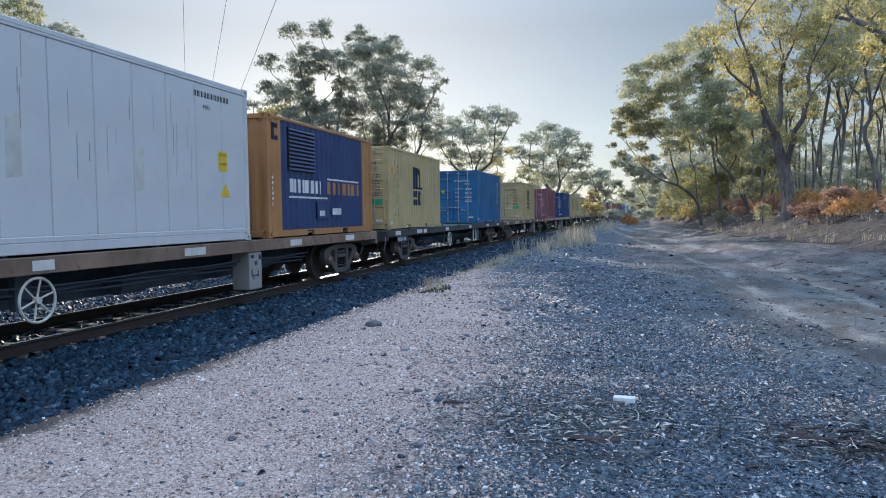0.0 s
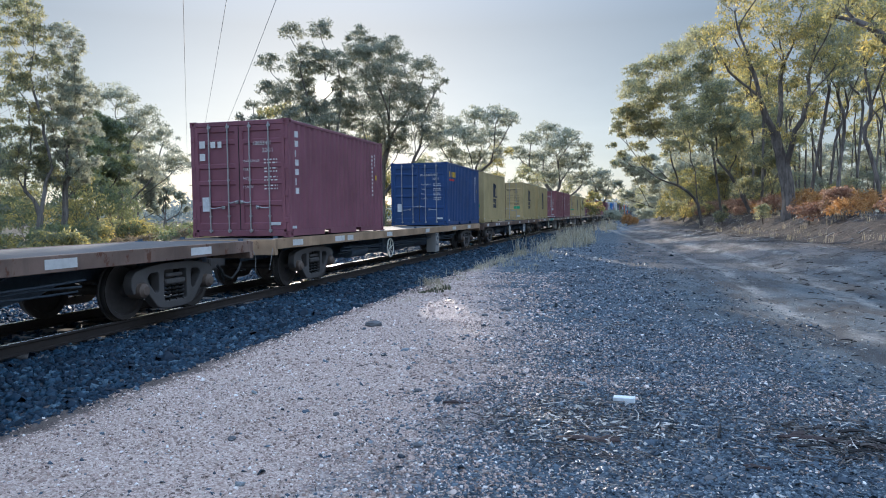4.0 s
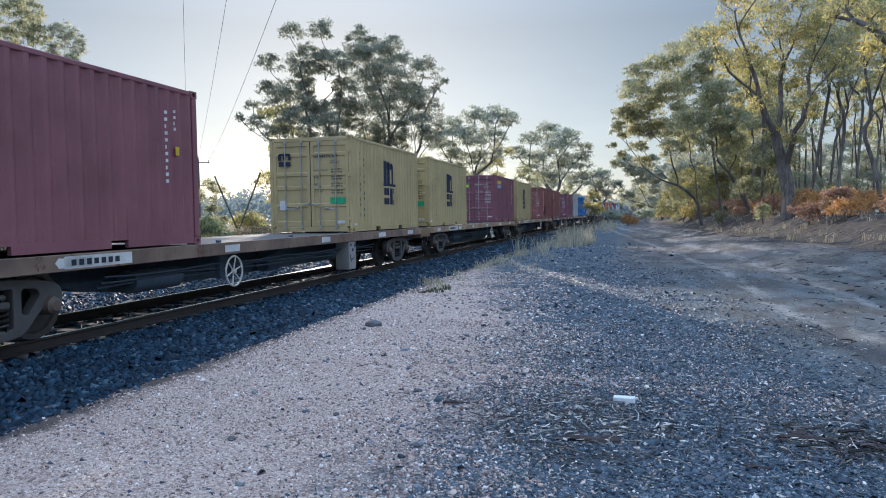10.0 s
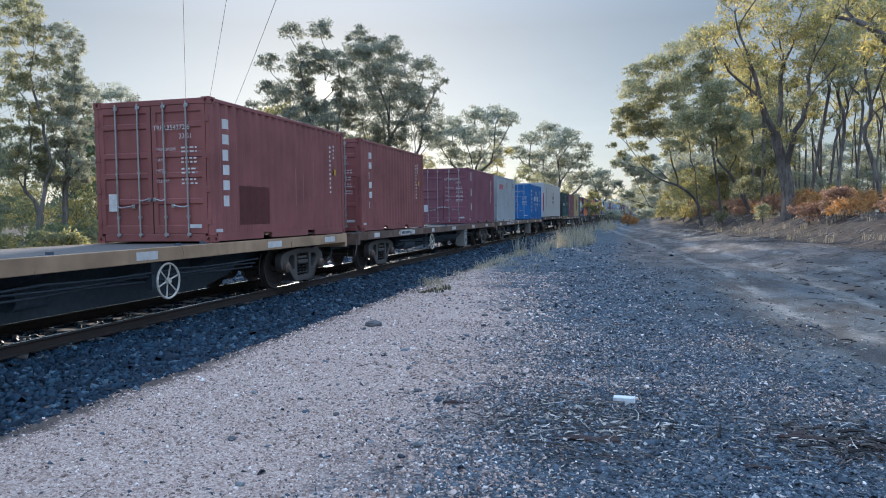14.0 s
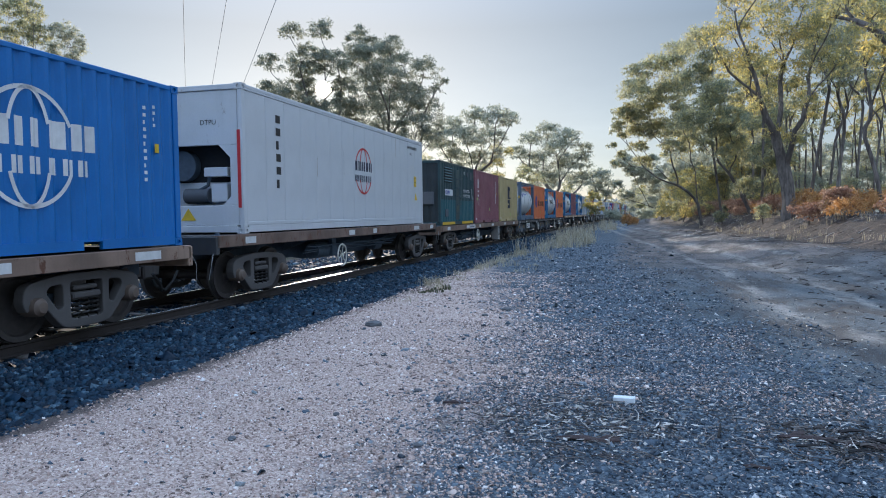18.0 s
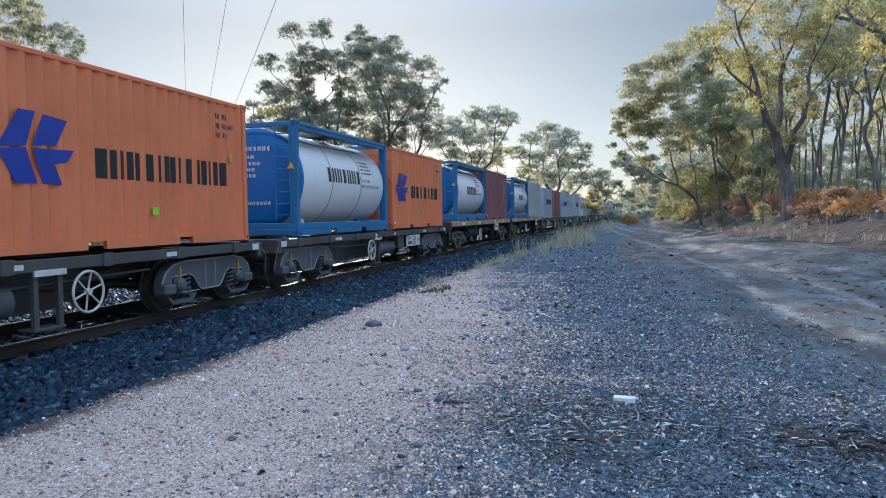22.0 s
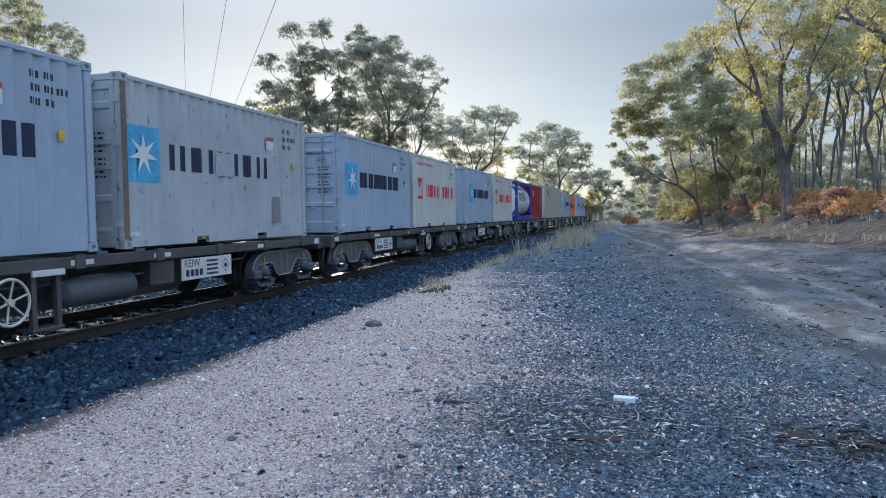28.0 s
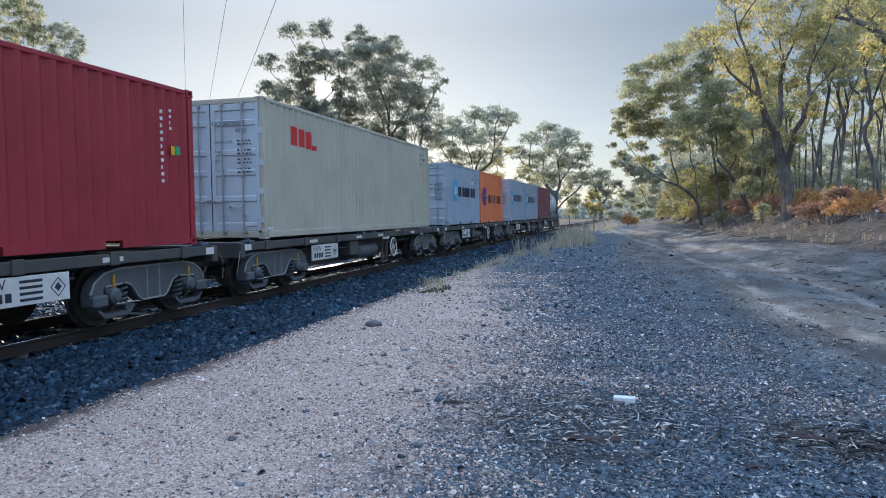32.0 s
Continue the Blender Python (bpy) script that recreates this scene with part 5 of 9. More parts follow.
def add_doors(c, L, H, mat, rod=ROD, rod_tops=True):
    """Two pressed-panel doors at the near end, with locking rods, cams and handles."""
    y = -L / 2
    z0, z1 = 0.165, H - 0.12
    for sx in (-1, 1):
        xa, xb = sorted((sx * 0.012, sx * (CW / 2 - 0.105)))

        def leaf():
            # one pressed sheet: stiles at the edges, raised bands between recessed panels
            h = z1 - z0
            rows = [(z0, 0.012)]
            for lo, hi in ((0.06, 0.235), (0.27, 0.44), (0.475, 0.60), (0.635, 0.83), (0.865, 0.95)):
                rows += [(z0 + h * lo, 0.012), (z0 + h * lo + 0.02, 0.036), (z0 + h * hi - 0.02, 0.036), (z0 + h * hi, 0.012)]
            rows.append((z1, 0.012))
            cols = [(xa, 0), (xa + 0.085, 0), (xa + 0.10, 1), (xb - 0.10, 1), (xb - 0.085, 0), (xb, 0)]
            v = [(cx, y + (d if inner else 0.010), z) for z, d in rows for cx, inner in cols]
            n, k = len(rows), len(cols)
            f = [(i * k + j, i * k + j + 1, (i + 1) * k + j + 1, (i + 1) * k + j) for i in range(n - 1) for j in range(k - 1)]
            m = len(v)
            v += [(xa, y + 0.06, z0), (xb, y + 0.06, z0), (xb, y + 0.06, z1), (xa, y + 0.06, z1)]
            f += [(m, m + 3, m + 2, m + 1), tuple(range(k)) + (m + 1, m), tuple((n - 1) * k + j for j in range(k))[::-1] + (m + 3, m + 2),
                  tuple(i * k for i in range(n))[::-1] + (m, m + 3), tuple(i * k + k - 1 for i in range(n)) + (m + 2, m + 1)]
            return Geo().add(v, f)
        d = part("door", leaf, mat, c, key=("door", L, H, sx))
        part("door_seal", lambda: Geo().box(sx * 0.012 - 0.006 if sx < 0 else 0.006, y + 0.012, z0, 0 if sx < 0 else 0.012, y + 0.05, z1), RUBBER, d, key=("seal", L, H, sx))
        for i, rx in enumerate((0.27, 0.74)):
            x = sx * rx
            part("locking_rod", lambda: Geo().tube([(x, y - 0.012, 0.10), (x, y - 0.012, H - 0.06)], 0.017, 8).box(x - 0.03, y - 0.03, 0.12, x + 0.05, y + 0.005, 0.17, 0.005).box(x - 0.03, y - 0.03, H - 0.17, x + 0.05, y + 0.005, H - 0.11, 0.005).box(x - 0.03, y - 0.022, 1.25, x + 0.03, y + 0.012, 1.29).box(x - 0.03, y - 0.022, 0.45, x + 0.03, y + 0.012, 0.49), rod, d, key=("rod", L, H, x), smooth=True)
            zz = 0.78 if i == 0 else 0.66
            x2 = x + (0.34 if sx < 0 and i == 1 else 0.3) * (1 if sx < 0 else -1) * (1 if i else 0.7)
            part("door_handle", lambda: Geo().tube([(x, y - 0.02, zz), (x + (x2 - x) * 0.3, y - 0.045, zz - 0.02), (x2, y - 0.04, zz + 0.015)], [0.016, 0.012, 0.014], 6).box(x2 - 0.035, y - 0.03, zz - 0.03, x2 + 0.03, y + 0.012, zz + 0.04, 0.005), rod, d, key=("handle", L, x, zz), smooth=True)
        for hz in (0.32, 0.9, 1.5, 2.15):
            xh = sx * (CW / 2 - 0.07)
            part("hinge", lambda: Geo().box(xh - 0.045, y - 0.012, hz, xh + 0.045, y + 0.01, hz + 0.11, 0.006), mat, d, key=("hinge", L, xh, hz))


def end_wall(c, L, H, mat, sy):
    y = sy * (L / 2 - 0.03)
    part("end_wall", lambda: corrugated(-CW / 2 + 0.1, CW / 2 - 0.1, 0.158, H - 0.115, lambda p, d, z: (p, y + sy * d, z)), mat, c, key=("endwall", L, H, sy))


def container(u, label, mat, L=C20, H=CH, doors=True, panel=None, rod=ROD, base=DECK, group="freight containers on the train", leaf=None):
    """A corrugated steel freight container; u: where its near end runs, along the train."""
    c = tagged(new("shipping_container"), label, "container", group)
    add_frame(c, L, H, mat, "c")
    for sx in (-1, 1):
        part("side_wall", lambda: corrugated(-L / 2 + 0.1, L / 2 - 0.1, 0.15, H - 0.08, lambda p, d, z: (sx * (CW / 2 - 0.012 + d), p, z)), panel or mat, c, key=("side", L, H, sx))
    add_roof_floor(c, L, H, panel or mat)
    end_wall(c, L, H, mat, 1)
    if doors:
        add_doors(c, L, H, leaf or panel or mat, rod)
    else:
        end_wall(c, L, H, mat, -1)
    c.location.z = base
    MOVING.append((c, u + L / 2))
    return c


FINE_PRINT = ("number_column", "size_column", "weight_table", "number_print", "small_print", "side_print")
SINGLE_MARKS = ("name_column", "block_logo", "logo", "door_emblem", "small_logo", "paint_drip", "door_sticker")


def pieces(geo):
    """The separate pieces of a Geo, each a Geo of its own."""
    root = list(range(len(geo.v)))

    def find(i):
        while root[i] != i:
            root[i] = root[root[i]]
            i = root[i]
        return i
    for q in geo.f:
        for i in q[1:]:
            root[find(i)] = find(q[0])
    out = {}
    for q in geo.f:
        out.setdefault(find(q[0]), []).append(q)
    made = []
    for faces in out.values():
        used = sorted({i for q in faces for i in q})
        at = {i: k for k, i in enumerate(used)}
        made.append(Geo().add([geo.v[i] for i in used], [tuple(at[i] for i in q) for q in faces]))
    return made


def mark(c, name, geo, mat, label=""):
    """Printing on a wall: large marks one by one, fine print as one part."""
    if name in SINGLE_MARKS:
        for g in pieces(geo):
            o = part(name, g, mat, c, label)
        return o
    o = part(name, geo, mat, c, label)
    if name in FINE_PRINT:
        o["kind"] = "stuff"
    return o


def words_side(c, text, size, mat, a, z, L, up=False, name="lettering"):
    o = part(name, text_mesh(text, size, mat), mat, c, at=on_side(CW / 2 - 0.0085, a - L / 2, z))
    o["kind"] = "stuff"
    return o


def words_end(c, text, size, mat, x, z, L, name="lettering", out=0.006):
    o = part(name, text_mesh(text, size, mat), mat, c, at=on_end(x, -L / 2 - out, z))
    o["kind"] = "stuff"
    return o


INK_WHITE = plain("white_stencil_paint", (0.75, 0.75, 0.74), 0.55, 0, 0.1)
INK_NAVY = plain("navy_stencil_paint", (0.012, 0.02, 0.055), 0.5, 0, 0.1)
INK_BLACK = plain("black_stencil_paint", (0.02, 0.02, 0.022), 0.5, 0, 0.1)
INK_RED = plain("red_stencil_paint", (0.62, 0.035, 0.04), 0.5, 0, 0.1)
INK_BLUE = plain("royal_blue_stencil_paint", (0.02, 0.05, 0.36), 0.5, 0, 0.1)
INK_PINK = plain("pink_red_stencil_paint", (0.62, 0.06, 0.10), 0.5, 0, 0.1)
STICKER_GREEN = plain("green_sticker", (0.03, 0.42, 0.20), 0.4)
STICKER_WHITE = plain("white_sticker", (0.68, 0.70, 0.72), 0.4)
STICKER_YELLOW = plain("yellow_sticker", (0.75, 0.50, 0.03), 0.4)
STICKER_ORANGE = plain("orange_sticker", (0.8, 0.22, 0.02), 0.4)
STICKER_LIME = plain("lime_sticker", (0.35, 0.75, 0.04), 0.4)
STICKER_SKY = plain("sky_blue_panel", (0.10, 0.42, 0.68), 0.45)

P_YELLOW = paint("mustard_container_paint", (0.48, 0.375, 0.185), 0.5, 0.22, 0.18, 0.25)
P_MAROON = paint("maroon_container_paint", (0.24, 0.09, 0.108), 0.5, 0.25, 0.22, 0.3)
P_PLUM = paint("plum_container_paint", (0.22, 0.08, 0.11), 0.5, 0.25, 0.2, 0.3)
P_OXIDE = paint("oxide_red_container_paint", (0.265, 0.09, 0.085), 0.52, 0.35, 0.25, 0.4)
P_BLUE = paint("worn_blue_container_paint", (0.014, 0.115, 0.27), 0.5, 0.35, 0.25, 0.4)
P_NAVY = paint("navy_container_paint", (0.012, 0.055, 0.18), 0.5, 0.2, 0.2, 0.3)
P_COBALT = paint("cobalt_container_paint", (0.01, 0.15, 0.45), 0.48, 0.12, 0.15, 0.2)
P_GREYBLUE = paint("pale_grey_blue_container_paint", (0.36, 0.43, 0.52), 0.5, 0.12, 0.12, 0.2)
P_GREYWORN = paint("stained_pale_grey_container_paint", (0.42, 0.45, 0.47), 0.55, 0.5, 0.15, 0.5)
P_PALEDOOR = paint("pale_blue_door_paint", (0.50, 0.60, 0.66), 0.55, 0.12, 0.12, 0.2)
P_RUSTRUN = paint("pale_rust_run", (0.40, 0.32, 0.25), 0.7, 0.3, 0.3, 0.3)
P_CREAM = paint("cream_container_paint", (0.49, 0.47, 0.38), 0.55, 0.15, 0.12, 0.25)
P_OFFWHITE = paint("off_white_container_paint", (0.58, 0.57, 0.52), 0.55, 0.4, 0.12, 0.45)
P_ORANGE = paint("orange_container_paint", (0.78, 0.215, 0.085), 0.5, 0.15, 0.12, 0.25)
P_RED = paint("crimson_container_paint", (0.33, 0.022, 0.04), 0.5, 0.15, 0.15, 0.25)
P_REEFER = paint("white_reefer_panel", (0.60, 0.615, 0.63), 0.42, 0.22, 0.07, 0.25)
P_GREEN = paint("dark_green_power_unit_paint", (0.02, 0.055, 0.064), 0.5, 0.25, 0.2, 0.35)
WHEEL_DARK = plain("brake_dusted_wheel", (0.075, 0.065, 0.06), 0.55, 0.4)
P_TEAL = paint("teal_power_unit_band", (0.02, 0.10, 0.12), 0.5, 0.25, 0.2, 0.35)
P_AMBER = paint("amber_power_unit_paint", (0.42, 0.20, 0.07), 0.5, 0.3, 0.15, 0.3)
P_GENBLUE = paint("blue_power_unit_panel", (0.02, 0.045, 0.14), 0.5, 0.2, 0.2, 0.3)
P_TANKFRAME = paint("blue_tank_frame_paint", (0.02, 0.165, 0.36), 0.45, 0.2, 0.15, 0.3)
P_TANKEND = paint("deep_blue_tank_end_paint", (0.004, 0.15, 0.44), 0.35, 0.12, 0.12, 0.2)
P_TANKFRAME2 = paint("royal_blue_tank_frame_paint", (0.02, 0.05, 0.36), 0.45, 0.15, 0.15, 0.3)
P_TANK = paint("white_tank_cladding", (0.80, 0.81, 0.82), 0.42, 0.1, 0.04, 0.25)
P_GREYFRAME = paint("grey_blue_tank_frame_paint", (0.09, 0.14, 0.22), 0.5, 0.2, 0.15, 0.3)


def door_print(c, L, ink, code, number, size_code, seed, H=CH, full=True):
    """Owner code, number and weight table on the doors."""
    if number:
        words_end(c, number, 0.125, ink, 0.34, H - 0.56, L)
        words_end(c, size_code, 0.125, ink, 0.58, H - 0.72, L)
        if code:
            words_end(c, code, 0.125, ink, 0.05, H - 0.56, L)
    if full:
        for i, w in enumerate(("MAX GROSS", "TARE", "NET", "CU.CAP")):
            words_end(c, w, 0.075, ink, 0.10, H - 0.93 - 0.19 * i, L)
            mark(c, "weight_table", end_rects(fine_lines(0.62, H - 0.87 - 0.19 * i, 2, 0.32, 0.07, seed + i), L, 0.005), ink)


def yellow_box(u, seed, number="", code="", doors=True, vertical=True, stickers=True, far_logo=True, label=None):
    L = C20
    c = container(u, label or "mustard yellow corrugated freight container with dark block logo", P_YELLOW)
    # block logo: three uprights under a bar, two rounded blocks below, on the camera side
    a, z = 2.55, 0.78
    r = [(a + 0.06, z + 0.635, a + 0.29, z + 1.32), (a + 0.40, z + 0.635, a + 0.63, z + 1.27), (a + 0.74, z + 0.635, a + 0.97, z + 1.22),
         (a - 0.05, z + 0.56, a + 1.12, z + 0.635), (a + 0.29, z + 1.10, a + 0.63, z + 1.30), (a + 0.63, z + 1.08, a + 0.90, z + 1.27),
         (a + 0.12, z + 0.0, a + 0.48, z + 0.20), (a + 0.12, z + 0.28, a + 0.48, z + 0.50), (a + 0.58, z, a + 0.80, z + 0.50), (a + 0.86, z, a + 0.98, z + 0.16), (a + 0.86, z + 0.34, a + 0.98, z + 0.50)]
    mark(c, "logo", side_rects(r, L), INK_NAVY, "dark navy block logo")
    if vertical:
        mark(c, "name_column", side_rects(column(0.62, 2.2, 13, 0.105, 0.105, 0.035), L), INK_NAVY)
        mark(c, "name_column", side_rects(column(0.92, 2.05, 11, 0.10, 0.10, 0.055), L), INK_NAVY)
    mark(c, "number_column", side_rects(column(5.25, 2.25, 11, 0.035, 0.06, 0.05), L), INK_NAVY)
    mark(c, "data_plate", side_rects([(0.12, 0.18, 0.34, 0.24)], L, False, 0.002), STICKER_WHITE)
    # small logo and label on the left door
    mark(c, "small_logo", end_rects([(-0.95, 1.98, -0.86, 2.14), (-0.80, 1.98, -0.72, 2.14), (-0.66, 1.98, -0.58, 2.14), (-0.92, 2.1, -0.6, 2.17), (-0.94, 1.82, -0.78, 1.94), (-0.74, 1.82, -0.58, 1.94)], L), INK_NAVY)
    door_print(c, L, INK_NAVY, code, number, "22G1", seed)
    if stickers:
        mark(c, "door_sticker", end_rects([(0.58, 0.78, 1.0, 0.95)], L, 0.007), STICKER_GREEN, "green sticker")
        mark(c, "door_sticker", end_rects([(-0.92, 0.62, -0.72, 0.88)], L, 0.005), STICKER_WHITE)
        mark(c, "door_sticker", end_rects([(0.78, 0.24, 1.0, 0.32)], L, 0.006), STICKER_WHITE)
    return c


def marine(u, label, mat, seed, ink=INK_WHITE, number="", code="", doors=True, ncol=True, L=C20, H=CH, size="22G1", panel=None, rod=ROD, full=True, leaf=None):
    """A plain-coloured container with printed doors."""
    c = container(u, label, mat, L, H, doors, panel, rod, leaf=leaf)
    if doors:
        door_print(c, L, ink, code, number, size, seed, H, full)
        mark(c, "door_plate", end_rects([(-0.94, 0.58, -0.74, 0.90)], L, 0.005), STICKER_WHITE)
        mark(c, "door_label", end_rects([(0.76, 0.26, 1.0, 0.33)], L, 0.006), STICKER_WHITE)
    if ncol:
        if ink is INK_WHITE:
            mark(c, "number_column", side_rects(column(L - 0.85, H - 0.42, 11, 0.042, 0.06, 0.05), L), ink)
            mark(c, "size_column", side_rects(column(L - 0.6, H - 0.38, 4, 0.038, 0.055, 0.04), L), ink)
        else:
            for i, k in enumerate((4, 6, 4)):
                mark(c, "number_print", side_rects(sprawl(L - 1.05, H - 0.36 - 0.17 * i, 0.09, k, 0.07, 0.045, i), L), ink)
        mark(c, "side_sticker", side_rects([(L - 0.62, H - 1.12, L - 0.52, H - 0.98)], L, False, 0.002), STICKER_YELLOW)
    mark(c, "data_plate", side_rects([(0.12, 0.18, 0.34, 0.24)], L, False, 0.002), STICKER_WHITE)
    return c


def sea_star(c, L, a, z, h, letters=6, wide=0.47, lh=0.42, ink=INK_NAVY, panel=True):
    """Sky-blue square with a white seven-pointed star, then a row of block marks."""
    mark(c, "logo_panel", side_rects([(a, z, a + h, z + h)], L), STICKER_SKY, "sky-blue square panel")
    g = Geo()
    pts = []
    for k in range(14):
        rr = h * (0.40 if k % 2 == 0 else 0.13)
        t = math.pi / 2 + k * math.pi / 7
        pts.append((CW / 2 - 0.007, a + h / 2 - L / 2 + rr * math.cos(t), z + h / 2 + rr * math.sin(t)))
    g.add([(CW / 2 - 0.007, a + h / 2 - L / 2, z + h / 2)] + pts, [(0, k + 1, (k + 1) % 14 + 1) for k in range(14)])
    mark(c, "logo_star", g, INK_WHITE, "white seven-pointed star")
    mark(c, "block_logo", side_rects(sprawl(a + h + 0.2, z + h * 0.26, lh, letters, wide, 0.085, 0, 0.28), L), ink)


def arcs(c, L, ca, cz, r, mat, y_end=False):
    """Open globe emblem of curved strokes on the camera side."""
    g = Geo()
    x = CW / 2 - 0.006

    def stroke(pts, w):
        for (a0, z0), (a1, z1) in zip(pts, pts[1:]):
            d = Vector((a1 - a0, z1 - z0)).normalized() * w / 2
            n = (-d.y, d.x)
            g.add([(x, a0 + n[0] - L / 2, z0 + n[1]), (x, a1 + n[0] - L / 2, z1 + n[1]), (x, a1 - n[0] - L / 2, z1 - n[1]), (x, a0 - n[0] - L / 2, z0 - n[1])], [(0, 1, 2, 3)])
    for sx in (1.0, 0.45, -0.45, -1.0):
        for t0, t1 in ((25, 90), (-90, -25)):
            stroke([(ca + sx * r * math.cos(radians(t)), cz + r * math.sin(radians(t))) for t in np.linspace(t0, t1, 9)], r * 0.075)
    return mark(c, "emblem", g, mat, "open globe emblem")


def ladder(c, x, y, z0, z1, w, mat, n=6):
    for sx in (-1, 1):
        part("ladder_rail", Geo().tube([(x + sx * w / 2, y, z0), (x + sx * w / 2, y, z1)], 0.018, 6), mat, c)
    for i in range(n):
        z = z0 + (z1 - z0) * (i + 0.5) / n
        part("ladder_rung", Geo().tube([(x - w / 2, y, z), (x + w / 2, y, z)], 0.012, 6), mat, c)


def tank_container(u, label, frame_mat, end_mat, logo_kind=0, braces=False, end_logo=True, base=DECK):
    """A tank container: a clad cylinder with dished ends in an open steel frame."""
    L, H = C20, CH
    c = tagged(new("tank_container"), label, "tank container", "freight containers on the train")
    add_frame(c, L, H, frame_mat, "t")
    blue_end = end_mat is not P_TANK
    zc, r, half = (1.32, 1.18, 2.78) if blue_end else (1.32, 1.18, 2.6) if logo_kind == 2 else (1.33, 1.13, 2.63)
    part("tank_shell", lambda: Geo().lathe("y", (0, 0, zc), [(r * 0.985, -half - 0.01), (r, -half + 0.03), (r, half - 0.03), (r * 0.985, half + 0.01)], 48), P_TANK, c, "white clad barrel", key=("tankshell", half), smooth=True)
    for sy in (-1, 1):
        dish = (2.91 - half) / 0.28
        prof = [(r * q, sy * (half + dish * d)) for q, d in ((0.985, 0.0), (0.93, 0.11), (0.75, 0.21), (0.45, 0.26))] + [(0.001, sy * 2.91)]
        part("tank_end", lambda: Geo().lathe("y", (0, 0, zc), prof, 48), end_mat if sy < 0 else P_TANK, c, "dished tank end", key=("tankend", sy, half), smooth=True)
    if blue_end:
        part("end_collar", lambda: Geo().lathe("y", (0, 0, zc), [(r * 0.987, -half - 0.012), (r + 0.004, -half + 0.03), (r + 0.004, -half + 0.16), (r, -half + 0.165)], 48), end_mat, c, "blue rim of the barrel", key="endcollar", smooth=True)
    for y in () if base > DECK or logo_kind == 2 else (-1.0, 0.95):
        part("cladding_band", lambda: Geo().lathe("y", (0, y, zc), [(r, -0.012), (r + 0.006, -0.01), (r + 0.006, 0.01), (r, 0.012)], 48), plain("dull_band_steel", (0.22, 0.23, 0.24), 0.5, 0.7), c, key=("band", y, r), smooth=True)
    for sx in (-1, 1):
        for y in (-1.9, 1.9):
            part("saddle", lambda: Geo().plate([(y - 0.22, 0.1), (y + 0.22, 0.1), (y + 0.16, 0.62), (y - 0.16, 0.62)], "x", sx * 0.62, sx * 0.72), P_TANK if y < 0 else frame_mat, c, key=("saddle", sx, y))
    drop = 0.1 if base > DECK else 0.0
    part("walkway", lambda: Geo().box(0.6, -2.9, H - 0.075 - drop, 1.135, 2.9, H - 0.05 - drop).box(-0.2, -0.45, H - 0.09, 0.78, 0.45, H - 0.05), plain("galvanised_walkway", (0.07, 0.09, 0.115), 0.7, 0.0), c, key=("walkway", drop))
    for sx in (-1, 1):
        part("lower_side_beam", lambda: Geo().box(min(sx * (CW / 2 - 0.02), sx * (CW / 2 - 0.09)), -L / 2 + 0.13, 0.158, max(sx * (CW / 2 - 0.02), sx * (CW / 2 - 0.09)), L / 2 - 0.13, 0.30, 0.01), frame_mat, c, key=("tankbeam", sx))
        part("upper_side_beam", lambda: Geo().box(min(sx * (CW / 2 - 0.02), sx * (CW / 2 - 0.09)), -L / 2 + 0.13, H - 0.17, max(sx * (CW / 2 - 0.02), sx * (CW / 2 - 0.09)), L / 2 - 0.13, H - 0.087, 0.01), frame_mat, c, key=("tanktop", sx))
    for sx in (-1, 1):
        for sy in (-1, 1):
            part("post_plate", lambda: Geo().box(min(sx * 1.02, sx * 1.2), min(sy * (L / 2 - 0.012), sy * (L / 2 - 0.16)), 0.13, max(sx * 1.02, sx * 1.2), max(sy * (L / 2 - 0.012), sy * (L / 2 - 0.16)), H - 0.13, 0.012), frame_mat, c, key=("postplate", sx, sy))
    part("manlid", lambda: Geo().cyl("z", (0, 0.1, 0), 0.28, zc + r - 0.05, H - 0.06, 20), P_TANK, c, key="manlid", smooth=True)
    part("steam_pipe", lambda: Geo().tube([(0.75, -2.4, zc + 0.92), (0.8, -1.2, zc + 0.88), (0.72, 1.6, zc + 0.94), (0.7, 2.4, zc + 0.9)], 0.022, 6), plain("dull_pipe", (0.3, 0.3, 0.3), 0.5, 0.5), c, key=("pipe", half), smooth=True)
    for sy in (-1, 1):
        y0, y1 = sorted((sy * (L / 2 - 0.02), sy * (L / 2 - 0.09)))
        if braces:
            for sx in (-1, 1):
                for z0, z1 in ((0.12, 0.75), (H - 0.12, H - 0.75)):
                    part("corner_brace", Geo().tube([(sx * 0.62, (y0 + y1) / 2, z0), (sx * 1.17, (y0 + y1) / 2, z1)], 0.06, 6), frame_mat, c)
        part("end_beam", lambda: Geo().box(-CW / 2 + 0.1, y0, 0.16, CW / 2 - 0.1, y1, 0.30, 0.01), frame_mat, c, key=("endbeam", sy))
    if logo_kind == 1:
        part("placard", Geo().plate([(0.30, 1.42), (0.50, 1.62), (0.30, 1.82), (0.10, 1.62)], "y", -L / 2 + 0.115, -L / 2 + 0.125), plain("dark_placard", (0.09, 0.095, 0.10), 0.6), c, "dark diamond placard")
    if not braces:
        ladder(c, 0.86, -L / 2 + 0.005, 0.35, H - 0.15, 0.36, frame_mat, 8)
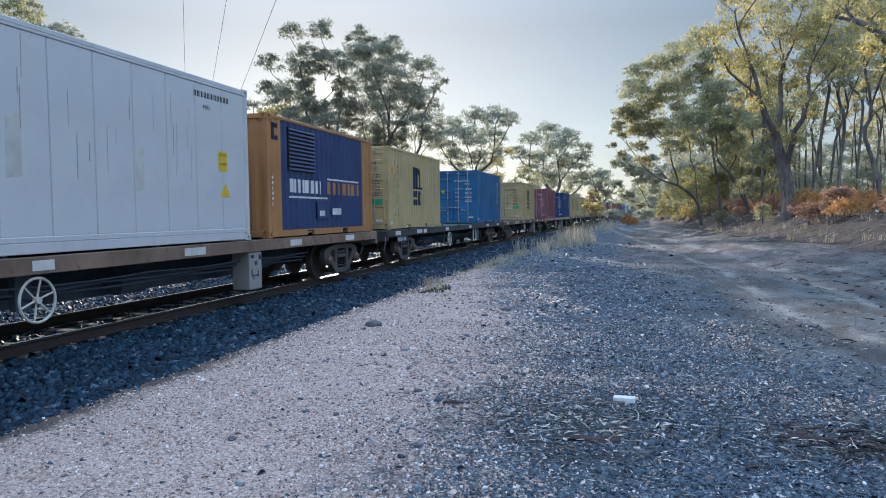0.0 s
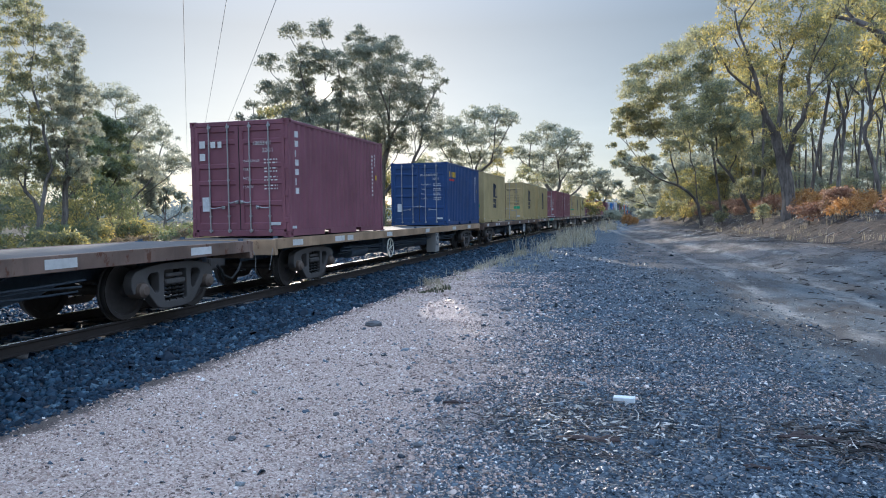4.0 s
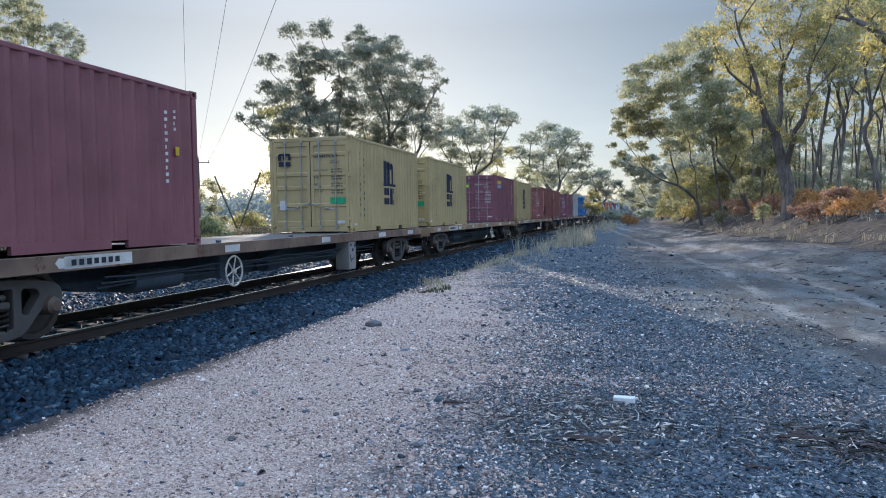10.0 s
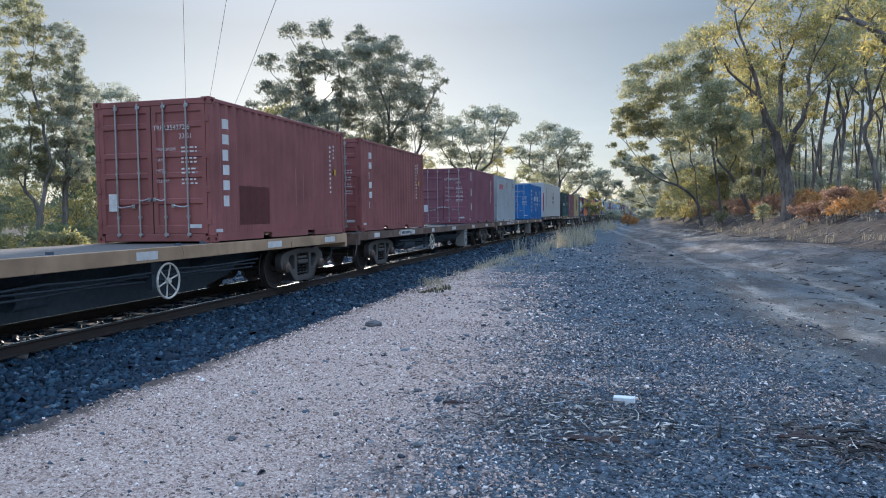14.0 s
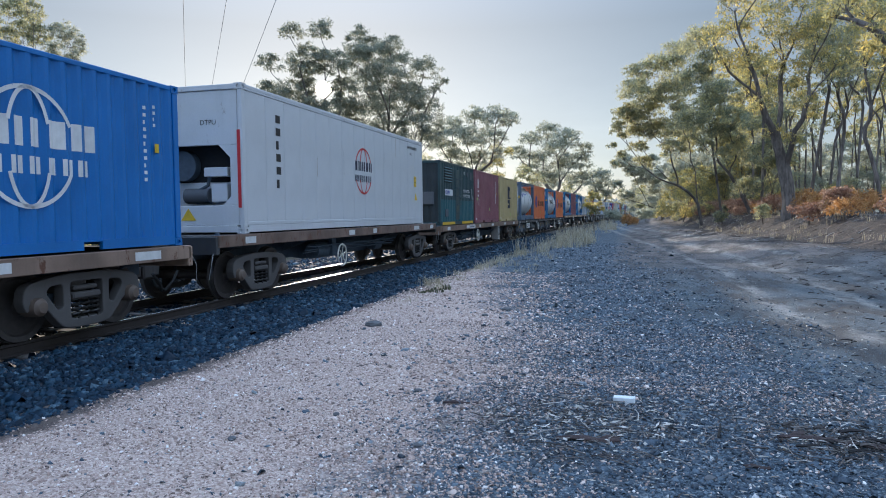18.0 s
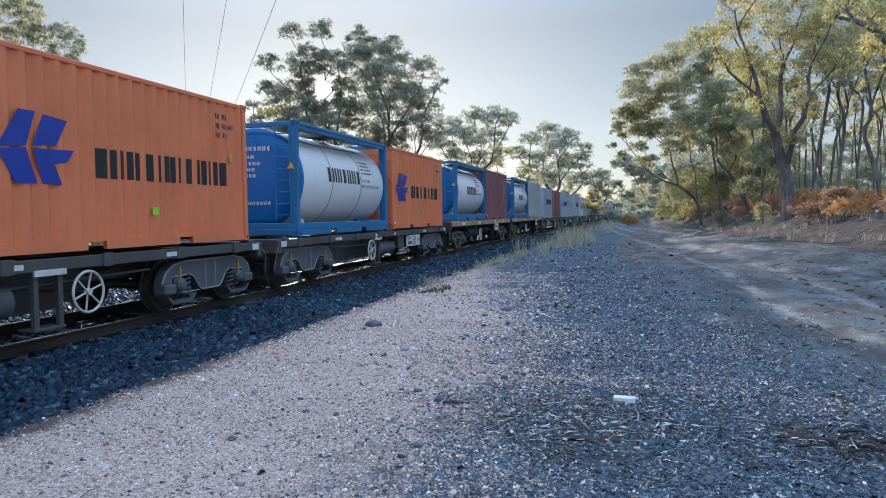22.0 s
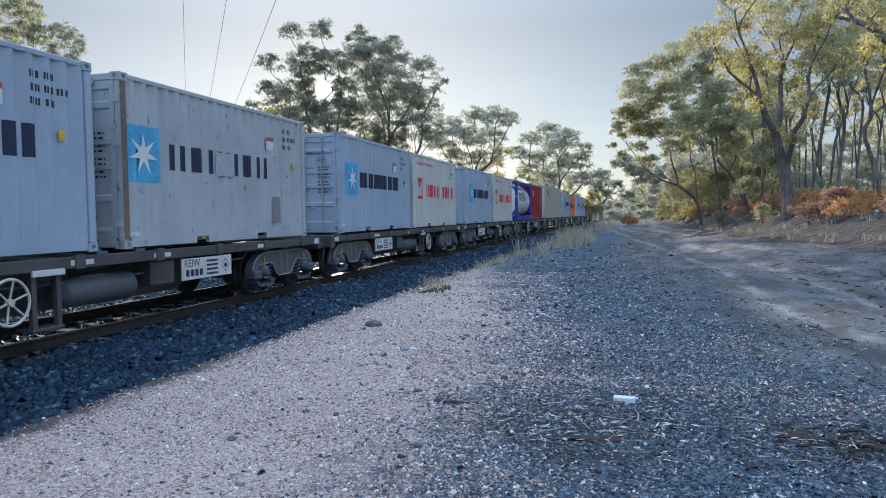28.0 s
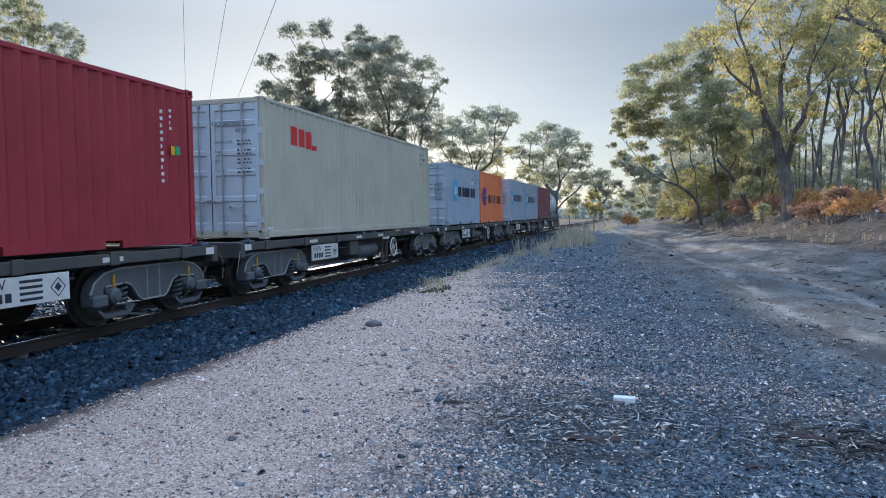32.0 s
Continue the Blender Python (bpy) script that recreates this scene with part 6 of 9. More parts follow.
    # side print lies on the round barrel
    def curved(rects, lift=0.004):
        gg = Geo()
        for a, z0, b, z1 in rects:
            n = max(1, int((z1 - z0) / 0.06))
            v = []
            for i in range(n + 1):
                z = z0 + (z1 - z0) * i / n
                x = math.sqrt(max(0.01, (r + lift) ** 2 - (z - zc) ** 2))
                v += [(x, a - L / 2, z), (x, b - L / 2, z)]
            gg.add(v, [(i * 2, i * 2 + 1, i * 2 + 3, i * 2 + 2) for i in range(n)])
        return gg
    ink = INK_BLACK if logo_kind < 2 else INK_NAVY
    if logo_kind == 0:
        mark(c, "block_logo", curved(sprawl(2.1, 1.2, 0.36, 7, 0.23, 0.05, 1, 0.3) if base > DECK else sprawl(1.75, 1.3, 0.36, 7, 0.26, 0.06, 1, 0.3)), ink)
        mark(c, "side_print", curved(fine_lines(4.1, 1.95, 4, 0.75, 0.10, 3)), INK_BLACK)
        for i, w in enumerate(("MAWP 4 BAR", "FOR FOODSTUFF USE ONLY")):
            x = math.sqrt(r * r - (1.38 - 0.16 * i - zc) ** 2) + 0.012
            part("lettering", text_mesh(w, 0.115, INK_BLACK), INK_BLACK, c, at=on_side(x, 3.98 - L / 2, 1.38 - 0.16 * i))
    elif logo_kind == 1:
        mark(c, "block_logo", curved([(1.1, 1.72, 1.32, 1.9), (1.2, 1.6, 1.62, 1.78), (1.5, 1.74, 1.74, 1.92), (1.38, 1.55, 1.5, 1.64)]), INK_BLUE)
        mark(c, "block_logo", curved(sprawl(2.0, 1.72, 0.15, 6, 0.16, 0.06, 2, 0.2)), INK_BLUE)
        mark(c, "side_print", curved(fine_lines(4.6, 1.75, 5, 0.5, 0.08, 4)), INK_BLACK)
        mark(c, "hazard_diamond", curved([(0.72, 1.62, 0.92, 1.82)]), plain("grey_placard", (0.2, 0.2, 0.2), 0.6))
    else:
        mark(c, "block_logo", curved(sprawl(0.95, 1.28, 0.62, 7, 0.36, 0.09, 1, 0.26)), ink)
        mark(c, "side_print", curved(fine_lines(4.4, 1.9, 5, 0.7, 0.09, 5)), INK_BLACK)
        mark(c, "tank_sticker", curved([(2.85, 0.72, 3.1, 0.86)]), INK_RED)
        y = -L / 2 + 0.02
        panel = [(-0.62, 0.35), (0.55, 0.35), (1.08, 0.8), (1.08, 1.9), (0.55, 2.42), (-0.62, 2.42), (-1.08, 1.9), (-1.08, 0.8)]
        part("end_panel", Geo().plate(panel, "y", y, y + 0.02), P_TANK, c, "white octagonal end panel")
        mark(c, "block_logo", end_rects(sprawl(-0.85, 1.22, 0.34, 7, 0.19, 0.05, 1, 0.26), L, -0.015), INK_NAVY)
        words_end(c, "Foodstuff Only", 0.12, INK_NAVY, -0.42, 0.62, L, out=-0.014)
        words_end(c, "22K2", 0.13, INK_NAVY, -0.3, 2.05, L, out=-0.014)
        mark(c, "number_print", end_rects(sprawl(-0.62, 2.2, 0.1, 10, 0.08, 0.035, 2), L, -0.015), INK_NAVY)
    part("warning_sign", Geo().plate([(0.98, 1.52), (1.16, 1.52), (1.07, 1.68)], "y", -L / 2 - 0.012, -L / 2 - 0.008), STICKER_YELLOW, c, "yellow warning triangle")
    if not braces:
        mark(c, "number_print", end_rects(sprawl(-0.5, 1.95, 0.1, 9, 0.085, 0.03, 2), L, -0.105), INK_WHITE if end_mat is not P_TANK else INK_BLACK)
        for i, (zz, n, ww) in enumerate(((1.78, 4, 0.09), (1.63, 6, 0.08), (1.49, 5, 0.08), (1.35, 6, 0.07), (0.72, 10, 0.07))):
            mark(c, "side_print", end_rects(sprawl(-0.36 - 0.03 * i, zz, 0.075, n, ww, 0.03, i), L, -0.105), INK_WHITE if end_mat is not P_TANK else INK_BLACK)
    c.location.z = base
    MOVING.append((c, u + L / 2))
    return c


def reefer(u, label, number_row=True, unit=True, logo=False, base=DECK):
    """A forty-foot high-cube refrigerated container with smooth panels."""
    L, H = C40, CHH
    c = tagged(new("refrigerated_container"), label, "container", "freight containers on the train")
    add_frame(c, L, H, P_REEFER, "r")
    for sx in (-1, 1):
        n = 15
        w = (L - 0.26) / n
        x0, x1 = sorted((sx * (CW / 2 - 0.012), sx * (CW / 2 - 0.06)))
        for i in range(n):
            part("side_panel", lambda: Geo().box(x0, -w / 2 + 0.004, 0.235, x1, w / 2 - 0.004, H - 0.13, 0.009), P_REEFER, c, key=("reeferpanel", sx), at=Matrix.Translation((0, -L / 2 + 0.13 + (i + 0.5) * w, 0)))
        x0, x1 = sorted((sx * (CW / 2 - 0.004), sx * (CW / 2 - 0.06)))
        part("side_sill", lambda: Geo().box(x0, -L / 2 + 0.13, 0.158, x1, L / 2 - 0.13, 0.237, 0.01), P_REEFER, c, key=("reefersill", sx))
        part("upper_side_rail", lambda: Geo().box(x0, -L / 2 + 0.13, H - 0.125, x1, L / 2 - 0.13, H - 0.084, 0.008), P_REEFER, c, key=("reeferrail", sx))
    part("roof", lambda: Geo().box(-CW / 2 + 0.06, -L / 2 + 0.1, H - 0.05, CW / 2 - 0.06, L / 2 - 0.1, H - 0.015), P_REEFER, c, key="reeferroof")
    # near-black slab again, colour imitating shade below the floor
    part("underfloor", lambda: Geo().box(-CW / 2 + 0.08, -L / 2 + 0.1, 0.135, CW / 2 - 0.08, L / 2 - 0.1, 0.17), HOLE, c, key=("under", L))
    part("end_wall", lambda: Geo().box(-CW / 2 + 0.1, L / 2 - 0.08, 0.15, CW / 2 - 0.1, L / 2 - 0.03, H - 0.1, 0.01), P_REEFER, c, key="reeferend")
    # rubbed and rusty scuffs down the panels
    rng = random.Random(int(u * 10))
    scuff = (plain("brown_scuff", (0.40, 0.34, 0.29), 0.7, 0, 0.4, 9), plain("grey_scuff", (0.44, 0.45, 0.47), 0.7, 0, 0.4, 9), plain("yellowed_patch", (0.58, 0.58, 0.54), 0.6, 0, 0.2, 4))
    for i in range(26 if not logo else 8):
        a, z, ln = rng.uniform(3.0, 10.6), rng.uniform(0.9, 2.2), rng.uniform(0.12, 0.75)
        wd = rng.uniform(0.006, 0.02)
        part("scuff", Geo().plate([(a - L / 2, z), (a + wd - L / 2, z - 0.02), (a + wd * 0.6 - L / 2 + 0.012, z + ln), (a - L / 2 + 0.006, z + ln * 0.9)], "x", CW / 2 - 0.013, CW / 2 - 0.0105), scuff[i % 2], c)
    if not logo:
        for a, z, w2, h2 in ((6.6, 0.95, 0.24, 0.8), (8.9, 0.85, 0.2, 0.7)):
            part("worn_patch", Geo().plate([(a - L / 2, z), (a + w2 - L / 2, z + 0.03), (a + w2 - L / 2, z + h2), (a + 0.02 - L / 2, z + h2 - 0.05)], "x", CW / 2 - 0.013, CW / 2 - 0.0112), scuff[2], c)
    y = -L / 2
    # refrigeration unit in the near end: frame, dark machine bay, fan, control box, vents
    part("unit_upper_panel", lambda: Geo().box(-1.1, y + 0.03, 1.72, 1.1, y + 0.08, H - 0.12, 0.012), P_REEFER, c, key="ru1")
    part("unit_lower_panel", lambda: Geo().box(-1.1, y + 0.03, 0.16, 1.1, y + 0.08, 0.55, 0.012), P_REEFER, c, key="ru2")
    for sx in (-1, 1):
        part("unit_side_panel", lambda: Geo().box(min(sx * 0.92, sx * 1.1), y + 0.03, 0.55, max(sx * 0.92, sx * 1.1), y + 0.08, 1.72, 0.01), P_REEFER, c, key=("ru3", sx))
    part("machine_bay", lambda: Geo().box(-0.95, y + 0.40, 0.5, 0.95, y + 0.45, 1.8), HOLE, c, key="ru4")
    part("bay_floor_panel", lambda: Geo().box(-0.92, y + 0.34, 0.55, 0.92, y + 0.39, 1.02, 0.01), P_REEFER, c, "pale lower bay lining", key="ru9")
    for sx in (-1, 1):
        part("bay_corner", lambda: Geo().plate([(sx * 0.94, 1.74), (sx * 0.66, 1.74), (sx * 0.94, 1.46)], "y", y + 0.032, y + 0.07), P_REEFER, c, key=("ru10", sx))
        part("bay_corner", lambda: Geo().plate([(sx * 0.94, 0.53), (sx * 0.72, 0.53), (sx * 0.94, 0.74)], "y", y + 0.032, y + 0.07), P_REEFER, c, key=("ru11", sx))
    part("bay_pipe", lambda: Geo().tube([(0.05, y + 0.24, 0.6), (0.1, y + 0.2, 0.85), (0.3, y + 0.22, 0.95), (0.32, y + 0.26, 1.12)], 0.035, 7), STEEL_DARK, c, key="ru12", smooth=True)
    part("fan", lambda: Geo().cyl("y", (-0.25, 0, 1.35), 0.30, y + 0.2, y + 0.39, 20), STEEL_DARK, c, key="ru5", smooth=True)
    part("compressor", lambda: Geo().cyl("x", (0, y + 0.25, 0.75), 0.15, -0.2, 0.35, 16), STEEL_GREY, c, key="ru6", smooth=True)
    part("control_box", lambda: Geo().box(0.28, y + 0.12, 1.12, 0.80, y + 0.36, 1.3, 0.01).box(0.42, y + 0.14, 0.62, 0.78, y + 0.36, 0.98, 0.01), P_REEFER, c, key="ru7")
    part("control_cover", lambda: Geo().box(-0.85, y + 0.1, 0.6, -0.5, y + 0.36, 1.1, 0.02), STEEL_GREY, c, key="ru8")
    mark(c, "unit_badge", end_rects([(-0.95, 2.28, -0.62, 2.36), (-0.92, 1.93, -0.45, 2.02)], L, -0.026), INK_BLUE)
    words_end(c, "DTPU" if logo else "", 0.0001 if not logo else 0.14, INK_BLACK, 0.28, 2.12, L, out=-0.026) if logo else None
    mark(c, "warning_strip", end_rects([(1.1, 0.5, 1.17, 2.0)], L, 0.002), INK_RED)
    part("warning_sign", Geo().plate([(-0.2, 0.26), (0.14, 0.26), (-0.03, 0.5)], "y", y + 0.022, y + 0.026), STICKER_YELLOW, c, "yellow warning triangle")
    mark(c, "number_print", side_rects(sprawl(L - 1.75, H - 0.36, 0.10, 11, 0.07, 0.03, 2), L, False, 0.001), INK_BLACK)
    words_side(c, "45R1", 0.12, INK_BLACK, L - 1.5, H - 0.56, L)
    mark(c, "caution_plate", side_rects([(L - 1.05, 1.28, L - 0.76, 1.64)], L, False, 0.001), STICKER_YELLOW)
    words_side(c, "CAUTION", 0.055, INK_BLACK, L - 1.035, 1.56, L).location.x += 0.004
    words_side(c, "9'6\" HIGH", 0.055, INK_BLACK, L - 1.035, 1.40, L).location.x += 0.004
    part("warning_sign", Geo().plate([(L / 2 - 1.0, 0.82), (L / 2 - 0.68, 0.82), (L / 2 - 0.84, 1.08)], "x", CW / 2 - 0.011, CW / 2 - 0.008), STICKER_YELLOW, c, "yellow warning triangle")
    c.location.z = base
    MOVING.append((c, u + L / 2))
    return c


def power_unit(u, label, scheme, base=DECK):
    """A containerised diesel generator with louvres and a service ladder."""
    L, H = C20, CH
    m1 = P_AMBER if scheme == 0 else P_GREEN
    c = tagged(new("generator_container"), label, "generator unit", "freight containers on the train")
    add_frame(c, L, H, m1, "g")
    zsplit = 1.05
    for sx in (-1, 1):
        if scheme == 0:
            spans = [(-L / 2 + 0.1, -L / 2 + 0.62, P_AMBER), (-L / 2 + 0.62, L / 2 - 0.75, P_GENBLUE), (L / 2 - 0.75, L / 2 - 0.1, P_AMBER)]
            for a, b, mm in spans:
                part("side_wall", lambda: corrugated(a, b, 0.15, H - 0.08, lambda p, d, z: (sx * (CW / 2 - 0.012 + d), p, z)), mm, c, key=("gside", sx, round(a, 2)))
        else:
            for z0, z1, mm in ((0.15, zsplit, P_TEAL), (zsplit, H - 0.08, P_GREEN)):
                part("side_wall", lambda: corrugated(-L / 2 + 0.1, L / 2 - 0.1, z0, z1, lambda p, d, z: (sx * (CW / 2 - 0.012 + d), p, z)), mm, c, key=("gside", sx, z0))
    add_roof_floor(c, L, H, m1)
    end_wall(c, L, H, m1, 1)
    end_wall(c, L, H, m1 if scheme == 0 else paint("sooty_green_paint", (0.018, 0.028, 0.034), 0.65, 0.4, 0.3, 0.5), -1)
    # louvred intake near the front of the camera side
    a0, a1, z0, z1 = (0.95, 2.25, 1.45, 2.4) if scheme == 0 else (0.65, 1.9, 1.75, 2.4)
    part("louvre_backing", Geo().box(CW / 2 - 0.06, a0 - L / 2, z0, CW / 2 - 0.005, a1 - L / 2, z1), HOLE, c)
    n = 11 if scheme == 0 else 6
    for i in range(n):
        z = z0 + (z1 - z0) * (i + 0.5) / n
        part("louvre_slat", lambda: Geo().add([(CW / 2 - 0.004, a0 - L / 2, 0.02), (CW / 2 - 0.004, a1 - L / 2, 0.02), (CW / 2 + 0.022, a1 - L / 2, -0.02), (CW / 2 + 0.022, a0 - L / 2, -0.02), (CW / 2 - 0.004, a0 - L / 2, 0.026), (CW / 2 - 0.004, a1 - L / 2, 0.026), (CW / 2 + 0.022, a1 - L / 2, -0.014), (CW / 2 + 0.022, a0 - L / 2, -0.014)], [(0, 1, 2, 3), (4, 7, 6, 5), (0, 4, 5, 1), (2, 6, 7, 3), (1, 5, 6, 2), (0, 3, 7, 4)]), P_GENBLUE if scheme == 0 else P_TEAL, c, key=("slat", scheme), at=Matrix.Translation((0, 0, z)))
    if scheme == 0:
        mark(c, "block_logo", side_rects(sprawl(1.0, 0.98, 0.30, 7, 0.2, 0.05, 1, 0.35), L), INK_WHITE, "white block logo")
        mark(c, "block_logo", side_rects(sprawl(3.0, 0.98, 0.30, 7, 0.24, 0.06, 2, 0.4), L), P_AMBER, "amber block logo")
        mark(c, "logo_line", side_rects([(1.0, 0.86, 3.0, 0.90), (3.0, 1.33, 5.1, 1.37)], L), INK_WHITE)
        mark(c, "emblem", side_rects([(0.22, 2.1, 0.32, 2.4), (0.22, 2.32, 0.5, 2.42), (0.22, 2.06, 0.5, 2.16)], L), INK_NAVY)
        part("service_hatch", Geo().box(CW / 2 - 0.02, 2.35 - L / 2, 0.38, CW / 2 + 0.01, 3.0 - L / 2, 0.82, 0.01), P_GENBLUE, c)
        mark(c, "data_plate", side_rects([(3.2, 0.48, 3.75, 0.64), (2.45, 0.45, 2.75, 0.58)], L, False, 0.024), STICKER_WHITE)
    else:
        mark(c, "logo_panel", side_rects([(0.72, 1.22, 2.0, 1.48)], L, False, 0.003), STICKER_WHITE, "white name panel")
        mark(c, "block_logo", side_rects(sprawl(0.8, 1.27, 0.15, 6, 0.09, 0.025, 1), L, False, 0.006), INK_BLUE)
        words_side(c, "REFRIGERATED", 0.185, INK_WHITE, 3.86, 1.42, L).location.x += 0.012
        words_side(c, "POWER SERVICE", 0.185, INK_WHITE, 3.78, 1.2, L).location.x += 0.012
        words_side(c, "P03", 0.18, INK_WHITE, 3.95, 2.2, L).location.x += 0.012
        words_end(c, "PP3", 0.17, INK_WHITE, -0.85, 2.12, L, out=-0.01)
        part("round_badge", Geo().cyl("x", (0, 4.75 - L / 2, 2.25), 0.11, CW / 2 - 0.02, CW / 2 - 0.004, 18), STEEL_GREY, c, "grey round badge")
        part("open_hatch", Geo().box(CW / 2 - 0.03, 5.3 - L / 2, 2.02, CW / 2 + 0.006, 5.62 - L / 2, 2.38, 0.01), STEEL_GREY, c, "grey open hatch")
        part("latch_bar", Geo().tube([(CW / 2 + 0.01, 5.5 - L / 2, 1.62), (CW / 2 + 0.03, 5.5 - L / 2, 1.2), (CW / 2 + 0.03, 5.72 - L / 2, 1.18)], 0.02, 6), ROD, c, "bare steel latch bar")
        part("service_door", Geo().box(CW / 2 - 0.03, 2.5 - L / 2, 0.22, CW / 2 + 0.006, 3.15 - L / 2, 2.35, 0.012), P_GREEN, c)
        for i in range(5):
            z = 0.5 + i * 0.36
            part("step_rung", Geo().tube([(CW / 2 + 0.005, 2.52 - L / 2, z), (CW / 2 + 0.09, 2.56 - L / 2, z), (CW / 2 + 0.09, 3.08 - L / 2, z), (CW / 2 + 0.005, 3.12 - L / 2, z)], 0.013, 6), STEEL_DARK, c)
        part("service_hatch", Geo().box(CW / 2 - 0.02, 0.75 - L / 2, 0.36, CW / 2 + 0.012, 1.2 - L / 2, 0.66, 0.01), STEEL_GREY, c)
        part("exhaust_box", Geo().box(0.3, -L / 2 - 0.05, 0.85, 0.95, -L / 2 + 0.02, 1.35, 0.02), STEEL_GREY, c, "scorched vent box")
        part("socket_box", Geo().box(-0.15, -L / 2 - 0.14, 0.28, 0.3, -L / 2 + 0.02, 0.68, 0.015), STICKER_WHITE, c, "white socket box")
        part("socket_box", Geo().box(-0.95, -L / 2 - 0.1, 0.35, -0.45, -L / 2 + 0.02, 0.75, 0.015), STEEL_GREY, c)
        mark(c, "yellow_rail", side_rects([(0.3, 0.03, 2.35, 0.14)], L, False, 0.012), YELLOW_MARK, "yellow base rail")
        mark(c, "yellow_rail", side_rects([(3.6, 0.03, 5.8, 0.14)], L, False, 0.012), YELLOW_MARK, "yellow base rail")
    mark(c, "number_column", side_rects(column(0.16 if scheme == 0 else 5.75, 1.3, 6, 0.06, 0.07, 0.04), L, False, 0.012), INK_WHITE)
    c.location.z = base
    MOVING.append((c, u + L / 2))
    return c


# ---- wagons ----
def rounded(pts, r=0.05, n=3):
    """A closed outline with its corners rounded."""
    out = []
    k = len(pts)
    for i in range(k):
        p, a, b = Vector(pts[i]), Vector(pts[i - 1]), Vector(pts[(i + 1) % k])
        da, db = a - p, b - p
        q = min(r, da.length * 0.45, db.length * 0.45)
        s0, s1 = p + da.normalized() * q, p + db.normalized() * q
        for j in range(n + 1):
            t = j / n
            out.append(tuple(s0 * (1 - t) ** 2 + p * (2 * t * (1 - t)) + s1 * t * t))
    return out


def pierced(outline, holes, x0, x1, material, edge=0.0):
    """A plate in the y-z plane with openings through it; edge: how far its rims slope."""
    bm = bmesh.new()
    edges = []
    for loop in [outline] + holes:
        vs = [bm.verts.new((x0, y, z)) for y, z in loop]
        edges += [bm.edges.new((vs[i], vs[(i + 1) % len(vs)])) for i in range(len(vs))]
    bmesh.ops.triangle_fill(bm, use_beauty=True, use_dissolve=False, edges=edges)
    up = bmesh.ops.extrude_face_region(bm, geom=list(bm.faces))
    top = [v for v in up["geom"] if isinstance(v, bmesh.types.BMVert)]
    for v in top:
        v.co.x = x1
    bmesh.ops.recalc_face_normals(bm, faces=bm.faces)
    rim = [e for e in bm.edges if len(e.link_faces) == 2 and abs(e.verts[0].co.x - x1) < 1e-5 and abs(e.verts[1].co.x - x1) < 1e-5 and e.calc_face_angle(0) > 1.0]
    if edge:
        bmesh.ops.bevel(bm, geom=rim, offset=edge, segments=2, profile=0.5, affect="EDGES")
    me = bpy.data.meshes.new("side_frame")
    bm.to_mesh(me)
    bm.free()
    me.materials.append(material)
    return me


def both(half):
    """Mirrors a half outline, from the top middle down to the bottom middle, in y."""
    return half + [(-y, z) for y, z in half[::-1]]


def side_frame(kind, sx, mat):
    """A cast bogie side frame, seen from the side; y along the track."""
    if kind == 0:
        # truss casting: arched top chord, rounded pedestals over the axles, three windows, sagging lower chord
        half = [(0.30, 0.83), (0.66, 0.80), (0.98, 0.74), (1.07, 0.66), (1.09, 0.50), (1.03, 0.38), (0.97, 0.42), (0.95, 0.55), (0.80, 0.55), (0.77, 0.42), (0.70, 0.37), (0.50, 0.16), (0.40, 0.10), (0.20, 0.08)]
        win = [(0.43, 0.70), (0.66, 0.68), (0.72, 0.60), (0.52, 0.35), (0.43, 0.38)]
        mid = [(-0.30, 0.71), (0.30, 0.71), (0.30, 0.21), (-0.30, 0.21)]
        holes = [rounded(win, 0.06), rounded([(-y, z) for y, z in win[::-1]], 0.06), rounded(mid, 0.05)]
        return pierced(rounded(both(half), 0.05), holes, sx * 0.94, sx * 1.09, mat, 0.016)
    # cast frame: deep centre web, arches over springs and axle boxes, drooping shell ends
    half = [(0.80, 0.84), (1.10, 0.78), (1.28, 0.66), (1.36, 0.50), (1.36, 0.30), (1.10, 0.27), (1.09, 0.56), (0.62, 0.58), (0.52, 0.54), (0.36, 0.34), (0.28, 0.29)]
    return pierced(rounded(both(half), 0.05), [], sx * 0.93, sx * 1.10, mat, 0.022)


def frame_rib(sx, which):
    """Raised, dust-worn ribs along the edges of the cast frame."""
    x = sx * 1.10
    if which == 0:
        return Geo().tube([(x, -1.37, 0.49), (x, -1.28, 0.65), (x, -1.09, 0.77), (x, -0.78, 0.825), (x, 0.78, 0.825), (x, 1.09, 0.77), (x, 1.28, 0.65), (x, 1.37, 0.49)], 0.017, 6)
    if which == 1:
        return Geo().tube([(x, -1.07, 0.58), (x, -0.62, 0.60), (x, -0.50, 0.55), (x, -0.34, 0.35), (x, -0.26, 0.305), (x, 0.26, 0.305), (x, 0.34, 0.35), (x, 0.50, 0.55), (x, 0.62, 0.60), (x, 1.07, 0.58)], 0.015, 6)
    y = 0.15 * (1 if which == 2 else -1)
    return Geo().tube([(x, y, 0.31), (x, y, 0.81)], 0.013, 6)


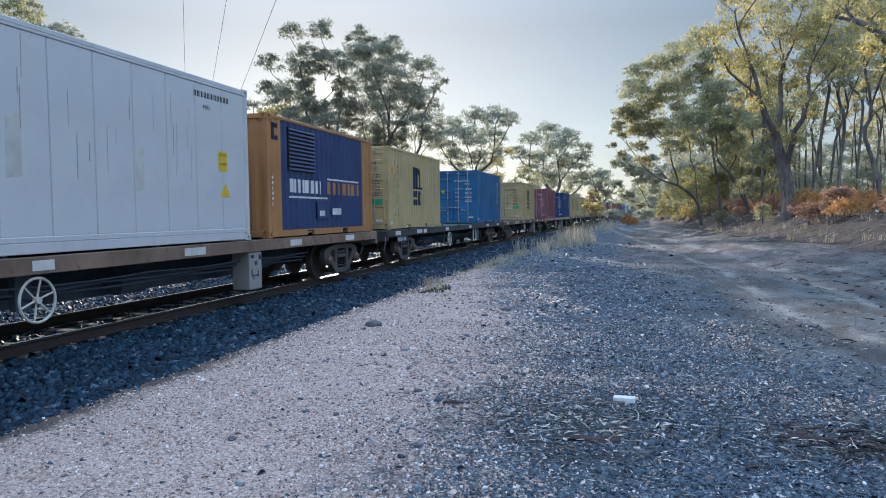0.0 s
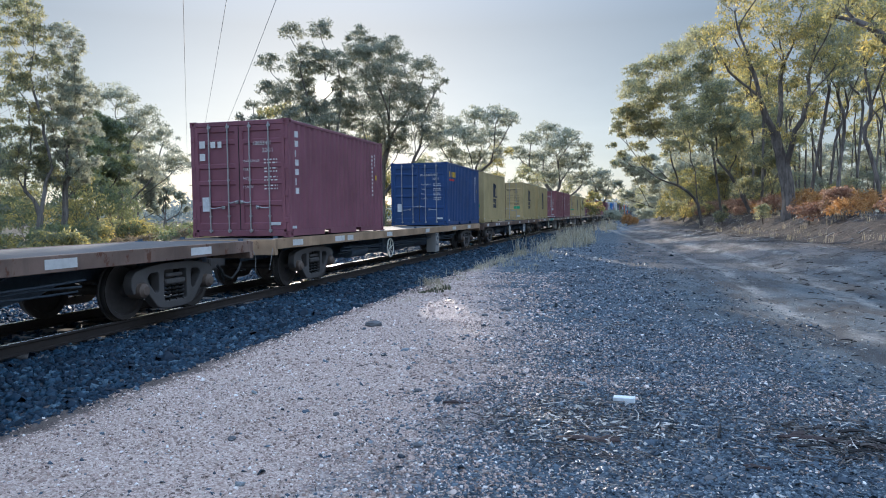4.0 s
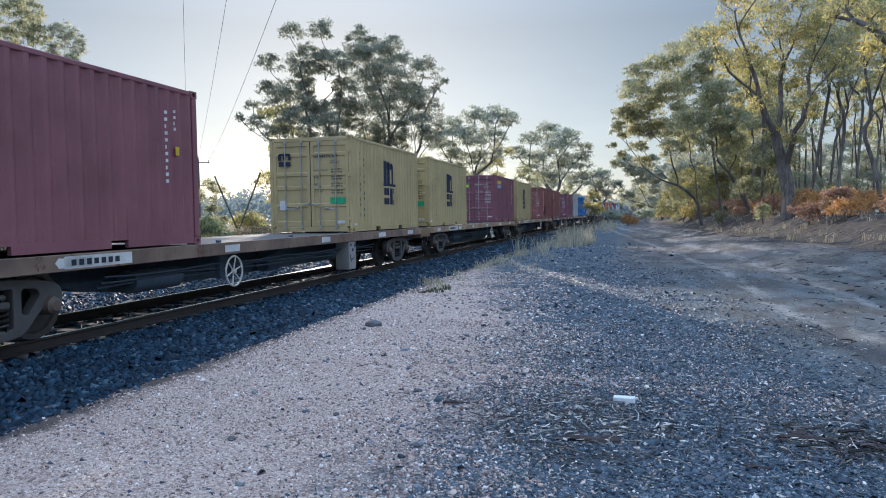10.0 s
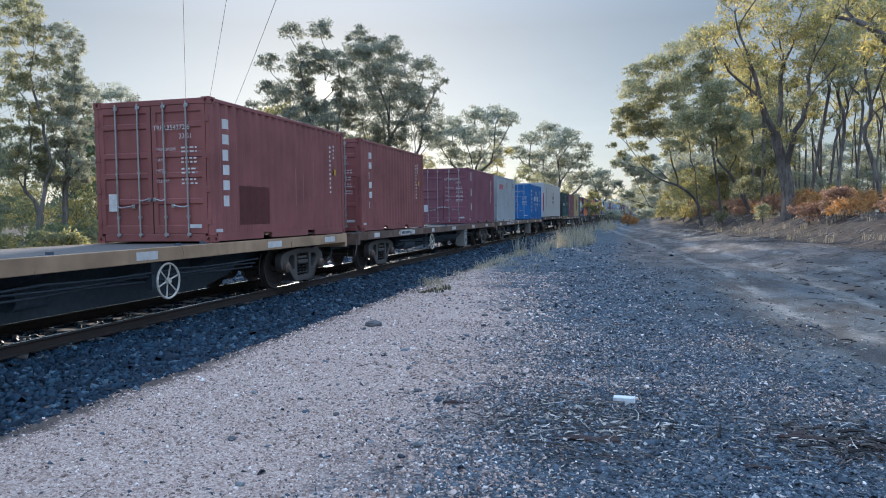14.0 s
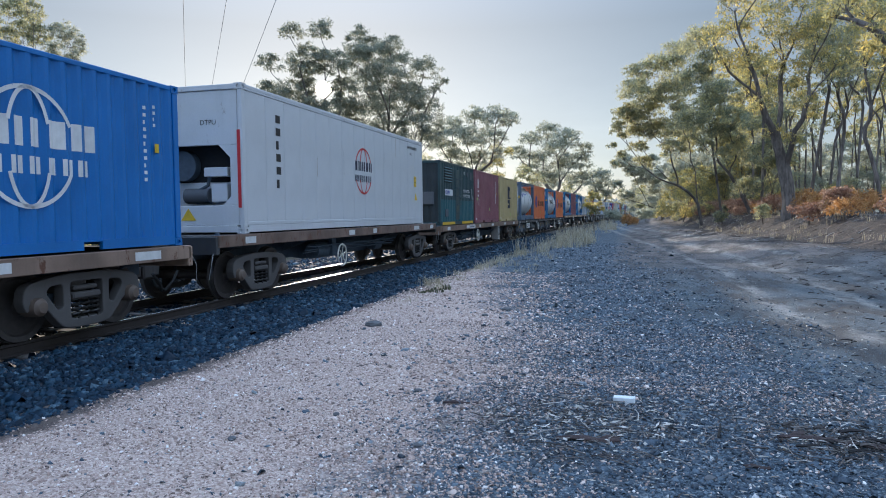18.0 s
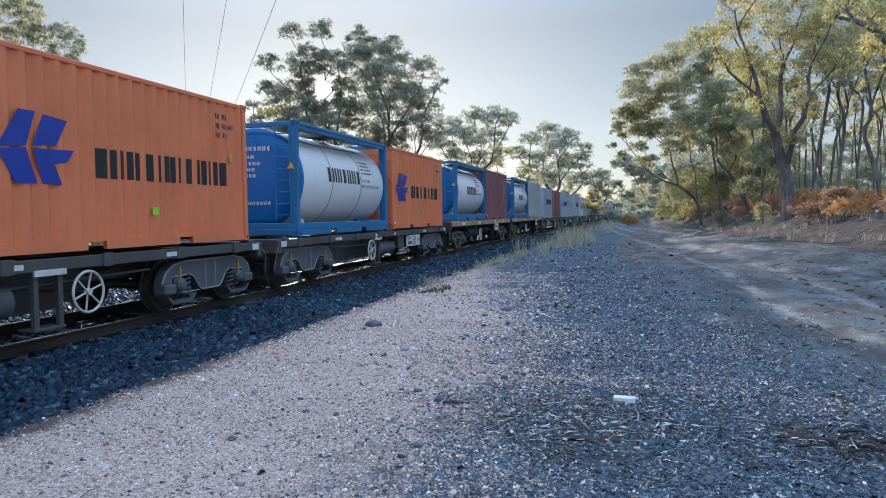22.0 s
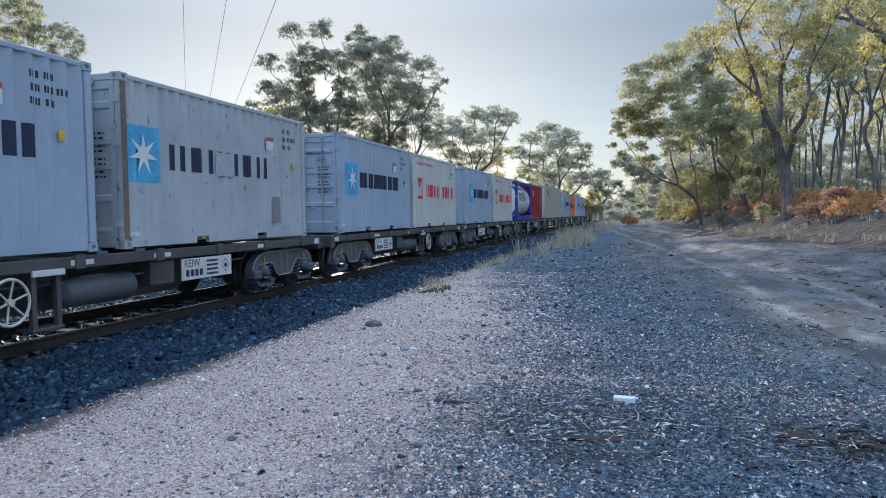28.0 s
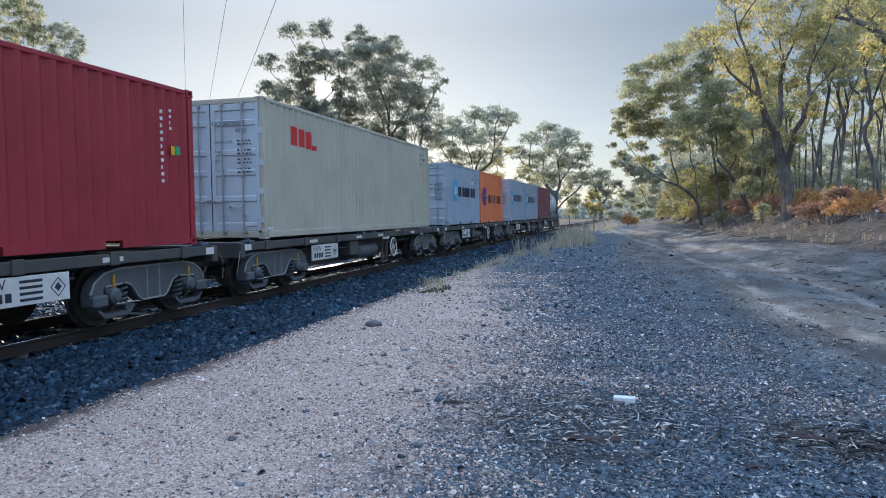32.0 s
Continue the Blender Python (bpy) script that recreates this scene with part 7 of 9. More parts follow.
def wheel_pair():
    g = Geo()
    for s in (-1, 1):
        x = s * 0.75
        g.lathe("x", (x, 0, 0), [(0.10, -0.09), (0.12, -0.05), (0.20, -0.02), (0.36, -0.02), (0.385, -0.06), (0.485 if s > 0 else 0.46, -0.065), (0.46 if s < 0 else 0.485, -0.04), (0.46, -0.03 if s > 0 else 0.035), (0.46, 0.035), (0.485 if s < 0 else 0.455, 0.04), (0.485 if s < 0 else 0.455, 0.065), (0.385, 0.06), (0.36, 0.02), (0.20, 0.02), (0.12, 0.05), (0.10, 0.11)], 24)
    g.cyl("x", (0, 0, 0), 0.085, -1.02, 1.02, 14)
    for k in range(3):
        t = k * 2 * math.pi / 3
        g.cyl("x", (0, 0.045 * math.cos(t), 0.045 * math.sin(t)), 0.012, -1.05, 1.05, 6)
    return g


def spring_coil(cx, cy, z0, z1, r, n):
    pts = []
    for i in range(n * 10 + 1):
        t = i / 10 * 2 * math.pi
        pts.append((cx + r * math.cos(t), cy + r * math.sin(t), z0 + (z1 - z0) * i / (n * 10)))
    return Geo().tube(pts, 0.016, 5)


DUSTY_RIB = paint("dusty_rib_steel", (0.24, 0.24, 0.24), 0.7, 0.2, 0.3, 0.4)


def bogie(wagon, y, kind, mat):
    b = part("bogie", lambda: Geo().box(-0.95, -0.16, 0.46, 0.95, 0.16, 0.74, 0.03).cyl("z", (0, 0, 0), 0.2, 0.7, 0.86, 16), mat, wagon, key=("bolster", kind), at=Matrix.Translation((0, y, RAIL_TOP + 0.02)))
    for sx in (-1, 1):
        part("side_frame", lambda: side_frame(kind, sx, mat), mat, b, key=("sideframe", kind, sx))
        if kind == 0:
            part("bolster_end", lambda: Geo().box(sx * 1.03 - 0.07, -0.26, 0.47, sx * 1.03 + 0.07, 0.26, 0.56, 0.02).box(sx * 1.03 - 0.06, -0.22, 0.585, sx * 1.03 + 0.05, 0.22, 0.65, 0.02), mat, b, key=("bolsterend", sx))
            for sp in (-0.18, 0.0, 0.18):
                part("spring", lambda: spring_coil(sx * 1.01, sp, 0.21, 0.47, 0.078, 4), SPRING, b, key=("spring", sx, sp), smooth=True)
        else:
            for k in range(4):
                part("frame_rib", lambda: frame_rib(sx, k), DUSTY_RIB, b, "pale dusty rib", key=("framerib", sx, k), smooth=True)
        for sy in (-1, 1):
            yy = sy * (0.875 if kind == 0 else 0.91)
            part("axle_box", lambda: Geo().lathe("x", (0, yy, 0.44), [(0.001, sx * 1.20), (0.07, sx * 1.195), (0.09, sx * 1.17), (0.115, sx * 1.15), (0.125, sx * 1.08), (0.125, sx * 0.92)], 18).box(sx * 1.0 - 0.1, yy - 0.12, 0.44, sx * 1.0 + 0.1, yy + 0.12, 0.57, 0.03), BOX_RUST if kind == 0 else mat, b, "brown bearing cap" if kind == 0 else "", key=("axlebox", kind, sx, sy), smooth=True)
            if kind == 1:
                part("end_block", lambda: Geo().box(sx * 0.98, sy * 1.22 - 0.15, 0.30, sx * 1.17, sy * 1.22 + 0.15, 0.47, 0.025), mat, b, key=("endblock", sx, sy))
                part("spring_tray", lambda: Geo().plate(rounded([(sy * 0.50, 0.24), (sy * 0.62, 0.13), (sy * 1.14, 0.13), (sy * 1.26, 0.24), (sy * 1.26, 0.28), (sy * 1.12, 0.19), (sy * 0.64, 0.19), (sy * 0.50, 0.28)], 0.03), "x", sx * 0.94, sx * 1.14), mat, b, key=("tray", sx, sy))
                part("box_spring", lambda: spring_coil(sx * 1.03, sy * 0.67, 0.22, 0.60, 0.088, 5), mat, b, key=("boxspring", sx, sy), smooth=True)
                part("yellow_strap", lambda: Geo().box(sx * 1.115 - 0.012, yy - 0.025, 0.50, sx * 1.115 + 0.014, yy + 0.025, 0.74, 0.004).box(sx * 1.115 - 0.012, yy - 0.06, 0.50, sx * 1.115 + 0.014, yy + 0.06, 0.53, 0.004), STRAP, b, "yellow strap", key=("strap", sx, sy))
    for sy in (-1, 1):
        w = part("wheelset", wheel_pair, WHEEL_DARK, b, key="wheelset", smooth=True, at=Matrix.Translation((0, sy * (0.875 if kind == 0 else 0.91), 0.44)))
        for sx in (-1, 1):
            part("tread", lambda: Geo().lathe("x", (sx * 0.75, 0, 0), [(0.462, -0.03), (0.4645, -0.02), (0.4645, 0.05 * sx + 0.0), (0.462, 0.055)] if sx > 0 else [(0.462, 0.03), (0.4645, 0.02), (0.4645, -0.05), (0.462, -0.055)], 32), WHEEL_TREAD, w, "polished wheel tread", key=("tread", sx), smooth=True)
        WHEELS.append(w)
        part("brake_beam", lambda: Geo().box(-0.8, sy * 0.36 - 0.04, 0.36, 0.8, sy * 0.36 + 0.04, 0.46, 0.01).box(-0.85, sy * 0.40 - 0.04, 0.3, -0.68, sy * 0.40 + 0.05, 0.56).box(0.68, sy * 0.40 - 0.04, 0.3, 0.85, sy * 0.40 + 0.05, 0.56), STEEL_DARK, b, key=("brakebeam", sy))
    return b


BOX_RUST = paint("rusty_bearing_cap", (0.115, 0.082, 0.062), 0.7, 0.4, 0.3, 0.3)
STRAP = plain("dirty_yellow_strap", (0.45, 0.26, 0.04), 0.6)
WHEEL_PAINT = plain("dusty_white_wheel_paint", (0.62, 0.60, 0.54), 0.6)


def hand_wheel(w, y, x=1.22, z=0.84, r=0.28):
    """Spoked hand-brake wheel on the camera side."""
    def rim():
        return Geo().tube([(0, r * math.cos(t), r * math.sin(t)) for t in np.linspace(0, 2 * math.pi, 29)], 0.019, 6, False)
    h = part("brake_wheel", rim, WHEEL_PAINT, w, "pale spoked hand-brake wheel", key=("rim", r), smooth=True, at=Matrix.Translation((x, y, z)))
    for k in range(6):
        t = k * math.pi / 3 + 0.3
        part("spoke", lambda: Geo().tube([(-0.015, 0.03 * math.cos(t), 0.03 * math.sin(t)), (0, r * math.cos(t), r * math.sin(t))], 0.014, 5), WHEEL_PAINT, h, key=("spoke", k), smooth=True)
    part("hub", lambda: Geo().cyl("x", (0, 0, 0), 0.045, -0.04, 0.03, 12), WHEEL_PAINT, h, key="hub", smooth=True)
    part("brake_shaft", Geo().cyl("x", (0, y, z), 0.018, 0.4, x - 0.02, 6), STEEL_DARK, w)


def coupler(w, y, sy):
    part("coupler", lambda: Geo().box(-0.07, min(y, y + sy * 0.35), RAIL_TOP + 0.55, 0.07, max(y, y + sy * 0.35), RAIL_TOP + 0.72, 0.01).box(-0.15, min(y + sy * 0.25, y + sy * 0.5), RAIL_TOP + 0.5, 0.13, max(y + sy * 0.25, y + sy * 0.5), RAIL_TOP + 0.77, 0.03), STEEL_BOGIE, w, key=("coupler", round(y, 2), sy))
    part("brake_hose", lambda: Geo().tube([(0.45, y, RAIL_TOP + 0.62), (0.47, y + sy * 0.16, RAIL_TOP + 0.45), (0.40, y + sy * 0.3, RAIL_TOP + 0.30), (0.3, y + sy * 0.42, RAIL_TOP + 0.38), (0.26, y + sy * 0.46, RAIL_TOP + 0.5)], 0.026, 7), RUBBER, w, key=("hose", round(y, 2), sy), smooth=True)
    part("release_lever", lambda: Geo().tube([(1.22, y + sy * 0.04, DECK - 0.2), (1.24, y + sy * 0.12, DECK - 0.35), (1.2, y + sy * 0.16, DECK - 0.66)], 0.006, 5), plain("dull_lever_steel", (0.30, 0.30, 0.30), 0.6), w, key=("lever", round(y, 2), sy))


def flat_wagon(u0, u1, label, sill, plates, wheel_at=7.7, box_at=13.2, seed=0, deck_mat=None, leg_at=None, plaque=None, bmat=None, tint=None, DECK=DECK, spray=None, board=None, tag=None, deep=0.76):
    """A long container flat wagon: deep side sills, fish-bellied centre sill, two three-piece bogies."""
    L = u1 - u0
    w = tagged(new("flat_wagon"), label, "railway wagon", "wagons of the train")
    y0, y1 = -L / 2, L / 2
    hw = 1.26
    rng = random.Random(seed)
    for sx in (-1, 1):
        xa, xb = sorted((sx * hw, sx * (hw - 0.09)))
        part("side_sill", Geo().box(xa, y0 + 0.05, DECK - 0.235, xb, y1 - 0.05, DECK - 0.012, 0.008).box(sx * (hw - 0.20), y0 + 0.05, DECK - 0.235, sx * (hw - 0.02), y1 - 0.05, DECK - 0.215), sill, w)
    belly = [(y0 + 3.3, DECK - 0.28), (y0 + 4.3, DECK - 0.30 - 0.7 * (deep - 0.3)), (y0 + 5.3, DECK - deep), (y1 - 5.3, DECK - deep), (y1 - 4.3, DECK - 0.30 - 0.7 * (deep - 0.3)), (y1 - 3.3, DECK - 0.28)]
    for x in (-0.32, 0.32):
        part("centre_sill", Geo().plate(belly, "x", x - 0.02, x + 0.02).box(x - 0.02, y0 + 0.2, DECK - 0.5, x + 0.02, y1 - 0.2, DECK - 0.06), STEEL_DARK, w)
    part("deck", Geo().box(-hw + 0.1, y0 + 0.06, DECK - 0.05, hw - 0.1, y1 - 0.06, DECK - 0.02), deck_mat or DECK_TIMBER, w, "worn deck plates")
    for k in range(5):
        y = y0 + 1.2 + (L - 2.4) * k / 4
        part("cross_bearer", Geo().plate([(-hw + 0.1, DECK - 0.07), (hw - 0.1, DECK - 0.07), (hw - 0.1, DECK - 0.2), (0.34, DECK - 0.5), (-0.34, DECK - 0.5), (-hw + 0.1, DECK - 0.2)], "y", y - 0.03, y + 0.03), STEEL_DARK, w)
    for sy in (-1, 1):
        ya, yb = sorted((sy * (L / 2), sy * (L / 2 - 0.12)))
        part("headstock", Geo().box(-hw, ya, DECK - 0.36, hw, yb, DECK - 0.03, 0.012), sill if tint is None else tint, w)
        coupler(w, sy * L / 2, sy)
        bogie(w, sy * (L / 2 - (2.25 if L > 16 else 1.9)), 0, bmat or STEEL_BOGIE)
    # white reflector plates along the sill
    x = hw + 0.003
    for a, ln in plates:
        part("reflector_plate", Geo().box(hw - 0.003, y0 + a, DECK - 0.19, x, y0 + a + ln, DECK - 0.06), WHITE_PAINT, w)
    if plaque:
        a, ln = plaque
        part("number_board", Geo().box(hw - 0.003, y0 + a, DECK - 0.205, x, y0 + a + ln, DECK - 0.04), WHITE_PAINT, w, "white number board")
        g = Geo()
        for i in range(7):
            g.box(x, y0 + a + 0.12 + i * (ln - 0.2) / 8, DECK - 0.165, x + 0.003, y0 + a + 0.12 + i * (ln - 0.2) / 8 + (ln - 0.2) / 13, DECK - 0.085)
        part("number_mark", g, DARK_INK, w)
        part("number_mark", Geo().plate([(y0 + a - 0.16, DECK - 0.12), (y0 + a - 0.09, DECK - 0.05), (y0 + a - 0.02, DECK - 0.12), (y0 + a - 0.09, DECK - 0.19)], "x", x, x + 0.003), WHITE_PAINT, w, "white diamond mark")
    if tag:
        tb = part("number_board", Geo().box(hw - 0.03, y0 + tag - 0.5, DECK - 0.60, hw - 0.01, y0 + tag + 0.5, DECK - 0.237, 0.004), WHITE_PAINT, w, "white number board below the sill")
        for i in range(5):
            part("number_mark", Geo().box(hw - 0.01, y0 + tag - 0.42 + i * 0.1, DECK - 0.42, hw - 0.007, y0 + tag - 0.35 + i * 0.1, DECK - 0.32), DARK_INK, tb)
        part("number_mark", Geo().plate([(y0 + tag + 0.18, DECK - 0.42), (y0 + tag + 0.31, DECK - 0.30), (y0 + tag + 0.44, DECK - 0.42), (y0 + tag + 0.31, DECK - 0.54)], "x", hw - 0.01, hw - 0.007), DARK_INK, tb)
    if board:
        part("hanging_board", Geo().box(hw - 0.03, y0 + board, DECK - 0.42, hw - 0.01, y0 + board + 1.0, DECK - 0.236, 0.004), STEEL_DARK, w, "dark board with white marks")
        for i in range(8):
            if i not in (4, 7):
                part("number_mark", Geo().box(hw - 0.01, y0 + board + 0.08 + i * 0.11, DECK - 0.38, hw - 0.008, y0 + board + 0.15 + i * 0.11, DECK - 0.28), WHITE_PAINT, w)
    if spray:
        a, ln = spray
        part("spray_patch", Geo().plate([(y0 + a, DECK - 0.22), (y0 + a + ln * 0.55, DECK - 0.225), (y0 + a + ln, DECK - 0.20), (y0 + a + ln * 0.95, DECK - 0.05), (y0 + a + ln * 0.4, DECK - 0.025), (y0 + a + 0.06, DECK - 0.04)], "x", hw - 0.002, hw + 0.0015), paint("turquoise_spray_paint", (0.08, 0.36, 0.30), 0.6, 0.3, 0.4, 0.4), w, "turquoise spray-paint patch")
    # locking pins for the boxes
    for a in (0.25, 6.3, 7.0, L / 2, L - 7.0, L - 6.3, L - 0.25):
        for sx in (-1, 1) if a in (0.25, L - 0.25) else (1,):
            part("twist_lock", lambda: Geo().box(-0.09, -0.11, -0.03, 0.09, 0.11, 0.01, 0.008).cyl("z", (0, 0, 0), 0.05, 0.0, 0.05, 8), STEEL_DARK, w, key="twistlock", at=Matrix.Translation((sx * 1.13, y0 + a, DECK - 0.02)))
    if wheel_at is not None:
        hand_wheel(w, y0 + wheel_at)
        part("brake_bracket", Geo().box(0.9, y0 + wheel_at - 0.12, DECK - 0.7, 1.0, y0 + wheel_at + 0.12, DECK - 0.2), STEEL_DARK, w)
    if box_at is not None:
        yb = y0 + box_at
        part("equipment_box", Geo().box(0.86, yb - 0.26, DECK - 0.98, 1.24, yb + 0.22, DECK - 0.24, 0.015), paint("pale_grey_box_paint", (0.31, 0.30, 0.285), 0.55, 0.25, 0.2, 0.4), w, "pale grey equipment box")
        for gy, gz, gw, gh_ in ((-0.2, 0.36, 0.12, 0.06), (-0.19, 0.72, 0.04, 0.14), (-0.12, 0.78, 0.03, 0.10), (-0.07, 0.72, 0.12, 0.03), (0.06, 0.74, 0.03, 0.13), (0.1, 0.4, 0.08, 0.1)):
            part("scribble", Geo().box(1.24, yb + gy, DECK - gz, 1.2425, yb + gy + gw, DECK - gz + gh_), DARK_INK, w)
        part("box_latch", Geo().box(1.24, yb - 0.05, DECK - 0.5, 1.255, yb + 0.03, DECK - 0.42), STEEL_DARK, w)
    if leg_at is not None:
        yl = y0 + leg_at
        part("step_stirrup", Geo().tube([(1.2, yl - 0.3, DECK - 0.24), (1.22, yl - 0.34, DECK - 0.78), (1.22, yl + 0.2, DECK - 0.78), (1.2, yl + 0.24, DECK - 0.24)], 0.03, 6), WHITE_PAINT, w, "white step stirrup")
        part("equipment_box", Geo().box(0.8, yl + 0.5, DECK - 0.75, 1.18, yl + 1.1, DECK - 0.28, 0.02), STEEL_DARK, w)
    # brake cylinder, reservoir and sagging air pipes
    part("air_reservoir", Geo().cyl("y", (0.75, 0, DECK - 0.55), 0.19, y0 + 5.0, y0 + 6.2, 14), STEEL_DARK, w, smooth=True)
    part("brake_cylinder", Geo().cyl("y", (0.62, 0, DECK - 0.6), 0.15, y0 + 9.5, y0 + 10.1, 14), STEEL_DARK, w, smooth=True)
    for k in range(3):
        pts = []
        for i in range(25):
            t = i / 24
            pts.append((1.02 - 0.07 * k, y0 + 4.2 + (L - 8.4) * t, DECK - 0.40 - 0.07 * k - 0.03 * abs(math.sin(t * math.pi * 4 + k))))
        part("air_pipe", Geo().tube(pts, 0.018, 5), STEEL_DARK, w, smooth=True)
    MOVING.append((w, (u0 + u1) / 2))
    return w


def skeletal_wagon(u0, u1, label, flip=False, board_at=3.85, wheel_at=8.7, frame_mat=None):
    """A shorter skeletal container wagon: open frame, fabricated bogies with coil springs."""
    L = u1 - u0
    w = tagged(new("skeletal_wagon"), label, "railway wagon", "wagons of the train")
    y0, y1 = -L / 2, L / 2
    hw = 1.22
    fm = frame_mat or paint("dusty_black_frame", (0.07, 0.068, 0.066), 0.6, 0.3, 0.3, 0.3)
    for sx in (-1, 1):
        xa, xb = sorted((sx * hw, sx * (hw - 0.08)))
        part("side_sill", Geo().box(xa, y0 + 0.3, DECK - 0.21, xb, y1 - 0.3, DECK - 0.05, 0.008).box(sx * (hw - 0.16), y0 + 0.3, DECK - 0.21, sx * (hw - 0.01), y1 - 0.3, DECK - 0.19), fm, w)
        for k in range(8):
            y = y0 + 1.0 + (L - 2.0) * k / 7
            part("sill_gusset", lambda: Geo().box(-0.02, -0.09, -0.19, 0.03, 0.09, 0.0, 0.006), fm, w, key="gusset", at=Matrix.Translation((sx * (hw - 0.0), y, DECK - 0.03)))
    part("centre_sill", Geo().box(-0.3, y0 + 0.1, DECK - 0.52, 0.3, y1 - 0.1, DECK - 0.12, 0.012).plate([(y0 + 3.6, DECK - 0.5), (y0 + 4.4, DECK - 0.86), (y1 - 4.4, DECK - 0.86), (y1 - 3.6, DECK - 0.5)], "x", -0.28, 0.28), fm, w)
    for k in range(5):
        y = y0 + 0.5 + (L - 1.0) * k / 4
        part("cross_bearer", Geo().plate([(-hw + 0.06, DECK - 0.06), (hw - 0.06, DECK - 0.06), (hw - 0.06, DECK - 0.2), (0.3, DECK - 0.42), (-0.3, DECK - 0.42), (-hw + 0.06, DECK - 0.2)], "y", y - 0.07, y + 0.07), fm, w)
    for sy in (-1, 1):
        ya, yb = sorted((sy * (L / 2), sy * (L / 2 - 0.16)))
        part("headstock", Geo().box(-hw, ya, DECK - 0.34, hw, yb, DECK - 0.06, 0.012), fm, w)
        part("end_platform", Geo().box(-hw + 0.05, min(sy * L / 2, sy * (L / 2 - 0.5)), DECK - 0.06, hw - 0.05, max(sy * L / 2, sy * (L / 2 - 0.5)), DECK - 0.045), STEEL_GREY, w)
        coupler(w, sy * L / 2, sy)
        bogie(w, sy * (L / 2 - 1.66), 1, STEEL_GREY)
        x = hw + 0.004
        yy = sy * (L / 2 - 0.25)
        part("end_mark", Geo().box(hw - 0.003, yy - 0.12, DECK - 0.2, x, yy + 0.12, DECK - 0.08), WHITE_PAINT, w)
    sgn = -1 if flip else 1
    for a in (0.4, 6.5, 7.3, L - 0.4):
        for sx in (-1, 1):
            part("twist_lock", lambda: Geo().box(-0.09, -0.11, -0.05, 0.09, 0.11, 0.0, 0.008).cyl("z", (0, 0, 0), 0.05, 0.0, 0.04, 8), STEEL_DARK, w, key="twistlock2", at=Matrix.Translation((sx * 1.13, y0 + a, DECK - 0.008)))
    yp = y0 + board_at
    x = hw + 0.01
    board = part("number_board", Geo().box(hw - 0.02, yp - 0.75, DECK - 0.60, x, yp + 0.75, DECK - 0.24, 0.006), WHITE_PAINT, w, "white number board")
    part("lettering", text_mesh("REIW", 0.19, DARK_INK), DARK_INK, board, at=on_side(x + 0.002, yp - 0.70, DECK - 0.385))
    g = Geo()
    for i in range(4):
        g.box(x, yp - 0.65 + i * 0.13, DECK - 0.54, x + 0.003, yp - 0.56 + i * 0.13, DECK - 0.43)
    for i in range(4):
        g.box(x, yp - 0.05, DECK - 0.55 + i * 0.075, x + 0.003, yp + 0.30, DECK - 0.515 + i * 0.075)
    part("number_mark", g, DARK_INK, board)
    d = Geo()
    for r0, r1 in ((0.13, 0.11), (0.06, 0.0)):
        c4 = [(0, 1), (1, 0), (0, -1), (-1, 0)]
        v = [(x + 0.002, yp + 0.55 + r0 * a, DECK - 0.42 + r0 * b) for a, b in c4] + [(x + 0.002, yp + 0.55 + r1 * a, DECK - 0.42 + r1 * b) for a, b in c4]
        d.add(v, [(k, (k + 1) % 4, 4 + (k + 1) % 4, 4 + k) for k in range(4)])
    part("diamond_mark", d, DARK_INK, board)
    yw = y0 + wheel_at
    hand_wheel(w, yw, x=hw + 0.03, z=DECK - 0.54)
    # step bracket, air reservoir and valve box between the brake wheel and the board
    ys = yw - sgn * 0.62
    part("step_bracket", Geo().box(hw - 0.10, ys - 0.24, DECK - 0.95, hw - 0.03, ys - 0.16, DECK - 0.2, 0.006).box(hw - 0.10, ys + 0.16, DECK - 0.95, hw - 0.03, ys + 0.24, DECK - 0.2, 0.006).box(hw - 0.28, ys - 0.26, DECK - 0.97, hw - 0.02, ys + 0.26, DECK - 0.93, 0.006), fm, w, "steel foot step")
    part("step_plate", Geo().box(hw - 0.02, ys - 0.26, DECK - 0.27, hw + 0.02, ys + 0.26, DECK - 0.19, 0.004), WHITE_PAINT, w, "white step plate")
    yr = yw - sgn * 1.75
    part("air_reservoir", Geo().lathe("y", (0.92, yr, DECK - 0.56), [(0.001, -0.78), (0.13, -0.75), (0.21, -0.66), (0.215, 0.66), (0.13, 0.75), (0.001, 0.78)], 20), STEEL_GREY, w, smooth=True)
    part("valve_box", Geo().box(0.8, yr - sgn * 1.25 - 0.3, DECK - 0.62, 1.16, yr - sgn * 1.25 + 0.3, DECK - 0.22, 0.02), fm, w)
    for a in (3.0, 5.9, 7.6, 10.8):
        part("reflector_plate", Geo().box(hw - 0.003, y0 + a, DECK - 0.17, hw + 0.004, y0 + a + 0.42, DECK - 0.1), WHITE_PAINT, w)
    part("hanging_pipe", Geo().tube([(1.0, y0 + 3.2, DECK - 0.36), (1.02, y0 + L / 2, DECK - 0.42), (1.0, y1 - 3.2, DECK - 0.36)], 0.022, 6), STEEL_GREY, w, smooth=True)
    MOVING.append((w, (u0 + u1) / 2))
    return w


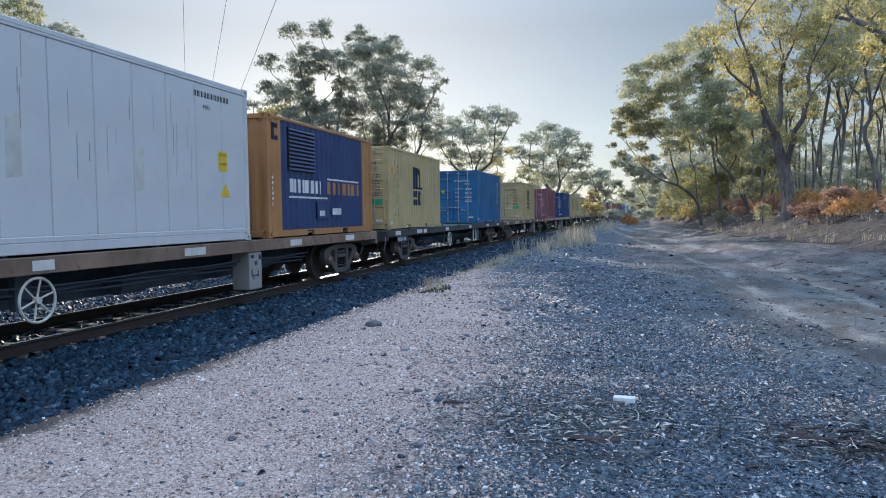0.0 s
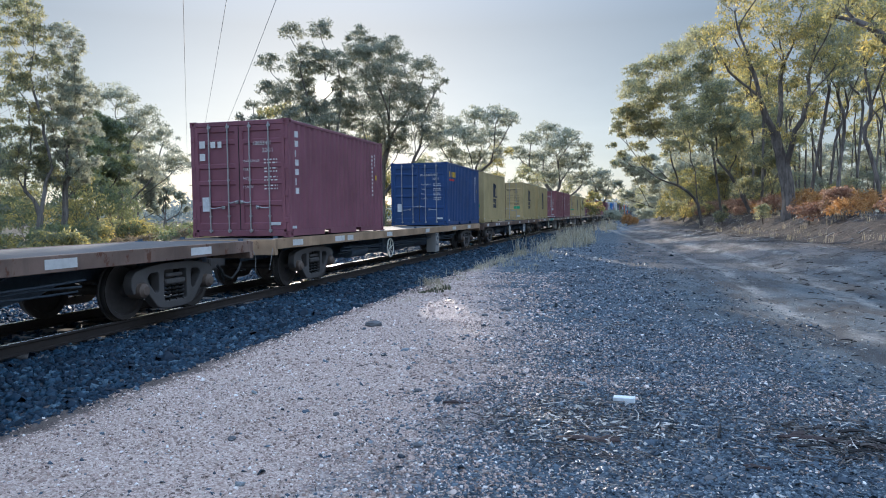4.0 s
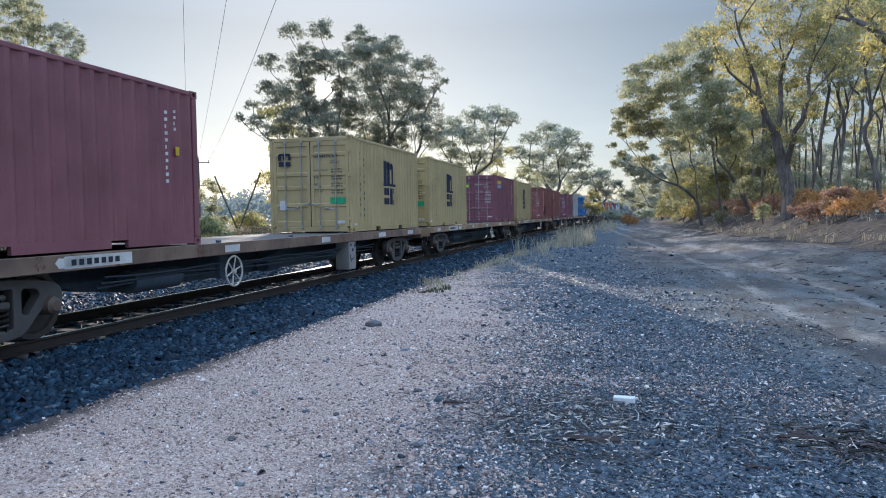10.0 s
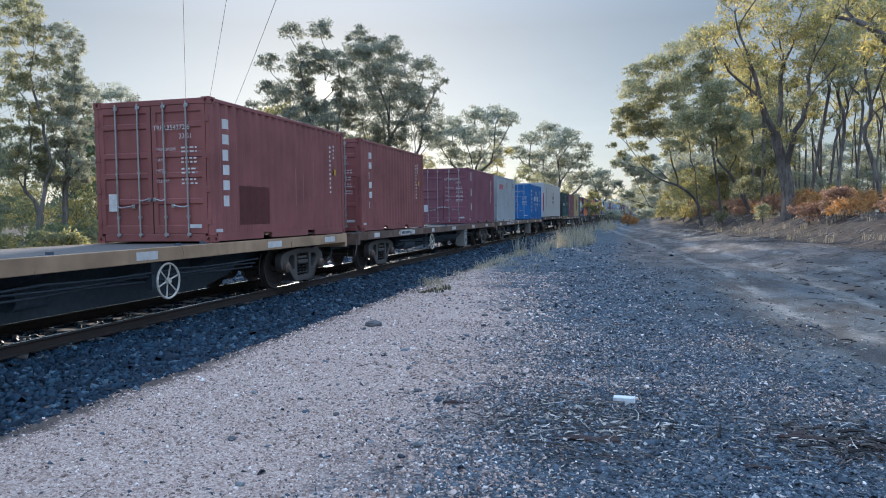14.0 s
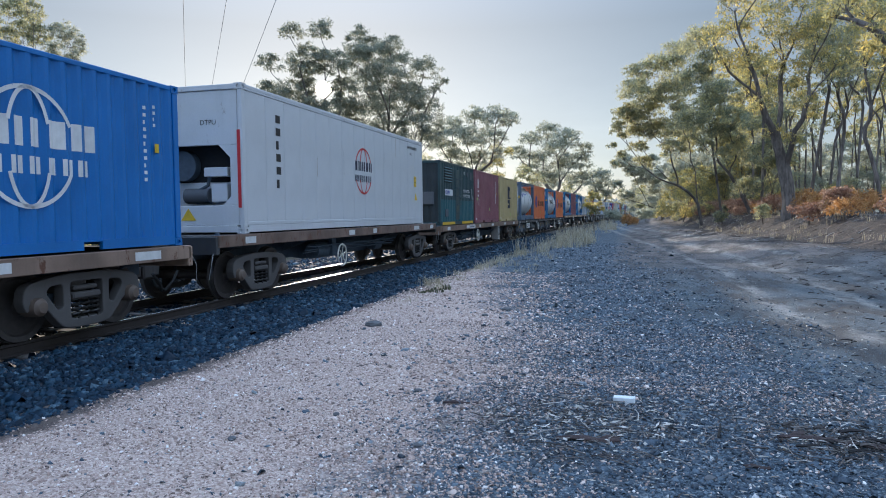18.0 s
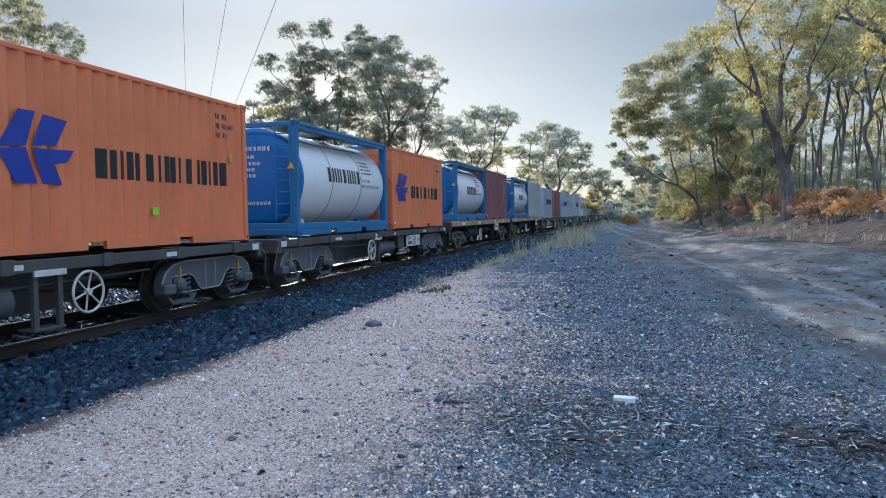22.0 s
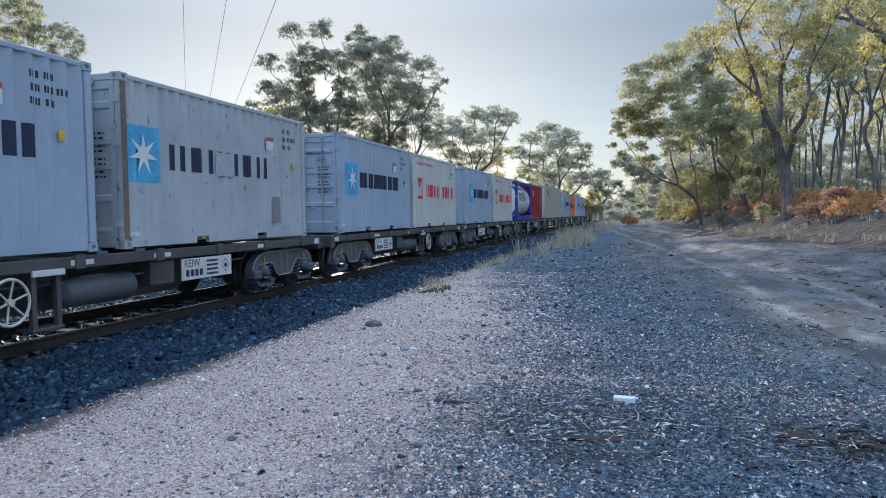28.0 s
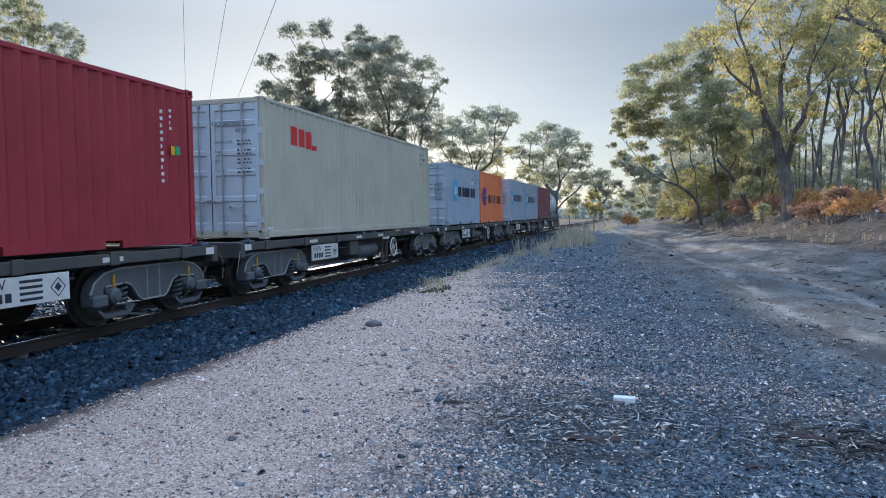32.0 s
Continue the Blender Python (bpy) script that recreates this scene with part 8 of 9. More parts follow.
S_TAN = paint("tan_wagon_sill", (0.21, 0.14, 0.10), 0.65, 0.7, 0.5, 0.8)
S_BROWN = paint("rusty_brown_wagon_sill", (0.17, 0.11, 0.082), 0.7, 0.8, 0.55, 0.9)
S_BLACK = paint("dull_black_wagon_sill", (0.05, 0.052, 0.055), 0.65, 0.35, 0.3, 0.4)
S_OCHRE = paint("ochre_wagon_sill", (0.40, 0.265, 0.16), 0.65, 0.45, 0.4, 0.5)
D_GREEN = plain("dull_green_deck", (0.07, 0.11, 0.09), 0.8, 0, 0.3, 6)

PL1 = [(1.2, 0.45), (4.6, 0.55), (7.3, 0.35), (10.4, 0.6), (14.2, 0.55), (17.3, 0.6)]
PL2 = [(0.8, 0.5), (3.1, 0.6), (3.9, 0.4), (7.0, 0.5), (11.2, 0.5), (15.2, 0.6), (18.0, 0.6)]


def build_wagons():
    flat_wagon(-0.15, 19.55, "long tan flat wagon with grey equipment box and spoked brake wheel", S_TAN, PL1, 7.4, 12.75, 1)
    flat_wagon(20.45, 39.85, "long black flat wagon with green deck and white reflectors", S_BLACK, PL2, 7.75, None, 2, D_GREEN, 12.6, None, tint=S_BLACK, board=1.0)
    flat_wagon(40.75, 60.1, "long rusty brown flat wagon with white number board", S_BROWN, PL1, 8.1, 13.0, 3, plaque=(4.1, 1.4))
    flat_wagon(61.0, 81.75, "long ochre flat wagon with white reflectors", S_OCHRE, PL2, 7.4, 12.9, 4)
    flat_wagon(82.7, 102.1, "long brown flat wagon with striped reflectors", S_BROWN, PL2, 7.75, None, 5, leg_at=13.6)
    flat_wagon(103.0, 122.6, "long rusty flat wagon with a patch of green spray paint", S_TAN, PL1, 7.35, 13.0, 6, plaque=(3.75, 1.4), spray=(8.25, 2.7))
    flat_wagon(123.5, 143.2, "long tan flat wagon with white number board", S_TAN, PL2, 7.35, 13.2, 7, plaque=(3.2, 1.3))
    flat_wagon(144.1, 163.6, "long ochre flat wagon with white reflectors", S_OCHRE, PL1, 12.1, None, 8, deep=0.94, plaque=(3.0, 1.4))
    flat_wagon(164.5, 183.9, "long tan flat wagon with white number board", S_OCHRE, PL2, 12.0, None, 9, deep=0.94, plaque=(4.2, 1.2))
    flat_wagon(184.75, 204.6, "long brown flat wagon with striped reflectors", S_BROWN, PL1, 7.45, 13.0, 10, plaque=(3.6, 1.3))
    flat_wagon(205.3, 224.75, "long tan flat wagon with number board and grey equipment box", S_TAN, PL2, 7.6, 12.8, 11, plaque=(4.3, 1.3))
    flat_wagon(225.45, 240.3, "dark grey flat wagon with pale platform ends", S_BROWN, [(1.0, 0.4), (6.2, 0.4), (8.0, 0.3), (12.0, 0.6), (14.0, 0.4)], 5.8, None, 12, tint=S_BLACK, DECK=DECK + 0.13)
    flat_wagon(240.85, 260.2, "long rusty tan flat wagon with grey equipment box", S_TAN, PL1, 7.15, 12.6, 13, plaque=(5.2, 1.2))
    lab = "black skeletal container wagon with white number board"
    skeletal_wagon(260.9, 274.75, lab, False, 4.0, 9.05)
    skeletal_wagon(275.45, 289.5, lab, True, 9.6, 5.5)
    flat_wagon(290.2, 304.75, "tan flat wagon with spoked brake wheel", S_OCHRE, [(2.0, 0.6), (5.4, 0.5), (9.5, 0.4), (12.0, 0.4)], 6.0, None, 15, deep=0.88, tag=10.15, tint=S_BLACK, DECK=DECK + 0.16)
    flat_wagon(305.4, 319.8, "tan flat wagon with spoked brake wheel", S_OCHRE, [(1.2, 0.4), (5.0, 0.5), (8.3, 0.4), (12.6, 0.4)], 6.0, None, 16, deep=0.88, tag=11.2, tint=S_BLACK, DECK=DECK + 0.16)
    for u0, u1, fl, at, wh in ((320.5, 334.6, 0, 3.85, 8.7), (335.2, 349.0, 1, 9.05, 4.9), (349.7, 363.4, 0, 3.8, 8.56), (364.1, 377.8, 0, 3.82, 8.75), (378.5, 392.2, 1, 9.42, 5.16), (393.0, 407.6, 0, 3.85, 8.9), (408.3, 422.4, 0, 3.85, 8.7), (423.1, 437.0, 0, 3.85, 8.7), (437.7, 451.3, 0, 3.85, 8.7)):
        skeletal_wagon(u0, u1, lab, bool(fl), at, wh)


build_wagons()


def build_load():
    w = reefer(0.27, "white forty-foot refrigerated container with scuffed smooth panels")
    g = power_unit(13.2, "amber and blue generator container with louvred intake", 0)
    c = yellow_box(20.75, 1, "176881 0", "MEDU")
    mark(c, "orange_tag", side_rects([(0.28, 1.78, 0.44, 1.95)], C20, False, 0.003), STICKER_ORANGE)
    c = marine(33.72, "worn blue container with grey locking rods and faded paint", P_BLUE, 2, number="014533 1", code="LCRU")
    mark(c, "paint_patch", side_rects([(0.3, 0.85, 0.62, 1.32)], C20), plain("teal_patch", (0.03, 0.22, 0.30), 0.5))
    part("door_emblem", Geo().plate([(-0.62, 1.62), (-0.40, 1.62), (-0.50, 1.44)], "y", -C20 / 2 - 0.012, -C20 / 2 - 0.006), STICKER_YELLOW, c, "yellow triangle sticker")
    c = yellow_box(47.8, 3, "128007 3", "MSDU")
    mark(c, "green_tag", side_rects([(2.6, 0.36, 2.72, 0.46)], C20, False, 0.003), STICKER_GREEN)
    c = marine(61.75, "plum maroon container with white lettering column", P_PLUM, 4, number="186534 1", code="")
    mark(c, "name_column", side_rects(column(0.35, 2.35, 7, 0.16, 0.15, 0.06), C20), INK_WHITE)
    mark(c, "door_emblem", end_rects([(-0.98, 2.0, -0.84, 2.16), (-0.70, 2.0, -0.58, 2.14), (-0.52, 2.0, -0.42, 2.14), (-0.98, 1.72, -0.84, 1.88)], C20), INK_WHITE)
    c = marine(75.6, "navy container with yellow and white logo", P_NAVY, 5, number="280210 7", code="SEGU")
    mark(c, "logo", side_rects(sprawl(0.35, 2.0, 0.22, 5, 0.17, 0.045, 1, 0.42), C20), YELLOW_MARK, "yellow block logo")
    mark(c, "logo", side_rects([(0.45, 1.84, 1.3, 1.92)], C20), INK_RED)
    c = yellow_box(82.85, 6, "140609 9", "MSMU")
    mark(c, "bare_patch", side_rects([(4.8, 1.6, 4.86, 1.9)], C20), INK_WHITE)
    yellow_box(95.9, 7, "541083 4", "MEDU")
    c = yellow_box(103.45, 8, "163088 0", "MEDU")
    mark(c, "orange_tag", side_rects([(0.18, 1.72, 0.32, 1.86)], C20, False, 0.003), STICKER_ORANGE)
    c = marine(116.45, "maroon container with pink door panel and white rope", P_MAROON, 9, number="766011 2", code="TCLU")
    mark(c, "door_emblem", end_rects([(-0.68, 1.62, -0.32, 1.98)], C20, 0.007), INK_PINK, "pink name panel")
    mark(c, "door_emblem", end_rects([(-0.62, 1.78, -0.56, 1.9), (-0.54, 1.78, -0.46, 1.9), (-0.44, 1.78, -0.38, 1.9)], C20, 0.01), INK_WHITE)
    mark(c, "door_sticker", end_rects([(-1.0, 1.62, -0.80, 1.92), (-0.95, 1.02, -0.74, 1.1), (0.74, 0.72, 0.92, 0.95), (-0.96, 2.02, -0.82, 2.2)], C20, 0.006), STICKER_WHITE)
    part("rope", Geo().tube([(-0.12, -C20 / 2 - 0.05, 1.02), (-0.05, -C20 / 2 - 0.06, 0.7), (-0.10, -C20 / 2 - 0.05, 0.42), (0.02, -C20 / 2 - 0.06, 0.16), (0.5, -C20 / 2 - 0.05, 0.13), (0.95, -C20 / 2 - 0.04, 0.15), (1.08, -C20 / 2 - 0.03, 0.08)], 0.032, 7), plain("white_rope", (0.75, 0.76, 0.78), 0.8), c, "white rope tied round the door bars", smooth=True)
    mark(c, "orange_tag", side_rects([(0.28, 1.78, 0.38, 1.92)], C20, False, 0.003), STICKER_ORANGE)
    c = marine(123.75, "maroon container with white lettering column", P_MAROON, 10, number="577100 0", code="")
    mark(c, "name_column", side_rects(column(0.42, 2.15, 4, 0.26, 0.27, 0.10), C20), INK_WHITE)
    yellow_box(136.8, 11, "877876 8", "MEDU")
    yellow_box(144.35, 12, "118271 0", "MEDU")
    c = marine(157.45, "plum container with blue and yellow side panel", P_PLUM, 13, number="161070 0", code="BMOU")
    mark(c, "logo_panel", side_rects([(0.55, 1.85, 1.75, 2.12)], C20, False, 0.003), plain("blue_panel", (0.02, 0.06, 0.33), 0.45))
    mark(c, "logo_panel", side_rects([(0.55, 2.12, 1.75, 2.3)], C20, False, 0.003), STICKER_YELLOW)
    mark(c, "block_logo", side_rects(sprawl(0.6, 1.9, 0.17, 6, 0.13, 0.04, 1, 0.3), C20, False, 0.006), INK_WHITE)
    mark(c, "door_emblem", end_rects([(-0.98, 1.86, -0.58, 2.04)], C20, 0.007), plain("blue_panel", (0.02, 0.06, 0.33), 0.45))
    part("door_emblem", Geo().cyl("y", (-0.36, 0, 2.0), 0.09, -C20 / 2 - 0.01, -C20 / 2 - 0.006, 16), STICKER_LIME, c, "lime round sticker")
    yellow_box(164.85, 14, "375399", "MEDU")
    c = marine(177.8, "oxide red container with white lettering column and patched paint", P_OXIDE, 15, number="254372 6", code="TRHU")
    mark(c, "name_column", side_rects(column(0.45, 2.25, 6, 0.22, 0.20, 0.08), C20), INK_WHITE)
    mark(c, "paint_patch", side_rects([(1.0, 0.3, 2.15, 1.05)], C20), plain("brown_patch", (0.12, 0.03, 0.03), 0.55))
    mark(c, "paint_drip", side_rects([(3.3, 0.7, 3.33, 1.5), (3.75, 0.6, 3.78, 1.4), (4.3, 0.9, 4.33, 1.7)], C20), plain("pale_drip", (0.4, 0.2, 0.18), 0.6))
    c = marine(185.1, "maroon container with white lettering column", P_OXIDE, 16, number="116168 5", code="")
    mark(c, "name_column", side_rects(column(0.6, 2.25, 6, 0.22, 0.20, 0.08), C20), INK_WHITE)
    c = marine(198.5, "plum container with three white vertical marks", P_PLUM, 17, number="237695 6", code="UETU")
    mark(c, "name_column", side_rects([(0.5, 2.0, 0.62, 2.4), (0.5, 1.3, 0.62, 1.65), (0.5, 0.65, 0.62, 0.95)], C20), INK_WHITE)
    c = marine(205.5, "pale grey container with red block logo", P_GREYWORN, 18, INK_BLACK, "051851 1", "OOLU")
    mark(c, "logo", side_rects(sprawl(0.75, 1.85, 0.28, 4, 0.26, 0.05, 1, 0.36), C20), INK_RED, "red block logo")
    mark(c, "bare_patch", side_rects([(3.0, 1.95, 3.5, 2.3)], C20), plain("sandy_patch", (0.45, 0.38, 0.26), 0.6))
    c = marine(218.45, "cobalt blue container with white globe emblem", P_COBALT, 19, number="152605 6", code="CSNU")
    arcs(c, C20, 3.03, 1.35, 0.74, INK_WHITE)
    mark(c, "block_logo", side_rects(sprawl(1.88, 1.36, 0.36, 5, 0.40, 0.07, 1, 0.34) + sprawl(1.95, 1.02, 0.22, 8, 0.20, 0.07, 2, 0.34), C20), INK_WHITE)
    mark(c, "name_column", side_rects(column(0.75, 2.2, 6, 0.2, 0.2, 0.09), C20), INK_WHITE)
    mark(c, "door_emblem", end_rects([(-0.95, 1.98, -0.60, 2.16), (-0.9, 1.62, -0.64, 1.7)], C20, 0.007), INK_WHITE)
    part("door_emblem", Geo().cyl("y", (-0.78, 0, 1.18), 0.13, -C20 / 2 - 0.012, -C20 / 2 - 0.008, 20), INK_WHITE, c)
    c = reefer(226.5, "white forty-foot refrigerated container with globe emblem and cooling unit", logo=True, base=DECK + 0.13)
    L = C40
    arcs(c, L, 6.4, 1.55, 0.62, INK_RED)
    mark(c, "block_logo", side_rects(sprawl(5.75, 1.55, 0.26, 5, 0.22, 0.05, 1, 0.3) + sprawl(5.75, 1.25, 0.18, 8, 0.12, 0.04, 2, 0.3), L, False, 0.001), INK_NAVY)
    mark(c, "name_column", side_rects(column(1.35, 2.45, 6, 0.2, 0.18, 0.09), L, False, 0.001), INK_BLACK)
    g = power_unit(241.1, "dark green generator container with teal lower band and louvres", 1)
    c = marine(247.5, "maroon container with white lettering column and neon stickers", P_MAROON, 21, number="583 7", code="")
    mark(c, "name_column", side_rects([(0.72, 1.72, 0.8, 2.15), (0.62, 1.95, 0.92, 2.02), (0.62, 1.3, 0.95, 1.4), (0.62, 1.3, 0.7, 1.62), (0.62, 1.52, 0.95, 1.6), (0.65, 0.88, 0.75, 1.2), (0.82, 0.88, 0.92, 1.2)], C20), INK_WHITE)
    mark(c, "neon_tag", side_rects([(0.38, 1.12, 0.5, 1.24), (3.4, 0.62, 3.52, 0.76)], C20, False, 0.003), STICKER_LIME)
    c = yellow_box(254.0, 22, "", "")
    mark(c, "neon_tag", side_rects([(3.5, 0.35, 3.64, 0.46)], C20, False, 0.003), STICKER_LIME)
    tank_container(261.75, "white tank container in a grey-blue frame with ladder", P_GREYFRAME, P_TANK, 1)

    def hapag(u):
        c = marine(u, "orange container with blue emblem and dark block lettering", P_ORANGE, int(u), INK_NAVY, "", "", full=False)
        g = Geo()
        x = CW / 2 - 0.006
        for pts in ([(0.42, 1.32), (0.74, 1.80), (1.0, 1.80), (0.84, 1.36)], [(0.42, 1.30), (0.84, 1.34), (1.0, 0.90), (0.66, 0.90)], [(0.94, 1.38), (1.12, 1.78), (1.52, 1.74), (1.32, 1.40)], [(0.94, 1.34), (1.62, 1.36), (1.50, 1.20), (1.28, 1.16), (1.40, 0.90), (1.08, 0.90)]):
            g.add([(x, a - C20 / 2, z) for a, z in pts], [tuple(range(len(pts)))])
        mark(c, "emblem", g, INK_BLUE, "royal blue emblem")
        mark(c, "block_logo", side_rects(sprawl(2.0, 1.02, 0.42, 10, 0.29, 0.055, 1, 0.32), C20), INK_BLACK, "dark block lettering")
        mark(c, "neon_tag", side_rects([(3.2, 0.5, 3.35, 0.62)], C20, False, 0.003), STICKER_LIME)
        return c
    hapag(268.2)
    tank_container(276.4, "white tank container in a blue frame with blue end", P_TANKFRAME, P_TANKEND, 0)
    hapag(282.95)
    tank_container(291.45, "white tank container in a blue frame with blue end", P_TANKFRAME, P_TANKEND, 0, base=DECK + 0.16)
    marine(297.75, "plain maroon corrugated container", P_MAROON, 25, number="").location.z = DECK + 0.16
    tank_container(306.45, "white tank container in a blue frame with ladder", P_TANKFRAME, P_TANKEND, 0, base=DECK + 0.16)
    c = marine(312.95, "stained pale grey container with red block logo", P_GREYWORN, 26, INK_BLACK, "")
    c.location.z = DECK + 0.16
    mark(c, "logo", side_rects(sprawl(0.55, 1.9, 0.25, 4, 0.22, 0.05, 1, 0.36), C20), INK_RED, "red block logo")
    lab = "pale grey-blue container with sky-blue star panel"

    def grey(u, seed, doors=True, mat=P_GREYBLUE, number="", a=1.05, label=lab):
        c = marine(u, label, mat, seed, INK_BLACK, number, "", doors)
        sea_star(c, C20, a - 0.28, 1.0, 0.86)
        if not doors:
            mark(c, "number_column", end_rects(column(0.5, 2.3, 11, 0.09, 0.11, 0.06), C20, -0.02), INK_BLACK)
        mark(c, "side_sticker", side_rects([(4.3, 2.0, 4.6, 2.08)], C20, False, 0.003), INK_PINK)
        mark(c, "side_sticker", side_rects([(4.3, 1.82, 4.6, 2.0)], C20, False, 0.003), STICKER_WHITE)
        return c
    grey(321.4, 30)
    c = marine(327.85, "oxide red container with white lettering column", P_OXIDE, 31)
    mark(c, "name_column", side_rects(column(0.5, 2.3, 6, 0.2, 0.2, 0.1), C20), INK_WHITE)
    grey(335.55, 32, False)
    c = grey(342.15, 33, True, P_GREYWORN, "", 0.35, "stained pale grey container with faded star panel")
    mark(c, "paint_patch", side_rects([(2.45, 1.2, 3.0, 1.62)], C20, False, 0.003), plain("grey_patch", (0.40, 0.42, 0.46), 0.55))
    mark(c, "paint_patch", side_rects([(4.5, 0.32, 4.85, 0.86)], C20, False, 0.003), plain("dun_patch", (0.27, 0.25, 0.25), 0.6))
    mark(c, "rusty_edge", side_rects([(0.005, 0.14, 0.13, 2.46)], C20, False, 0.011), plain("brown_corner_paint", (0.19, 0.14, 0.11), 0.7, 0, 0.4, 8))
    grey(350.2, 34, True, P_GREYBLUE, "841163 7", 0.75)

    def ming(u, seed):
        c = marine(u, "off-white container with red emblem and rust stains", P_OFFWHITE, seed, INK_BLACK)
        mark(c, "emblem", side_rects([(0.6, 1.02, 1.2, 1.12), (0.6, 1.6, 1.2, 1.75), (0.6, 1.1, 0.72, 1.6), (1.08, 1.1, 1.2, 1.6), (0.85, 1.12, 0.97, 1.4)], C20), INK_RED, "red emblem")
        mark(c, "emblem", side_rects([(0.78, 1.42, 1.02, 1.6)], C20), INK_BLUE)
        mark(c, "block_logo", side_rects(sprawl(1.65, 1.1, 0.45, 4, 0.40, 0.10, 2, 0.3) + sprawl(3.95, 1.1, 0.45, 4, 0.34, 0.10, 1, 0.3), C20), INK_RED, "red block lettering")
        mark(c, "small_print", side_rects(sprawl(0.5, 2.22, 0.1, 14, 0.1, 0.06, 1), C20), INK_RED)
        return c
    ming(356.55, 35)
    grey(364.55, 36, False)
    ming(371.1, 37)
    tank_container(379.3, "white tank container in a royal blue braced frame", P_TANKFRAME2, P_TANK, 2, True)
    c = marine(385.5, "crimson container with white block logo", P_RED, 39)
    mark(c, "logo", side_rects([(0.8, 1.75, 0.9, 2.1), (0.8, 1.75, 1.15, 1.84), (0.8, 2.02, 1.15, 2.1), (1.25, 1.75, 1.36, 2.1), (1.5, 1.75, 1.6, 2.1), (1.3, 1.88, 1.55, 1.95), (1.72, 1.75, 1.82, 2.1)], C20), INK_WHITE, "white block logo")
    mark(c, "green_tag", side_rects([(5.55, 1.48, 5.68, 1.62)], C20, False, 0.003), STICKER_GREEN)
    c = marine(393.95, "cream forty-foot container with pale blue doors and red block logo", P_CREAM, 40, INK_BLACK, "897680 3", "OOLU", True, True, C40, CHH, "45G1", None, leaf=P_PALEDOOR)
    mark(c, "logo", side_rects([(1.3, 2.02, 1.6, 2.44), (1.63, 2.02, 1.92, 2.42), (1.96, 2.0, 2.26, 2.4), (2.3, 2.0, 2.38, 2.36), (2.3, 1.99, 2.58, 2.1)], C40), INK_RED, "red block logo")
    for a, top in ((5.0, 1.1), (5.25, 0.95), (5.5, 0.9), (10.0, 0.95), (10.25, 0.85)):
        mark(c, "paint_drip", side_rects([(a, 0.22, a + 0.035, top)], C40), P_RUSTRUN, "rust run down the wall")
    grey(409.05, 41)
    hapag(415.35)
    grey(424.2, 42, True, P_GREYBLUE, "", 0.4)
    grey(430.5, 43, True, P_GREYBLUE, "", 0.4)
    marine(438.15, "plain maroon corrugated container", P_MAROON, 44)
    tank_container(444.6, "white tank container in a dark frame closing the train", P_GREYFRAME, P_TANK, 1)


build_load()

# ---- loose stones, litter and small things ----
# train's shade and blue skylight put into the dark ballast colour
BALLAST_STONE = stone_mat("shade_blue_ballast", [(0.0, (0.003, 0.012, 0.025)), (0.5, (0.007, 0.027, 0.053)), (0.88, (0.020, 0.056, 0.094)), (1.0, (0.10, 0.16, 0.21))], 0.6, 0.22)
# tones spread up to near white imitate glints among the chips
PINK_STONE = stone_mat("pink_granite_chips", [(0.0, (0.13, 0.09, 0.075)), (0.3, (0.40, 0.28, 0.23)), (0.7, (0.60, 0.455, 0.385)), (0.92, (0.76, 0.62, 0.55)), (1.0, (0.97, 0.94, 0.92))], 0.4)
# dark gravel, its bluish cast imitating skylit shade
DARK_STONE = stone_mat("dark_flat_gravel", [(0.0, (0.013, 0.026, 0.044)), (0.45, (0.044, 0.073, 0.108)), (0.8, (0.11, 0.155, 0.20)), (0.97, (0.25, 0.285, 0.31)), (1.0, (0.68, 0.66, 0.63))], 0.42)
CHAR_BIT = stone_mat("charred_bark_litter", [(0.0, (0.012, 0.012, 0.013)), (0.7, (0.035, 0.030, 0.030)), (1.0, (0.14, 0.12, 0.11))], 0.85)
BARK_BIT = stone_mat("dry_bark_litter", [(0.0, (0.05, 0.042, 0.04)), (0.5, (0.13, 0.11, 0.10)), (0.85, (0.30, 0.27, 0.245)), (1.0, (0.66, 0.63, 0.6))], 0.8)

BARK_FLAKE = stone_mat("dark_bark_flakes", [(0.0, (0.02, 0.017, 0.016)), (0.7, (0.055, 0.045, 0.04)), (0.9, (0.16, 0.13, 0.11)), (1.0, (0.55, 0.5, 0.45))], 0.8)


